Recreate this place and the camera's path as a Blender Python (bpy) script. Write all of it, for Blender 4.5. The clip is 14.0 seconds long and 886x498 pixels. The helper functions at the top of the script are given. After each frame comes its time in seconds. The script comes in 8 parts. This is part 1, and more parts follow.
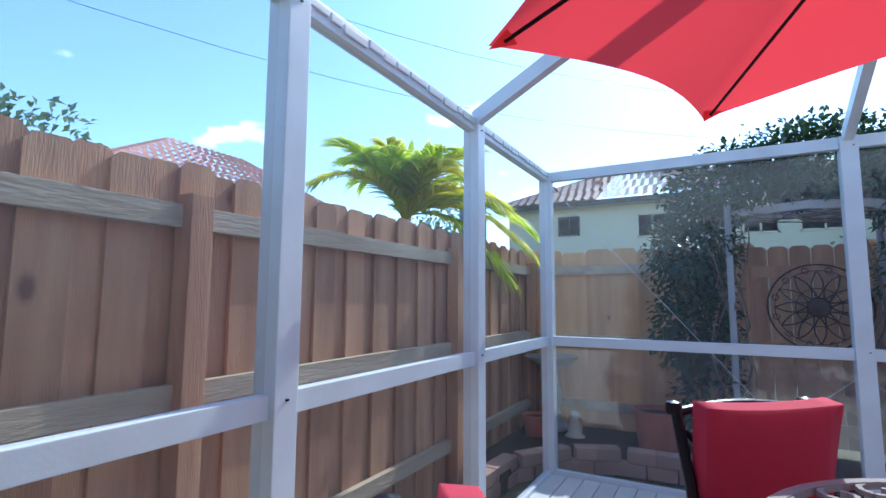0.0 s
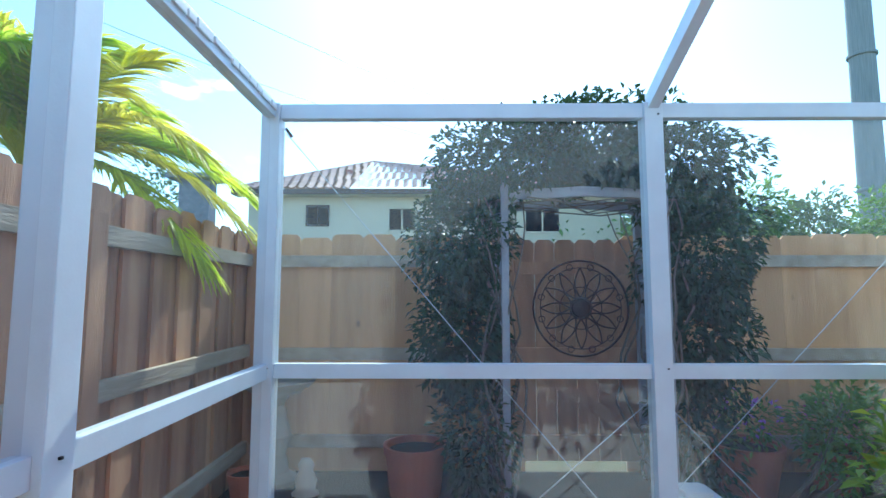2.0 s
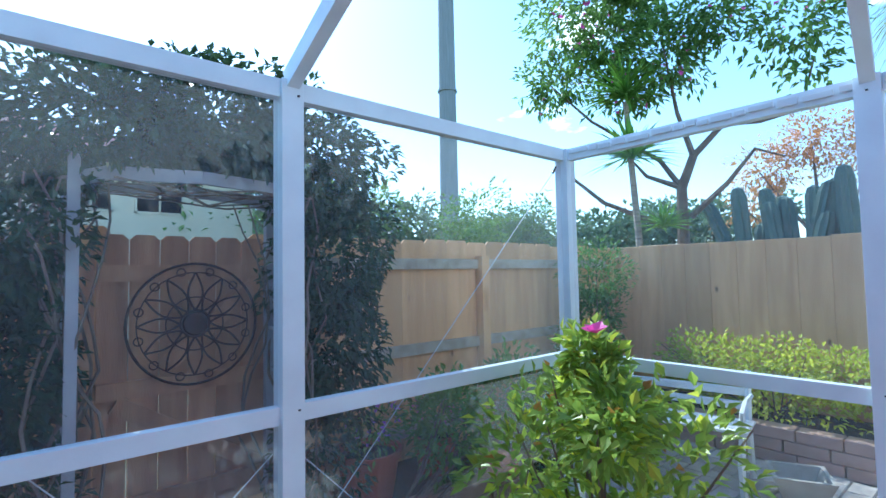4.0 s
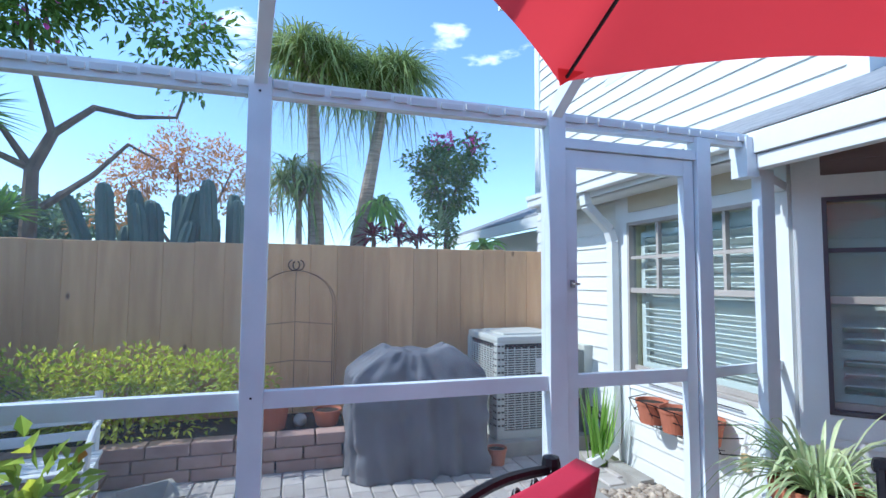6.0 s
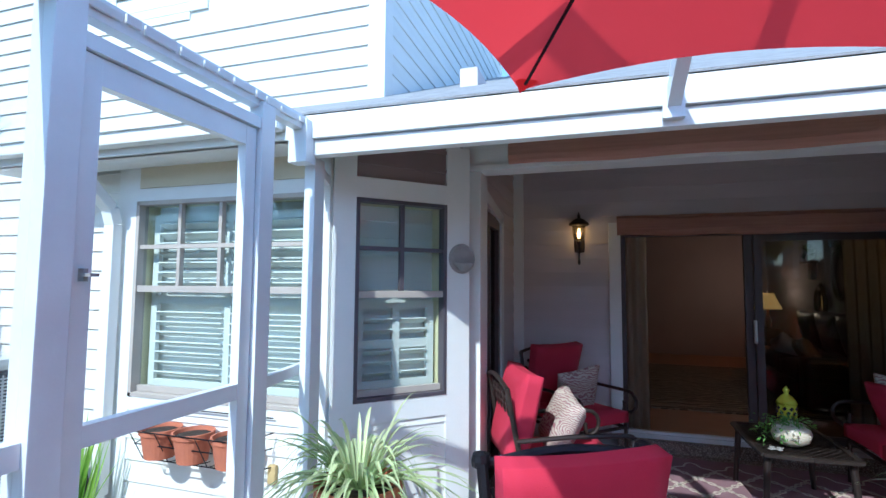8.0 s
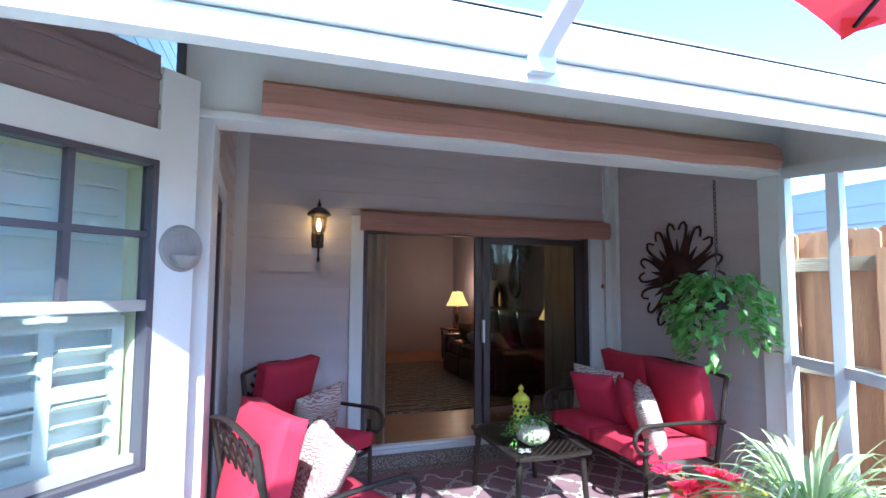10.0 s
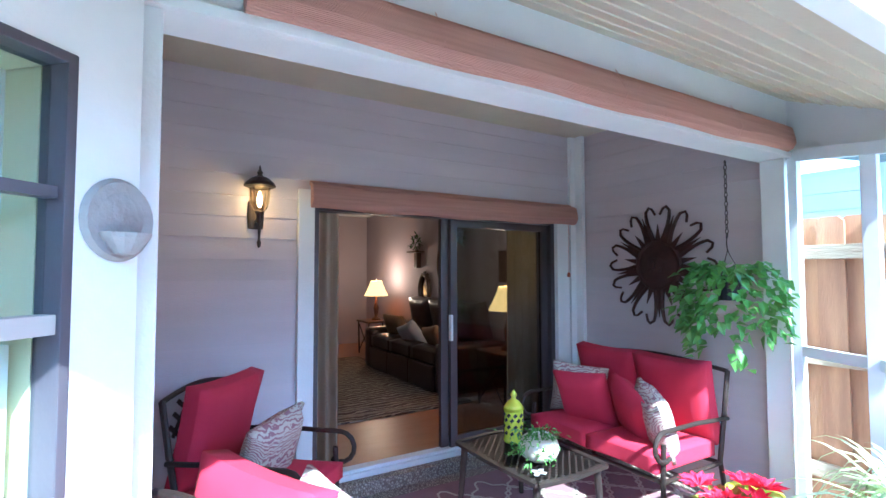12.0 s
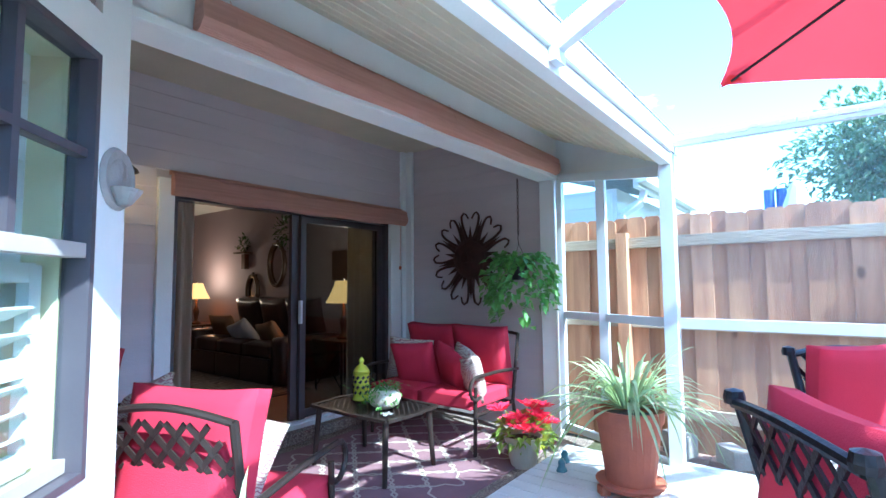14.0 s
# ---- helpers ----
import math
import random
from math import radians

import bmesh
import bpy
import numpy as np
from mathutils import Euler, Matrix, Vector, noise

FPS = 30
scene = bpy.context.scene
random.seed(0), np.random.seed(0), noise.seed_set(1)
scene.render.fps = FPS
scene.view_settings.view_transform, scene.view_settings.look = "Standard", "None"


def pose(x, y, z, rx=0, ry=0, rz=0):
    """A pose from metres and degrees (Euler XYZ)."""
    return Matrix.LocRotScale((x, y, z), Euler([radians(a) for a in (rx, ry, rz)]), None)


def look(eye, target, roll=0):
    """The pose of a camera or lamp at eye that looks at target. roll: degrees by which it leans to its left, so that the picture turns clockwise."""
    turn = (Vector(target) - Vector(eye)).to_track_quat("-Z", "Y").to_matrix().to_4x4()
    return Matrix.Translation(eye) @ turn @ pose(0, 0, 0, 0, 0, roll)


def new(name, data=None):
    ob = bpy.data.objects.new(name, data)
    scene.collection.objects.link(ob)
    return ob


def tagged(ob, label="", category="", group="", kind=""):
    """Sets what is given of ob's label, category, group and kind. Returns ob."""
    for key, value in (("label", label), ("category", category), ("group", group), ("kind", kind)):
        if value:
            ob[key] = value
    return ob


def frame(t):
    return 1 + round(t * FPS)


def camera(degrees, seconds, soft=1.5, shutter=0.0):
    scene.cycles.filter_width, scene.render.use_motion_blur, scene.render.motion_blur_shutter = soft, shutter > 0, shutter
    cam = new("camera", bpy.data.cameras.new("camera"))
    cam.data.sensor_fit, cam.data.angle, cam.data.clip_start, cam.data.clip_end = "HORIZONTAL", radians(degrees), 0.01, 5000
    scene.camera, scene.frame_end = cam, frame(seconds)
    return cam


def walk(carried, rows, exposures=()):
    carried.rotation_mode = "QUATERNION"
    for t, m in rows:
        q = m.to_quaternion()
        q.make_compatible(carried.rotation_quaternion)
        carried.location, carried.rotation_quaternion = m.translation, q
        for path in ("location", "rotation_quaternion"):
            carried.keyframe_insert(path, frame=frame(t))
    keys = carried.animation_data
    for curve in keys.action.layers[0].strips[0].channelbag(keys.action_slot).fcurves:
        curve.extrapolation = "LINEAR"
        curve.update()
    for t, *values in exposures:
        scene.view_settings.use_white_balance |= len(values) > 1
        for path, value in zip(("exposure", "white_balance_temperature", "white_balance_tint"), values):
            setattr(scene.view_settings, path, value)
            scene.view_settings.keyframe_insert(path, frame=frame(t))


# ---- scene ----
cam = camera(83.8, 14.0)
EXPOSURES = [(0, 1.18, 5550, 2), (2, 1.5, 5600, -7), (4.5, 1.42, 5350, 0), (5.5, 1.1, 5550, 5), (7, 1.03, 5450, 5), (8, 1.35, 5450, 2), (9.2, 2.15, 5300, 0), (11.3, 3.5, 4900, -4), (12.5, 3.6, 4850, -4), (13.2, 3.3, 4850, -5), (14, 2.85, 4850, -6)]
PATH = [
    (0, (1.091, -3.548, 1.206), (0.125, -1.809, 1.41), 0.3),
    (0.5, (1.056, -3.264, 1.236), (0.376, -1.394, 1.436), 0.3),
    (1, (1.002, -2.913, 1.245), (0.518, -0.982, 1.435), -0.1),
    (1.5, (0.89, -2.585, 1.259), (0.593, -0.616, 1.446), -0.0),
    (2, (0.823, -2.271, 1.258), (0.806, -0.28, 1.441), -0.0),
    (2.2, (0.82, -2.125, 1.247), (0.938, -0.137, 1.428), -0.0),
    (4.3, (1.047, -1.71, 1.422), (2.592, -0.444, 1.512), -0.5),
    (4.5, (1.058, -1.649, 1.395), (2.767, -0.616, 1.502), -0.3),
    (5, (1.156, -1.57, 1.365), (3.113, -1.181, 1.488), -0.0),
    (5.5, (1.328, -1.562, 1.354), (3.32, -1.684, 1.477), 0.1),
    (6, (1.501, -1.562, 1.37), (3.412, -2.137, 1.496), 0.4),
    (6.3, (1.595, -1.515, 1.371), (3.381, -2.407, 1.485), 0.7),
    (6.5, (1.641, -1.564, 1.36), (3.334, -2.619, 1.501), 0.3),
    (7, (1.817, -1.628, 1.33), (3.22, -3.044, 1.484), 0.3),
    (7.5, (1.994, -1.708, 1.338), (3.039, -3.407, 1.483), 0.4),
    (8, (2.154, -1.785, 1.338), (2.748, -3.689, 1.482), 0.4),
    (8.5, (2.262, -1.978, 1.337), (2.447, -3.965, 1.474), 0.3),
    (9, (2.408, -2.197, 1.347), (2.273, -4.188, 1.475), 0.5),
    (9.2, (2.471, -2.281, 1.358), (2.223, -4.261, 1.487), 0.5),
    (11.3, (2.688, -3.181, 1.366), (1.708, -4.92, 1.478), -0.1),
    (11.5, (2.75, -3.3, 1.382), (1.737, -5.022, 1.475), -0.1),
    (12, (2.91, -3.436, 1.383), (1.871, -5.142, 1.476), -0.1),
    (12.5, (3.072, -3.501, 1.367), (2.003, -5.189, 1.463), -0.1),
    (13, (3.178, -3.505, 1.331), (2.043, -5.15, 1.423), -0.0),
    (13.5, (3.324, -3.348, 1.275), (1.98, -4.825, 1.39), -0.2),
    (14, (3.526, -3.118, 1.183), (1.936, -4.324, 1.324), -0.5),
]
walk(cam, [(t, look(eye, target, roll)) for t, eye, target, roll in PATH], EXPOSURES)

# ---- light ----
SUN = Vector((0.14, 1.05, 1.0)).normalized()
world = bpy.data.worlds.new("world")
scene.world = world
world.use_nodes = True
wn, wl = world.node_tree.nodes, world.node_tree.links
sky = wn.new("ShaderNodeTexSky")
sky.sky_type = "NISHITA"
sky.sun_disc = False
sky.sun_elevation = math.asin(SUN.z)
sky.sun_rotation = math.atan2(SUN.x, SUN.y)
sky.altitude = 0
sky.air_density, sky.dust_density, sky.ozone_density = 1.0, 0.45, 4.0
wc = wn.new("ShaderNodeTexCoord")
cn = wn.new("ShaderNodeTexNoise")
cn.inputs["Scale"].default_value = 3.2
cn.inputs["Detail"].default_value = 7
cn.inputs["Roughness"].default_value = 0.52
cm = wn.new("ShaderNodeMapping")
cm.inputs["Scale"].default_value = (1, 1, 2.4)
cm.inputs["Location"].default_value = (0.3, 0.1, 0.0)
cr = wn.new("ShaderNodeValToRGB")
cr.color_ramp.elements[0].position, cr.color_ramp.elements[1].position = 0.65, 0.75
cmix = wn.new("ShaderNodeMix")
cmix.data_type = "RGBA"
cmix.inputs[7].default_value = (9, 9, 9, 1)
wl.new(wc.outputs["Generated"], cm.inputs["Vector"])
wl.new(cm.outputs["Vector"], cn.inputs["Vector"])
wl.new(cn.outputs["Fac"], cr.inputs["Fac"])
wl.new(cr.outputs["Color"], cmix.inputs[0])
wl.new(sky.outputs["Color"], cmix.inputs[6])
wl.new(cmix.outputs[2], wn["Background"].inputs["Color"])
wn["Background"].inputs["Strength"].default_value = 0.15
sun = new("sun", bpy.data.lights.new("sun", "SUN"))
sun.data.energy, sun.data.angle, sun.data.color = 2.0, radians(0.6), (1.0, 0.95, 0.87)
sun.matrix_world = look(SUN * 30, (0, 0, 0))


# ---- materials ----
def mat(name, base, rough=0.6, metal=0.0, second=None, scale=6.0, stretch=(1, 1, 1), amount=0.5, bump=0.1, fine=60.0,
        per_object=0.0, emit=0.0, translucent=0.0, coat=0.0, wave=0.0, wave_scale=10.0, wave_axis="X", object_space=True, island=0.0):
    """A surface with broad stains, fine grain and relief."""
    m = bpy.data.materials.new(name)
    m.use_nodes = True
    n, l = m.node_tree.nodes, m.node_tree.links
    b = n["Principled BSDF"]
    second = second or tuple(c * 0.72 for c in base)
    tc = n.new("ShaderNodeTexCoord")
    mp = n.new("ShaderNodeMapping")
    mp.inputs["Scale"].default_value = stretch
    l.new(tc.outputs["Object"], mp.inputs["Vector"])
    if per_object:
        oi = n.new("ShaderNodeObjectInfo")
        mul = n.new("ShaderNodeVectorMath")
        mul.operation = "MULTIPLY_ADD"
        comb = n.new("ShaderNodeCombineXYZ")
        for k in range(3):
            l.new(oi.outputs["Random"], comb.inputs[k])
        mul.inputs[1].default_value = (17.0, 31.0, 23.0)
        l.new(comb.outputs[0], mul.inputs[0])
        l.new(mp.outputs["Vector"], mul.inputs[2])
        vec = mul.outputs[0]
    else:
        vec = mp.outputs["Vector"]
    big = n.new("ShaderNodeTexNoise")
    big.inputs["Scale"].default_value, big.inputs["Detail"].default_value = scale, 4
    small = n.new("ShaderNodeTexNoise")
    small.inputs["Scale"].default_value, small.inputs["Detail"].default_value = fine, 3
    l.new(vec, big.inputs["Vector"])
    l.new(vec, small.inputs["Vector"])
    ramp = n.new("ShaderNodeMapRange")
    ramp.inputs[1].default_value, ramp.inputs[2].default_value = 0.35, 0.68
    l.new(big.outputs["Fac"], ramp.inputs[0])
    f1 = n.new("ShaderNodeMath")
    f1.operation = "MULTIPLY_ADD"
    f1.inputs[1].default_value = amount
    l.new(ramp.outputs[0], f1.inputs[0])
    f2 = n.new("ShaderNodeMath")
    f2.operation = "MULTIPLY"
    f2.inputs[1].default_value = 0.35 * amount
    l.new(small.outputs["Fac"], f2.inputs[0])
    l.new(f2.outputs[0], f1.inputs[2])
    mix = n.new("ShaderNodeMix")
    mix.data_type = "RGBA"
    mix.inputs[6].default_value, mix.inputs[7].default_value = (*base, 1), (*second, 1)
    l.new(f1.outputs[0], mix.inputs[0])
    color = mix.outputs[2]
    if per_object or island:
        hs = n.new("ShaderNodeHueSaturation")
        mr = n.new("ShaderNodeMapRange")
        spread = per_object or island
        mr.inputs[3].default_value, mr.inputs[4].default_value = 1 - spread, 1 + spread
        if per_object:
            l.new(oi.outputs["Random"], mr.inputs[0])
        else:
            geo = n.new("ShaderNodeNewGeometry")
            l.new(geo.outputs["Random Per Island"], mr.inputs[0])
        l.new(mr.outputs[0], hs.inputs["Value"])
        l.new(color, hs.inputs["Color"])
        color = hs.outputs[0]
    l.new(color, b.inputs["Base Color"])
    b.inputs["Roughness"].default_value, b.inputs["Metallic"].default_value = rough, metal
    b.inputs["Coat Weight"].default_value = coat
    if emit:
        b.inputs["Emission Color"].default_value = (*base, 1)
        b.inputs["Emission Strength"].default_value = emit
    if bump:
        bp = n.new("ShaderNodeBump")
        bp.inputs["Strength"].default_value = bump
        bp.inputs["Distance"].default_value = 0.01
        if wave:
            wv = n.new("ShaderNodeTexWave")
            wv.bands_direction = wave_axis
            wv.inputs["Scale"].default_value = wave_scale
            l.new(mp.outputs["Vector"], wv.inputs["Vector"])
            ad = n.new("ShaderNodeMath")
            ad.operation = "MULTIPLY_ADD"
            ad.inputs[1].default_value = wave
            l.new(wv.outputs["Fac"], ad.inputs[0])
            l.new(small.outputs["Fac"], ad.inputs[2])
            l.new(ad.outputs[0], bp.inputs["Height"])
        else:
            l.new(small.outputs["Fac"], bp.inputs["Height"])
        l.new(bp.outputs[0], b.inputs["Normal"])
    if translucent:
        tr = n.new("ShaderNodeBsdfTranslucent")
        l.new(color, tr.inputs["Color"])
        ms = n.new("ShaderNodeMixShader")
        ms.inputs[0].default_value = translucent
        l.new(b.outputs[0], ms.inputs[1])
        l.new(tr.outputs[0], ms.inputs[2])
        l.new(ms.outputs[0], n["Material Output"].inputs["Surface"])
    return m


def glass(name, tint=(0.9, 0.95, 0.95), through_=0.85):
    m = bpy.data.materials.new(name)
    m.use_nodes = True
    n, l = m.node_tree.nodes, m.node_tree.links
    n.remove(n["Principled BSDF"])
    gl, tr, ms, fr = n.new("ShaderNodeBsdfGlossy"), n.new("ShaderNodeBsdfTransparent"), n.new("ShaderNodeMixShader"), n.new("ShaderNodeLayerWeight")
    gl.inputs["Roughness"].default_value = 0.01
    tr.inputs["Color"].default_value = (*[c * through_ for c in tint], 1)
    fr.inputs["Blend"].default_value = 0.5
    p5, ma = n.new("ShaderNodeMath"), n.new("ShaderNodeMath")
    p5.operation, ma.operation = "POWER", "MULTIPLY_ADD"
    p5.inputs[1].default_value = 4.0
    ma.inputs[1].default_value, ma.inputs[2].default_value = 0.75, 0.035
    l.new(fr.outputs["Facing"], p5.inputs[0])
    l.new(p5.outputs[0], ma.inputs[0])
    l.new(ma.outputs[0], ms.inputs[0])
    l.new(tr.outputs[0], ms.inputs[1])
    l.new(gl.outputs[0], ms.inputs[2])
    l.new(ms.outputs[0], n["Material Output"].inputs["Surface"])
    return m


def screen_cloth(name, density):
    """Insect screen: fine threads, mostly open; density also carries glare haze."""
    m = bpy.data.materials.new(name)
    m.use_nodes = True
    n, l = m.node_tree.nodes, m.node_tree.links
    n.remove(n["Principled BSDF"])
    df, tr, ms, tl, m2 = n.new("ShaderNodeBsdfDiffuse"), n.new("ShaderNodeBsdfTransparent"), n.new("ShaderNodeMixShader"), n.new("ShaderNodeBsdfTranslucent"), n.new("ShaderNodeMixShader")
    nz, tc, mr = n.new("ShaderNodeTexNoise"), n.new("ShaderNodeTexCoord"), n.new("ShaderNodeMapRange")
    nz.inputs["Scale"].default_value = 1.4
    l.new(tc.outputs["Object"], nz.inputs["Vector"])
    mr.inputs[3].default_value, mr.inputs[4].default_value = density * 0.5, density * 1.5
    l.new(nz.outputs["Fac"], mr.inputs[0])
    for s in (df, tl):
        s.inputs["Color"].default_value = (0.6, 0.64, 0.68, 1)
    m2.inputs[0].default_value = 0.5
    l.new(df.outputs[0], m2.inputs[1])
    l.new(tl.outputs[0], m2.inputs[2])
    l.new(mr.outputs[0], ms.inputs[0])
    l.new(tr.outputs[0], ms.inputs[1])
    l.new(m2.outputs[0], ms.inputs[2])
    l.new(ms.outputs[0], n["Material Output"].inputs["Surface"])
    return m


WHITE = mat("white_paint", (0.80, 0.82, 0.80), 0.45, second=(0.68, 0.70, 0.68), scale=3, amount=0.35, bump=0.05, fine=90)
CAGE = mat("cage_paint", (0.76, 0.82, 0.85), 0.35, second=(0.6, 0.63, 0.66), scale=5, amount=0.4, bump=0.04, fine=120)
TRIM = mat("trim_paint", (0.78, 0.80, 0.79), 0.5, second=(0.66, 0.68, 0.67), scale=4, amount=0.35, bump=0.12, fine=70)
SIDING_W = mat("siding_white", (0.78, 0.79, 0.76), 0.55, second=(0.68, 0.69, 0.66), stretch=(1, 1, 6), scale=1.6, amount=0.4, bump=0.15, fine=40, per_object=0.03)
SIDING_G = mat("siding_taupe", (0.60, 0.54, 0.55), 0.6, second=(0.52, 0.47, 0.48), stretch=(1, 1, 6), scale=1.6, amount=0.45, bump=0.2, fine=45, per_object=0.03)
SIDING_P = mat("panel_taupe", (0.27, 0.20, 0.20), 0.6, scale=2, amount=0.3, bump=0.2, fine=45)
FENCE = mat("fence_wood", (0.62, 0.36, 0.20), 0.8, second=(0.34, 0.17, 0.10), stretch=(6, 6, 0.7), scale=1.6, amount=0.75, bump=0.35, fine=28, per_object=0.16)
FENCE_E = mat("fence_wood_new", (0.80, 0.48, 0.23), 0.8, second=(0.62, 0.35, 0.16), stretch=(6, 6, 0.7), scale=1.6, amount=0.8, bump=0.4, fine=28, per_object=0.13)
RAIL = mat("weathered_rail", (0.58, 0.50, 0.38), 0.85, second=(0.36, 0.28, 0.19), stretch=(3, 0.5, 3), scale=3, amount=0.7, bump=0.5, fine=30, per_object=0.1)
DARKFRAME = mat("bronze_frame", (0.085, 0.07, 0.075), 0.4, metal=0.3, scale=5, amount=0.4, bump=0.05)
BLACK = mat("black_iron", (0.022, 0.022, 0.028), 0.35, metal=0.6, scale=9, amount=0.3, bump=0.15, fine=90)
IRON = mat("brown_iron", (0.06, 0.045, 0.04), 0.45, metal=0.6, scale=9, amount=0.4, bump=0.2, fine=90)
RUST = mat("rusty_iron", (0.07, 0.03, 0.025), 0.6, metal=0.4, second=(0.03, 0.015, 0.013), scale=12, amount=0.6, bump=0.3, fine=70)
CUSHION = mat("red_cushion", (0.52, 0.025, 0.065), 0.85, second=(0.42, 0.018, 0.050), scale=4, amount=0.5, bump=0.2, fine=260)
UMBRELLA = mat("red_canopy", (0.86, 0.065, 0.075), 0.8, second=(0.78, 0.05, 0.062), scale=2, amount=0.4, bump=0.1, fine=300, translucent=0.5)
BLIND = mat("woven_blind", (0.62, 0.34, 0.26), 0.8, second=(0.48, 0.25, 0.19), stretch=(0.3, 1, 8), scale=8, amount=0.6, bump=0.6, fine=30, wave=1.0, wave_scale=9.0, wave_axis="Z")
TERRA = mat("terracotta", (0.52, 0.17, 0.09), 0.8, second=(0.38, 0.13, 0.08), scale=7, amount=0.7, bump=0.25, fine=60)
CONC = mat("concrete", (0.42, 0.40, 0.36), 0.9, second=(0.28, 0.26, 0.23), scale=5, amount=0.8, bump=0.5, fine=50)
BLOCK = mat("bed_block", (0.50, 0.34, 0.28), 0.9, second=(0.34, 0.22, 0.18), scale=5, amount=0.7, bump=0.5, fine=50, per_object=0.12)
PAVER = mat("paver", (0.50, 0.46, 0.42), 0.85, second=(0.36, 0.32, 0.29), scale=5, amount=0.7, bump=0.4, fine=70, per_object=0.12)
SOIL = mat("mulch", (0.055, 0.035, 0.025), 0.95, second=(0.02, 0.014, 0.01), scale=14, amount=0.9, bump=1.0, fine=60)
GRASS = mat("ground_cover", (0.07, 0.09, 0.035), 0.95, second=(0.10, 0.08, 0.045), scale=3, amount=0.8, bump=0.6, fine=50)
PEBBLE = mat("pebbles", (0.5, 0.42, 0.33), 0.8, second=(0.3, 0.25, 0.2), scale=9, amount=0.7, bump=0.4, fine=60, island=0.3)
DECK = mat("deck_paint", (0.72, 0.73, 0.70), 0.6, second=(0.60, 0.60, 0.57), scale=4, amount=0.5, bump=0.2, fine=40, per_object=0.03)
SHINGLE = mat("shingle", (0.32, 0.33, 0.34), 0.9, second=(0.22, 0.23, 0.24), scale=12, amount=0.8, bump=0.8, fine=60, wave=0.6, wave_scale=3.5, wave_axis="Y")
SOFFIT = mat("soffit_ply", (0.62, 0.56, 0.42), 0.8, second=(0.52, 0.47, 0.35), scale=3, amount=0.5, bump=0.2, fine=40)
TILE = mat("roof_tile", (0.44, 0.20, 0.15), 0.8, second=(0.33, 0.15, 0.12), scale=3, amount=0.7, bump=0.3, fine=12, island=0.15)
TILE_B = mat("roof_tile_pale", (0.50, 0.33, 0.27), 0.8, second=(0.40, 0.25, 0.20), scale=3, amount=0.7, bump=0.3, fine=12, island=0.15)
STUCCO = mat("stucco_cream", (0.72, 0.68, 0.50), 0.9, second=(0.64, 0.60, 0.44), scale=2, amount=0.5, bump=0.5, fine=60)
BARK = mat("bark", (0.26, 0.20, 0.15), 0.9, second=(0.14, 0.10, 0.075), stretch=(4, 4, 1), scale=6, amount=0.8, bump=0.8, fine=25)
PALMBARK = mat("palm_bark", (0.56, 0.46, 0.35), 0.9, second=(0.26, 0.21, 0.16), stretch=(1, 1, 8), scale=6, amount=0.8, bump=0.7, fine=25)
POLE = mat("pole_wood", (0.32, 0.34, 0.33), 0.9, second=(0.22, 0.24, 0.24), stretch=(8, 8, 0.3), scale=3, amount=0.7, bump=0.5)


def leafmat(name, a, b, rough=0.45, tl=0.35, island=0.3):
    return mat(name, a, rough, second=b, scale=2.2, amount=0.8, bump=0.1, fine=40, translucent=tl, island=island)


L_DARK = leafmat("vine_leaf", (0.06, 0.105, 0.045), (0.038, 0.07, 0.035), 0.25, 0.25)
L_SHRUB = leafmat("shrub_leaf", (0.42, 0.54, 0.10), (0.22, 0.34, 0.06), 0.35, 0.5)
L_HEDGE = leafmat("hedge_leaf", (0.72, 0.74, 0.09), (0.42, 0.52, 0.06), 0.45, 0.55)
L_MID = leafmat("tree_leaf", (0.22, 0.36, 0.08), (0.12, 0.22, 0.06), 0.5, 0.5)
L_PALM = leafmat("palm_leaf", (0.80, 0.86, 0.10), (0.58, 0.70, 0.07), 0.4, 0.75)
L_PALMY = leafmat("palm_leaf_yellow", (0.90, 0.82, 0.10), (0.66, 0.66, 0.08), 0.45, 0.72)
L_PONY = leafmat("ponytail_leaf", (0.42, 0.50, 0.18), (0.26, 0.34, 0.13), 0.5, 0.45)
L_SPIDER = leafmat("spider_leaf", (0.70, 0.76, 0.46), (0.28, 0.46, 0.16), 0.45, 0.4)
L_POTHOS = leafmat("pothos_leaf", (0.20, 0.42, 0.09), (0.10, 0.24, 0.07), 0.35, 0.4)
L_FAR = leafmat("far_leaf", (0.20, 0.28, 0.14), (0.13, 0.20, 0.11), 0.7, 0.4)
L_RUSSET = leafmat("russet_leaf", (0.72, 0.34, 0.12), (0.52, 0.28, 0.10), 0.6, 0.5)
L_RED = leafmat("red_bract", (0.88, 0.03, 0.10), (0.72, 0.02, 0.07), 0.5, 0.3)
L_PINK = leafmat("pink_petal", (0.80, 0.12, 0.45), (0.65, 0.08, 0.40), 0.5, 0.3)
L_PURPLE = leafmat("purple_petal", (0.50, 0.22, 0.70), (0.40, 0.15, 0.6), 0.5, 0.3)
L_YUCCA = leafmat("yucca_leaf", (0.38, 0.62, 0.09), (0.18, 0.36, 0.08), 0.45, 0.45)
L_DEAD = leafmat("dry_leaf", (0.40, 0.20, 0.05), (0.5, 0.3, 0.06), 0.7, 0.3)
CACTUS = mat("cactus", (0.13, 0.20, 0.16), 0.6, second=(0.08, 0.13, 0.11), scale=4, amount=0.6, bump=0.3)
LEATHER = mat("leather", (0.035, 0.018, 0.018), 0.32, second=(0.02, 0.01, 0.01), scale=5, amount=0.5, bump=0.3, fine=90)
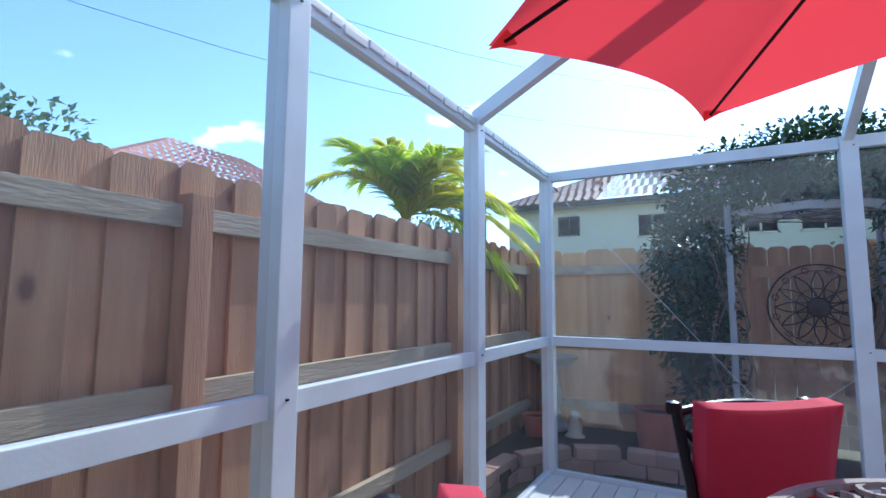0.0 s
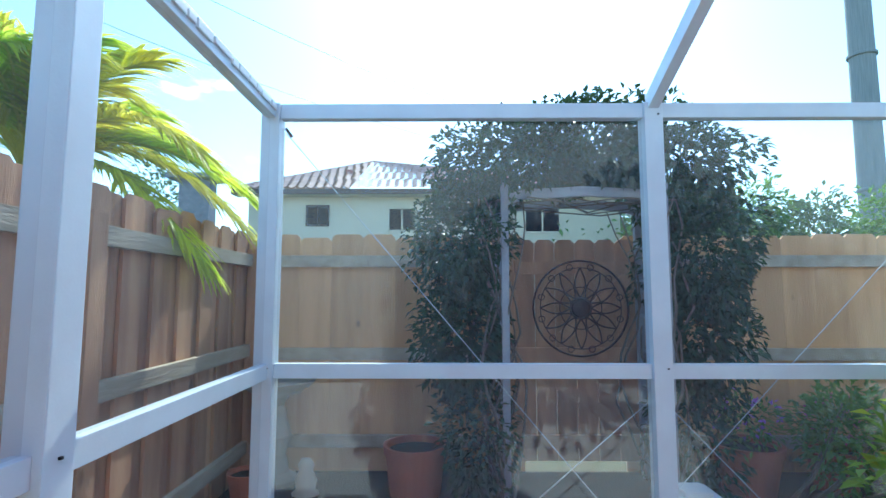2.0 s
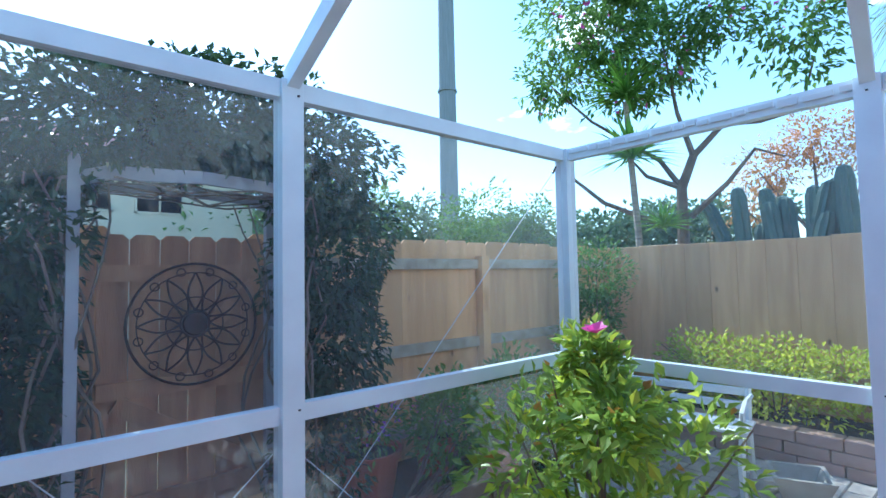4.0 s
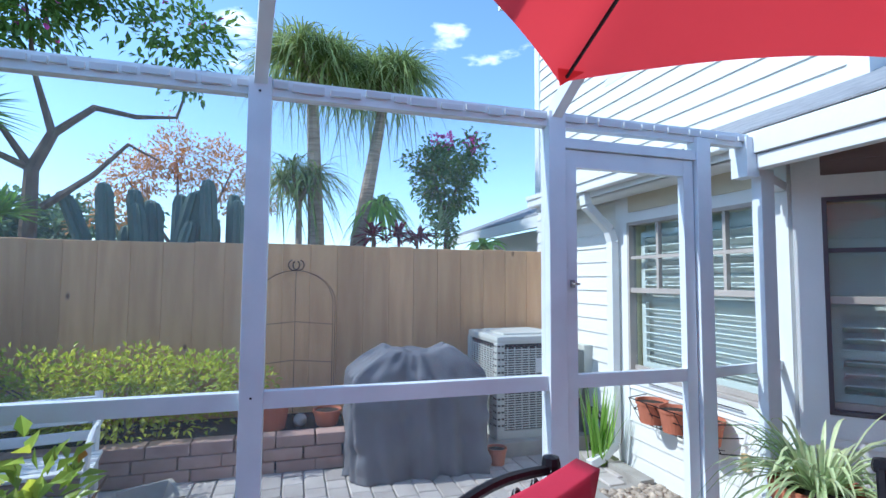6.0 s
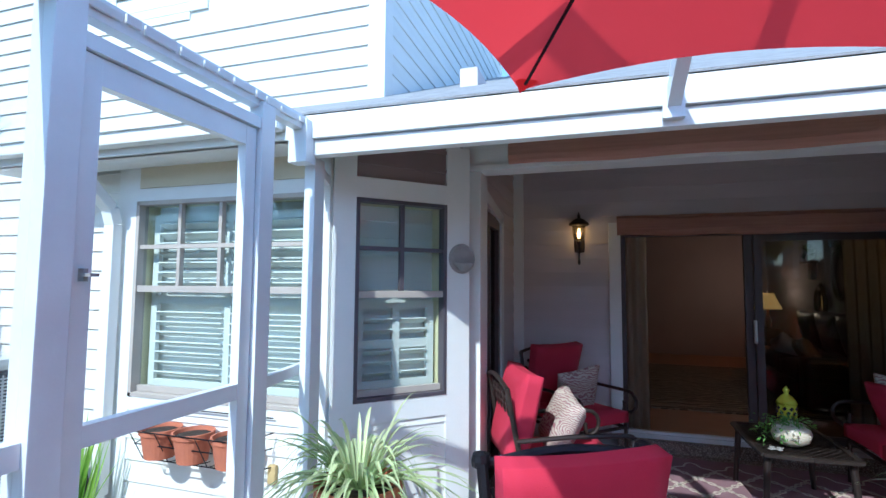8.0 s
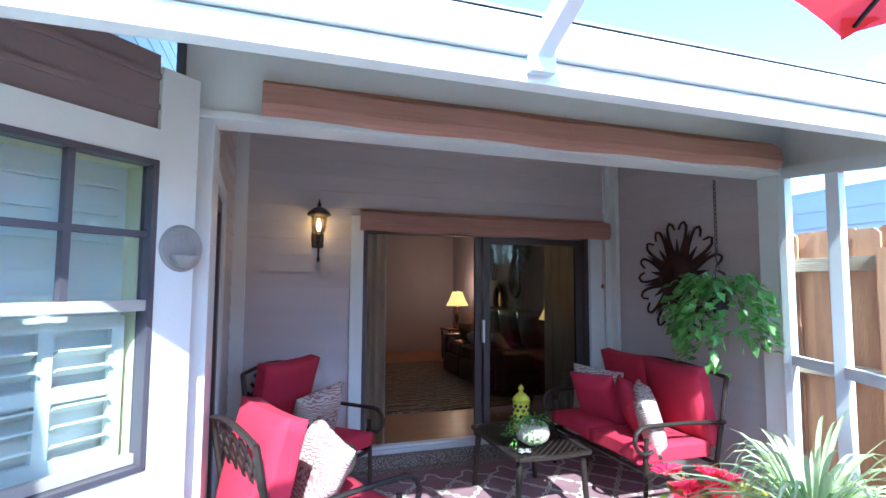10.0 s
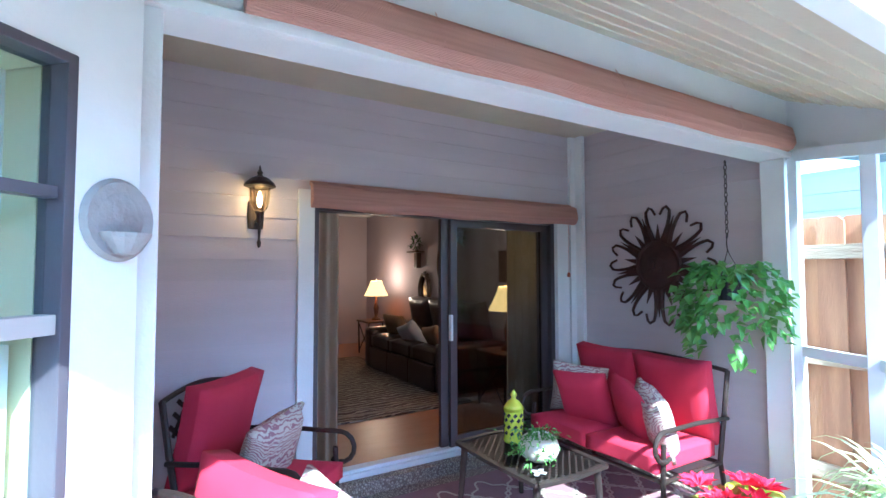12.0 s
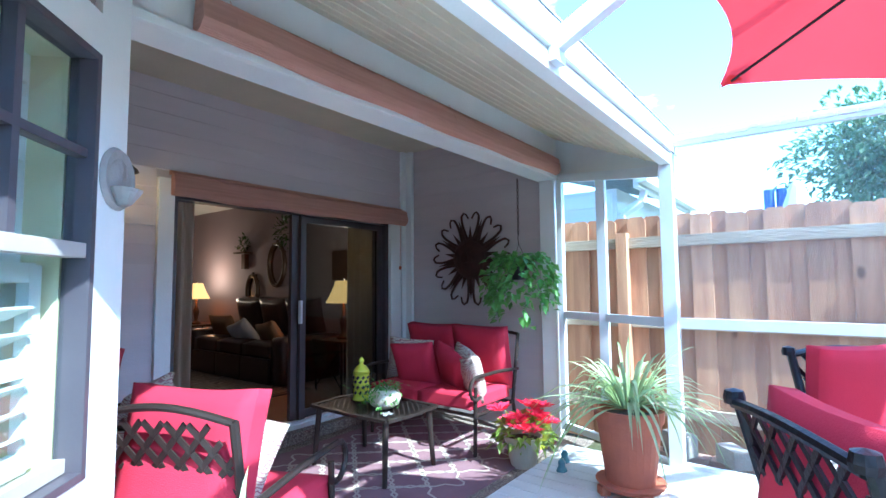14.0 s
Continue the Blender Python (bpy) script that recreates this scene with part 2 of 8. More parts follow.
WOODFLOOR = mat("wood_floor", (0.30, 0.16, 0.09), 0.35, second=(0.26, 0.12, 0.06), stretch=(1, 4, 1), scale=3, amount=0.7, bump=0.1, fine=30, per_object=0.15)
ROOMWALL = mat("room_wall", (0.34, 0.28, 0.31), 0.8, scale=2, amount=0.2, bump=0.1)
BAYFRAME = mat("bay_window_frame", (0.10, 0.09, 0.11), 0.35, metal=0.2, scale=5, amount=0.4, bump=0.05)
ARBOUR = mat("weathered_arbour", (0.42, 0.42, 0.45), 0.8, scale=6, amount=0.6, bump=0.2)
# Grey-beige frame colour, paled to hold the glare seen on the bars.
PALEFRAME = mat("pale_frame_glare", (0.46, 0.42, 0.38), 0.5, scale=5, amount=0.4, bump=0.05)
CURTAIN = mat("curtain", (0.74, 0.64, 0.50), 0.9, second=(0.60, 0.50, 0.38), stretch=(1, 1, 0.3), scale=6, amount=0.5, bump=0.2, fine=120)
SHADE = mat("lamp_shade", (1.0, 0.52, 0.16), 0.8, second=(0.9, 0.42, 0.12), scale=3, amount=0.2, bump=0, emit=0.24)
BULB = mat("bulb", (1.0, 0.60, 0.22), 0.5, scale=3, amount=0.1, bump=0, emit=9.0)
GLASS = glass("window_glass", through_=0.98)
GLASS_D = glass("tinted_glass", (0.75, 0.8, 0.8), 0.75)
CLEAR = glass("clear_glass", (0.95, 0.9, 0.8), 0.9)
# Thread densities set higher than the mesh, to put sun glare haze into the panels.
SCREEN = screen_cloth("insect_screen", 0.125)
SCREEN_D = screen_cloth("insect_screen_hazy", 0.20)
YELLOW = mat("lime_glaze", (0.62, 0.66, 0.06), 0.25, scale=5, amount=0.3, bump=0.05, coat=0.4)
CREAM = mat("cream_glaze", (0.62, 0.56, 0.45), 0.3, second=(0.5, 0.44, 0.35), scale=5, amount=0.4, bump=0.1)
ACGREY = mat("unit_paint", (0.58, 0.60, 0.56), 0.45, second=(0.5, 0.52, 0.48), scale=3, amount=0.3, bump=0.05)
DARK = mat("dark_inside", (0.03, 0.03, 0.035), 0.8, scale=5, amount=0.3, bump=0.1)
COVER = mat("grill_cover", (0.17, 0.175, 0.195), 0.7, second=(0.09, 0.09, 0.105), scale=4, amount=0.6, bump=0.3, fine=120)
CORDWHITE = mat("white_plastic", (0.7, 0.72, 0.72), 0.5, scale=4, amount=0.3, bump=0.05)
GREY = mat("grey_stone", (0.35, 0.34, 0.33), 0.8, scale=7, amount=0.6, bump=0.4)
BLUE = mat("blue_plastic", (0.03, 0.10, 0.35), 0.5, scale=4, amount=0.3, bump=0.05)
GREENP = mat("green_plastic", (0.03, 0.45, 0.10), 0.4, scale=4, amount=0.3, bump=0.05)
BROWNW = mat("dark_wood", (0.07, 0.035, 0.02), 0.4, scale=4, amount=0.5, bump=0.1, stretch=(1, 1, 5))
TANP = mat("tan_fabric", (0.22, 0.13, 0.07), 0.85, scale=6, amount=0.5, bump=0.3, fine=150)
GREYP = mat("grey_fabric", (0.42, 0.40, 0.42), 0.85, scale=6, amount=0.5, bump=0.3, fine=150)


def knots(m, scale=3.2, size=0.10, stretch=(1, 1, 0.55)):
    """Dark resin knots with a soft ring, scattered over the boards."""
    n, l = m.node_tree.nodes, m.node_tree.links
    tc, oi, mp = n.new("ShaderNodeTexCoord"), n.new("ShaderNodeObjectInfo"), n.new("ShaderNodeMapping")
    mp.inputs["Scale"].default_value = stretch
    add, vo, r, mx = n.new("ShaderNodeVectorMath"), n.new("ShaderNodeTexVoronoi"), n.new("ShaderNodeMapRange"), n.new("ShaderNodeMix")
    add.operation = "MULTIPLY_ADD"
    add.inputs[1].default_value = (13.0, 29.0, 41.0)
    comb = n.new("ShaderNodeCombineXYZ")
    for k in range(3):
        l.new(oi.outputs["Random"], comb.inputs[k])
    l.new(tc.outputs["Object"], mp.inputs["Vector"])
    l.new(comb.outputs[0], add.inputs[0])
    l.new(mp.outputs["Vector"], add.inputs[2])
    vo.inputs["Scale"].default_value = scale
    l.new(add.outputs[0], vo.inputs["Vector"])
    l.new(vo.outputs["Distance"], r.inputs[0])
    r.inputs[1].default_value, r.inputs[2].default_value = size * 0.45, size
    r.inputs[3].default_value, r.inputs[4].default_value = 0.8, 0.0
    mx.data_type = "RGBA"
    base = n["Principled BSDF"].inputs["Base Color"]
    old = base.links[0].from_socket
    l.new(r.outputs[0], mx.inputs[0])
    l.new(old, mx.inputs[6])
    mx.inputs[7].default_value = (0.13, 0.06, 0.035, 1)
    l.new(mx.outputs[2], base)


knots(FENCE, 3.0, 0.09)
knots(FENCE_E, 3.4, 0.075)
knots(RAIL, 2.4, 0.07)


def two_tone(name, a, b, kind="voronoi", scale=14.0, lo=0.30, hi=0.36, rough=0.85, line=None):
    m = mat(name, a, rough, scale=5, amount=0.3, bump=0.2, fine=120)
    n, l = m.node_tree.nodes, m.node_tree.links
    tc = n.new("ShaderNodeTexCoord")
    if kind == "voronoi":
        t = n.new("ShaderNodeTexVoronoi")
        t.feature = "DISTANCE_TO_EDGE"
        out = "Distance"
    else:
        t = n.new("ShaderNodeTexWave")
        t.wave_type = "RINGS"
        t.inputs["Distortion"].default_value = 9
        t.inputs["Detail"].default_value = 3
        out = "Fac"
    t.inputs["Scale"].default_value = scale
    l.new(tc.outputs["Object"], t.inputs["Vector"])
    r = n.new("ShaderNodeMapRange")
    r.inputs[1].default_value, r.inputs[2].default_value = lo, hi
    l.new(t.outputs[out], r.inputs[0])
    mx = n.new("ShaderNodeMix")
    mx.data_type = "RGBA"
    old = n["Principled BSDF"].inputs["Base Color"].links[0].from_socket
    l.new(r.outputs[0], mx.inputs[0])
    l.new(old, mx.inputs[6])
    mx.inputs[7].default_value = (*b, 1)
    l.new(mx.outputs[2], n["Principled BSDF"].inputs["Base Color"])
    return m


PAISLEY = two_tone("paisley_cloth", (0.56, 0.50, 0.42), (0.30, 0.15, 0.17), "wave", 24.0, 0.55, 0.75)
ROOMRUG = two_tone("persian_rug", (0.07, 0.045, 0.04), (0.30, 0.26, 0.20), "wave", 4.0, 0.68, 0.74)
AGG = two_tone("pebble_sill", (0.16, 0.12, 0.10), (0.42, 0.36, 0.30), "voronoi", 60.0, 0.10, 0.2)


# ---- mesh helpers ----
def V(*a):
    return Vector(a)


def box(bm, c, s, rz=0.0, m=None, bevel=0.0):
    """A box by centre and size."""
    mtx = m if m is not None else Matrix.Translation(c) @ Matrix.Rotation(rz, 4, "Z")
    if m is not None:
        mtx = m @ Matrix.Translation(c)
    r = bmesh.ops.create_cube(bm, size=1.0, matrix=mtx @ Matrix.Diagonal((*s, 1)))
    if bevel:
        es = list({e for v in r["verts"] for e in v.link_edges})
        bmesh.ops.bevel(bm, geom=es, offset=bevel, segments=2, affect="EDGES", profile=0.7)


def bar(bm, a, b, w, d, up=(0, 0, 1), bevel=0.0):
    """A square bar from a to b, w across and d along up."""
    a, b = Vector(a), Vector(b)
    z = (b - a)
    ln = z.length
    z.normalize()
    u = Vector(up)
    x = u.cross(z)
    if x.length < 1e-4:
        x = Vector((1, 0, 0)).cross(z)
        if x.length < 1e-4:
            x = Vector((0, 1, 0)).cross(z)
    x.normalize()
    y = z.cross(x)
    rot = Matrix((x, y, z)).transposed().to_4x4()
    mtx = Matrix.Translation((a + b) / 2) @ rot @ Matrix.Diagonal((w, d, ln, 1))
    r = bmesh.ops.create_cube(bm, size=1.0, matrix=mtx)
    if bevel:
        es = list({e for v in r["verts"] for e in v.link_edges})
        bmesh.ops.bevel(bm, geom=es, offset=bevel, segments=2, affect="EDGES", profile=0.7)


def tube(bm, pts, r, n=8, r2=None, flat=1.0):
    """A round tube along points, tapering from r to r2."""
    pts = [Vector(p) for p in pts]
    r2 = r if r2 is None else r2
    rings = []
    prev = None
    for i, p in enumerate(pts):
        d = (pts[min(i + 1, len(pts) - 1)] - pts[max(i - 1, 0)]).normalized()
        if prev is None:
            x = d.cross(Vector((0, 0, 1)))
            if x.length < 1e-3:
                x = d.cross(Vector((1, 0, 0)))
        else:
            x = prev - d * prev.dot(d)
        x.normalize()
        prev = x
        y = d.cross(x)
        rr = r + (r2 - r) * i / max(1, len(pts) - 1)
        rings.append([bm.verts.new(p + (x * math.cos(2 * math.pi * k / n) + y * math.sin(2 * math.pi * k / n) * flat) * rr) for k in range(n)])
    for a, b in zip(rings, rings[1:]):
        for k in range(n):
            bm.faces.new((a[k], a[(k + 1) % n], b[(k + 1) % n], b[k]))
    bm.faces.new(rings[0][::-1])
    bm.faces.new(rings[-1])


def lathe(bm, prof, n=20, c=(0, 0, 0), sx=1.0, sy=1.0):
    """Turned shape: prof is (radius, height) from the outside bottom up and back in."""
    c = Vector(c)
    rings = [[bm.verts.new(c + Vector((max(r, 1e-4) * sx * math.cos(2 * math.pi * k / n), max(r, 1e-4) * sy * math.sin(2 * math.pi * k / n), z))) for k in range(n)] for r, z in prof]
    for a, b in zip(rings, rings[1:]):
        for k in range(n):
            bm.faces.new((a[k], a[(k + 1) % n], b[(k + 1) % n], b[k]))
    bm.faces.new(rings[0][::-1])
    bm.faces.new(rings[-1])


def link(name, me, material=None, parent=None, label="", smooth=False):
    ob = new(name, me)
    if material is not None:
        me.materials.append(material)
    if smooth:
        for p in me.polygons:
            p.use_smooth = True
    if parent is not None:
        ob.parent = parent
    if label:
        tagged(ob, label)
    return ob


def part(name, bm, material, parent=None, label="", smooth=False):
    me = bpy.data.meshes.new(name)
    bmesh.ops.recalc_face_normals(bm, faces=bm.faces)
    bm.to_mesh(me)
    bm.free()
    return link(name, me, material, parent, label, smooth)


def thing(name, loc, label, category, group="", rz=0.0):
    ob = new(name)
    ob.empty_display_size = 0.1
    ob.matrix_basis = pose(*loc, 0, 0, rz)
    return tagged(ob, label, category, group)


def solid(name, material, *boxes, parent=None, label="", bevel=0.0, kind="", category=""):
    """One mesh of several boxes, each (x0, x1, y0, y1, z0, z1); walls and trim boards get a mesh a box."""
    if len(boxes) > 1 and name in ("wall", "room_wall", "side_room_wall", "door_trim", "door_frame", "window_frame", "sliding_panel", "door_rail"):
        for b in boxes:
            ob = solid(name, material, b, parent=parent, label=label, bevel=bevel, kind=kind, category=category)
        return ob
    bm = bmesh.new()
    for x0, x1, y0, y1, z0, z1 in boxes:
        box(bm, ((x0 + x1) / 2, (y0 + y1) / 2, (z0 + z1) / 2), (x1 - x0, y1 - y0, z1 - z0), bevel=bevel)
    ob = part(name, bm, material, parent, label)
    if kind or category:
        tagged(ob, "", category, "", kind)
    return ob


_cache = {}


def piece(name, size, material, loc, parent=None, rot=(0, 0, 0), bevel=0.0, shape=None):
    """One of many alike pieces; the mesh is shared."""
    key = (name, tuple(round(s, 3) for s in size), material.name, shape)
    if key not in _cache:
        bm = bmesh.new()
        if shape == "dogear":
            w, d, h = size
            e = min(w * 0.2, 0.028)
            pr = [(-w / 2, -h / 2), (w / 2, -h / 2), (w / 2, h / 2 - e), (w / 2 - e, h / 2), (-w / 2 + e, h / 2), (-w / 2, h / 2 - e)]
            f = [bm.verts.new((x, -d / 2, z)) for x, z in pr]
            b = [bm.verts.new((x, d / 2, z)) for x, z in pr]
            bm.faces.new(f)
            bm.faces.new(b[::-1])
            for i in range(6):
                bm.faces.new((f[i], b[i], b[(i + 1) % 6], f[(i + 1) % 6]))
        elif shape == "clap":
            w, d, h = size
            pr = [(-0.002, -h / 2), (d, -h / 2), (d * 0.35, h / 2), (-0.002, h / 2)]
            a = [bm.verts.new((-w / 2, y, z)) for y, z in pr]
            b = [bm.verts.new((w / 2, y, z)) for y, z in pr]
            bm.faces.new(a)
            bm.faces.new(b[::-1])
            for i in range(4):
                bm.faces.new((a[i], b[i], b[(i + 1) % 4], a[(i + 1) % 4]))
        else:
            box(bm, (0, 0, 0), size)
            if bevel:
                bmesh.ops.bevel(bm, geom=list(bm.edges), offset=bevel, segments=1, affect="EDGES")
        bmesh.ops.recalc_face_normals(bm, faces=bm.faces)
        me = bpy.data.meshes.new(name)
        bm.to_mesh(me)
        bm.free()
        me.materials.append(material)
        _cache[key] = me
    ob = new(name, _cache[key])
    ob.matrix_basis = pose(*loc, *rot)
    if parent is not None:
        ob.parent = parent
    return ob


def leaves(name, P, D, length, width, material, parent=None, label="", droop=0.0, up=None, kind="", fold=0.25):
    """Many pointed leaves as one mesh: P places, D directions (n x 3 arrays), length and width numbers or arrays."""
    P, D = np.asarray(P, float), np.asarray(D, float)
    n = len(P)
    D = D / (np.linalg.norm(D, axis=1, keepdims=True) + 1e-9)
    ln = np.broadcast_to(np.asarray(length, float), (n,))[:, None]
    wd = np.broadcast_to(np.asarray(width, float), (n,))[:, None]
    U = np.tile((0.0, 0.0, 1.0), (n, 1)) if up is None else np.asarray(up, float)
    U = U + np.random.normal(0, 0.35, (n, 3))
    S = np.cross(D, U)
    S /= np.linalg.norm(S, axis=1, keepdims=True) + 1e-9
    N = np.cross(S, D)
    g = np.zeros((n, 3))
    g[:, 2] = -1
    mid = P + D * ln * 0.45 + g * ln * droop * 0.25
    tip = P + D * ln + g * ln * droop
    lift = N * wd * fold
    v = np.stack([P, mid - S * wd / 2 + lift, mid, mid + S * wd / 2 + lift, tip], axis=1).reshape(-1, 3)
    b = np.arange(n)[:, None] * 5
    f = np.concatenate([b + np.array([0, 2, 1]), b + np.array([0, 3, 2]), b + np.array([1, 2, 4]), b + np.array([2, 3, 4])], axis=0)
    me = bpy.data.meshes.new(name)
    me.from_pydata(v.tolist(), [], f.tolist())
    ob = link(name, me, material, parent, label)
    if kind:
        tagged(ob, "", "", "", kind)
    return ob


def blades(name, base, D, length, width, material, parent=None, label="", droop=0.6, seg=5, jitter=0.0):
    """Long arching strap leaves: each a ribbon of seg steps, folded along its middle."""
    base, D = np.asarray(base, float), np.asarray(D, float)
    n = len(base)
    D = D / np.linalg.norm(D, axis=1, keepdims=True)
    ln = np.broadcast_to(np.asarray(length, float), (n,))
    wd = np.broadcast_to(np.asarray(width, float), (n,))
    dr = np.broadcast_to(np.asarray(droop, float), (n,))
    V_, F_ = [], []
    for i in range(n):
        s = np.cross(D[i], (0, 0, 1.0))
        if np.linalg.norm(s) < 1e-3:
            s = np.array((1.0, 0, 0))
        s /= np.linalg.norm(s)
        b = len(V_)
        for k in range(seg + 1):
            t = k / seg
            p = base[i] + D[i] * ln[i] * t * (1 - 0.25 * dr[i] * t) + np.array((0, 0, -1.0)) * ln[i] * dr[i] * t * t
            w = wd[i] * (0.65 + 0.7 * t if t < 0.5 else 2.0 * (1 - t) + 0.02) * 0.5
            V_ += [p - s * w + (0, 0, w * 0.4), p, p + s * w + (0, 0, w * 0.4)]
        for k in range(seg):
            a = b + 3 * k
            F_ += [(a, a + 1, a + 4, a + 3), (a + 1, a + 2, a + 5, a + 4)]
    me = bpy.data.meshes.new(name)
    me.from_pydata([tuple(p) for p in V_], [], F_)
    return link(name, me, material, parent, label)


def clump(n, c, r, shell=0.55, seed=0, noise_amp=0.25):
    """Points and outward directions spread through an uneven blob."""
    rs = np.random.RandomState(seed)
    d = rs.normal(size=(n, 3))
    d /= np.linalg.norm(d, axis=1, keepdims=True)
    k = rs.normal(size=(5, 3)) * 2.2
    ph = rs.rand(5) * 6.28
    bumpy = 1 + noise_amp * np.sin(d @ k.T * 1.6 + ph).sum(axis=1) / 2.2
    rad = (shell + (1 - shell) * rs.rand(n) ** 0.5) * bumpy
    p = np.asarray(c) + d * rad[:, None] * np.asarray(r)
    dd = d + rs.normal(0, 0.6, (n, 3))
    return p, dd


def wall_clad(parent, x0, x1, z0, z1, y, material, step=0.19, rz=0.0, origin=(0, 0), holes=(), depth=0.014, gap=0.0):
    """Clapboards on a wall that faces local +y; local x runs along the wall."""
    z = z0
    c, s = math.cos(rz), math.sin(rz)
    while z < z1 - 0.02:
        h = min(step, z1 - z)
        spans = [(x0, x1)]
        for hx0, hx1, hz0, hz1 in holes:
            if hz0 < z + h * 0.5 < hz1:
                out = []
                for a, b in spans:
                    if hx0 > a:
                        out.append((a, min(b, hx0)))
                    if hx1 < b:
                        out.append((max(a, hx1), b))
                spans = [q for q in out if q[1] - q[0] > 0.03]
        for a, b in spans:
            mx = (a + b) / 2
            piece("siding_board", (b - a, depth, h), material, (origin[0] + mx * c - y * s, origin[1] + mx * s + y * c, z + h / 2), parent, (0, 0, math.degrees(rz)), shape="clap")
        z += step


def structure(name, material, *boxes, label="", bevel=0.0):
    return solid(name, material, *boxes, label=label, bevel=bevel, kind="structure")


# ---- ground ----
G = -0.12
structure("ground", GRASS, (-60, 60, -60, 60, G - 0.3, G - 0.012))
structure("foundation", CONC, (0.02, 3.50, -4.62, -0.02, G - 0.01, -0.045))
deck = structure("deck_floor", CONC, (0.0, 3.52, -4.66, 0.0, -0.045, -0.032))
porch_floor = structure("porch_floor", AGG, (-0.54, 2.94, -6.69, -4.66, G - 0.01, G + 0.004))
structure("planting_bed_east", SOIL, (5.72, 6.28, -2.0, 1.3, G, 0.15))
structure("planting_bed_north", SOIL, (-0.58, 6.2, 0.62, 1.33, G, 0.02), (-0.58, -0.25, -0.3, 0.62, G, 0.02))
structure("gravel_strip", PEBBLE, (3.56, 4.6, -4.16, -3.6, G - 0.01, G + 0.01))

# ---- house ----
# back wall of the porch, with the sliding door's opening
house = thing("house", (0, 0, 0), "two-storey house with white and taupe clapboard siding", "house")
solid("wall", SIDING_G, (-0.52, -0.247, -6.83, -6.7, G, 2.9), (1.962, 2.929, -6.83, -6.7, G, 2.9), (-0.247, 1.962, -6.83, -6.7, 1.84, 2.9), (-0.247, 1.962, -6.83, -6.7, G, -0.02), parent=house, label="taupe clapboard wall")
solid("wall", SIDING_G, (-0.667, -0.541, -6.85, -5.083, G, 2.9), parent=house, label="taupe clapboard side wall")
solid("wall", SIDING_G, (2.95, 3.08, -6.85, -5.985, G, 2.9), (2.95, 3.08, -5.985, -5.137, 1.92, 2.9), parent=house, label="taupe side wall with a doorway")
# corner boards and beams
solid("corner_board", TRIM, (-0.518, -0.415, -6.698, -6.66, G, 2.9), (-0.52, -0.478, -6.66, -6.58, G, 2.9), parent=house, bevel=0.004)
solid("corner_board", TRIM, (2.845, 2.948, -6.698, -6.66, G, 2.9), parent=house, bevel=0.004)
solid("header_beam", TRIM, (-0.541, 3, -5.083, -4.92, 2.085, 2.47), parent=house, bevel=0.008)
solid("header_ledge", TRIM, (-0.541, 2.95, -4.92, -4.895, 2.085, 2.12), parent=house, bevel=0.004)
solid("column", TRIM, (2.876, 3, -5.137, -4.92, G, 2.085), parent=house, bevel=0.006)
solid("column", TRIM, (-0.583, -0.457, -5.061, -4.92, G, 2.085), parent=house, bevel=0.006)
structure("porch_ceiling", SOFFIT, (-0.688, 3.1, -6.85, -5.083, 2.62, 2.68))
# soffit slope
bm = bmesh.new()
y0, z0, y1, z1 = -3.90, 1.985, -4.92, 2.45
vs = [bm.verts.new(p) for p in ((-0.08, y0, z0), (3.52, y0, z0), (3.52, y1, z1), (-0.52, y1, z1), (-0.08, y0, z0 + 0.03), (3.52, y0, z0 + 0.03), (3.52, y1, z1 + 0.03), (-0.52, y1, z1 + 0.03))]
for f in ((0, 1, 2, 3), (7, 6, 5, 4), (0, 4, 5, 1), (1, 5, 6, 2), (2, 6, 7, 3), (3, 7, 4, 0)):
    bm.faces.new([vs[i] for i in f])
tagged(part("soffit", bm, SOFFIT), "", "", "", "structure")
for k in range(9):
    yy = -3.97 - k * 0.104
    zz = z0 + (yy - y0) / (y1 - y0) * (z1 - z0)
    bm = bmesh.new()
    bar(bm, (-0.10 - 0.42 * (-3.9 - yy), yy, zz - 0.004), (3.5, yy, zz - 0.002), 0.014, 0.006, (0, 0.45, 1))
    part("soffit_groove", bm, SOFFIT, house)
# fascia, beam and roof
solid("fascia", TRIM, (-0.10, 3.62, -3.90, -3.845, 2.045, 2.16), parent=house, label="white painted fascia board", bevel=0.004)
solid("fascia_beam", TRIM, (-0.08, 3.60, -3.93, -3.865, 1.965, 2.04), parent=house, label="white beam under the fascia", bevel=0.006)
solid("fascia", TRIM, (3.64, 5.95, -3.93, -3.88, 2.06, 2.18), parent=house, label="white eave board", bevel=0.004)
solid("gutter", WHITE, (3.64, 6.0, -3.88, -3.80, 2.10, 2.20), parent=house, label="white metal gutter", bevel=0.012)
solid("gutter_lip", WHITE, (3.64, 6.0, -3.80, -3.785, 2.17, 2.21), parent=house)


def slab(name, pts, t, material, parent=None, kind="", label=""):
    bm = bmesh.new()
    a = [bm.verts.new(p) for p in pts]
    b = [bm.verts.new((p[0], p[1], p[2] + t)) for p in pts]
    n = len(pts)
    bm.faces.new(a[::-1])
    bm.faces.new(b)
    for i in range(n):
        bm.faces.new((a[i], a[(i + 1) % n], b[(i + 1) % n], b[i]))
    ob = part(name, bm, material, parent, label)
    if kind:
        tagged(ob, "", "", "", kind)
    return ob


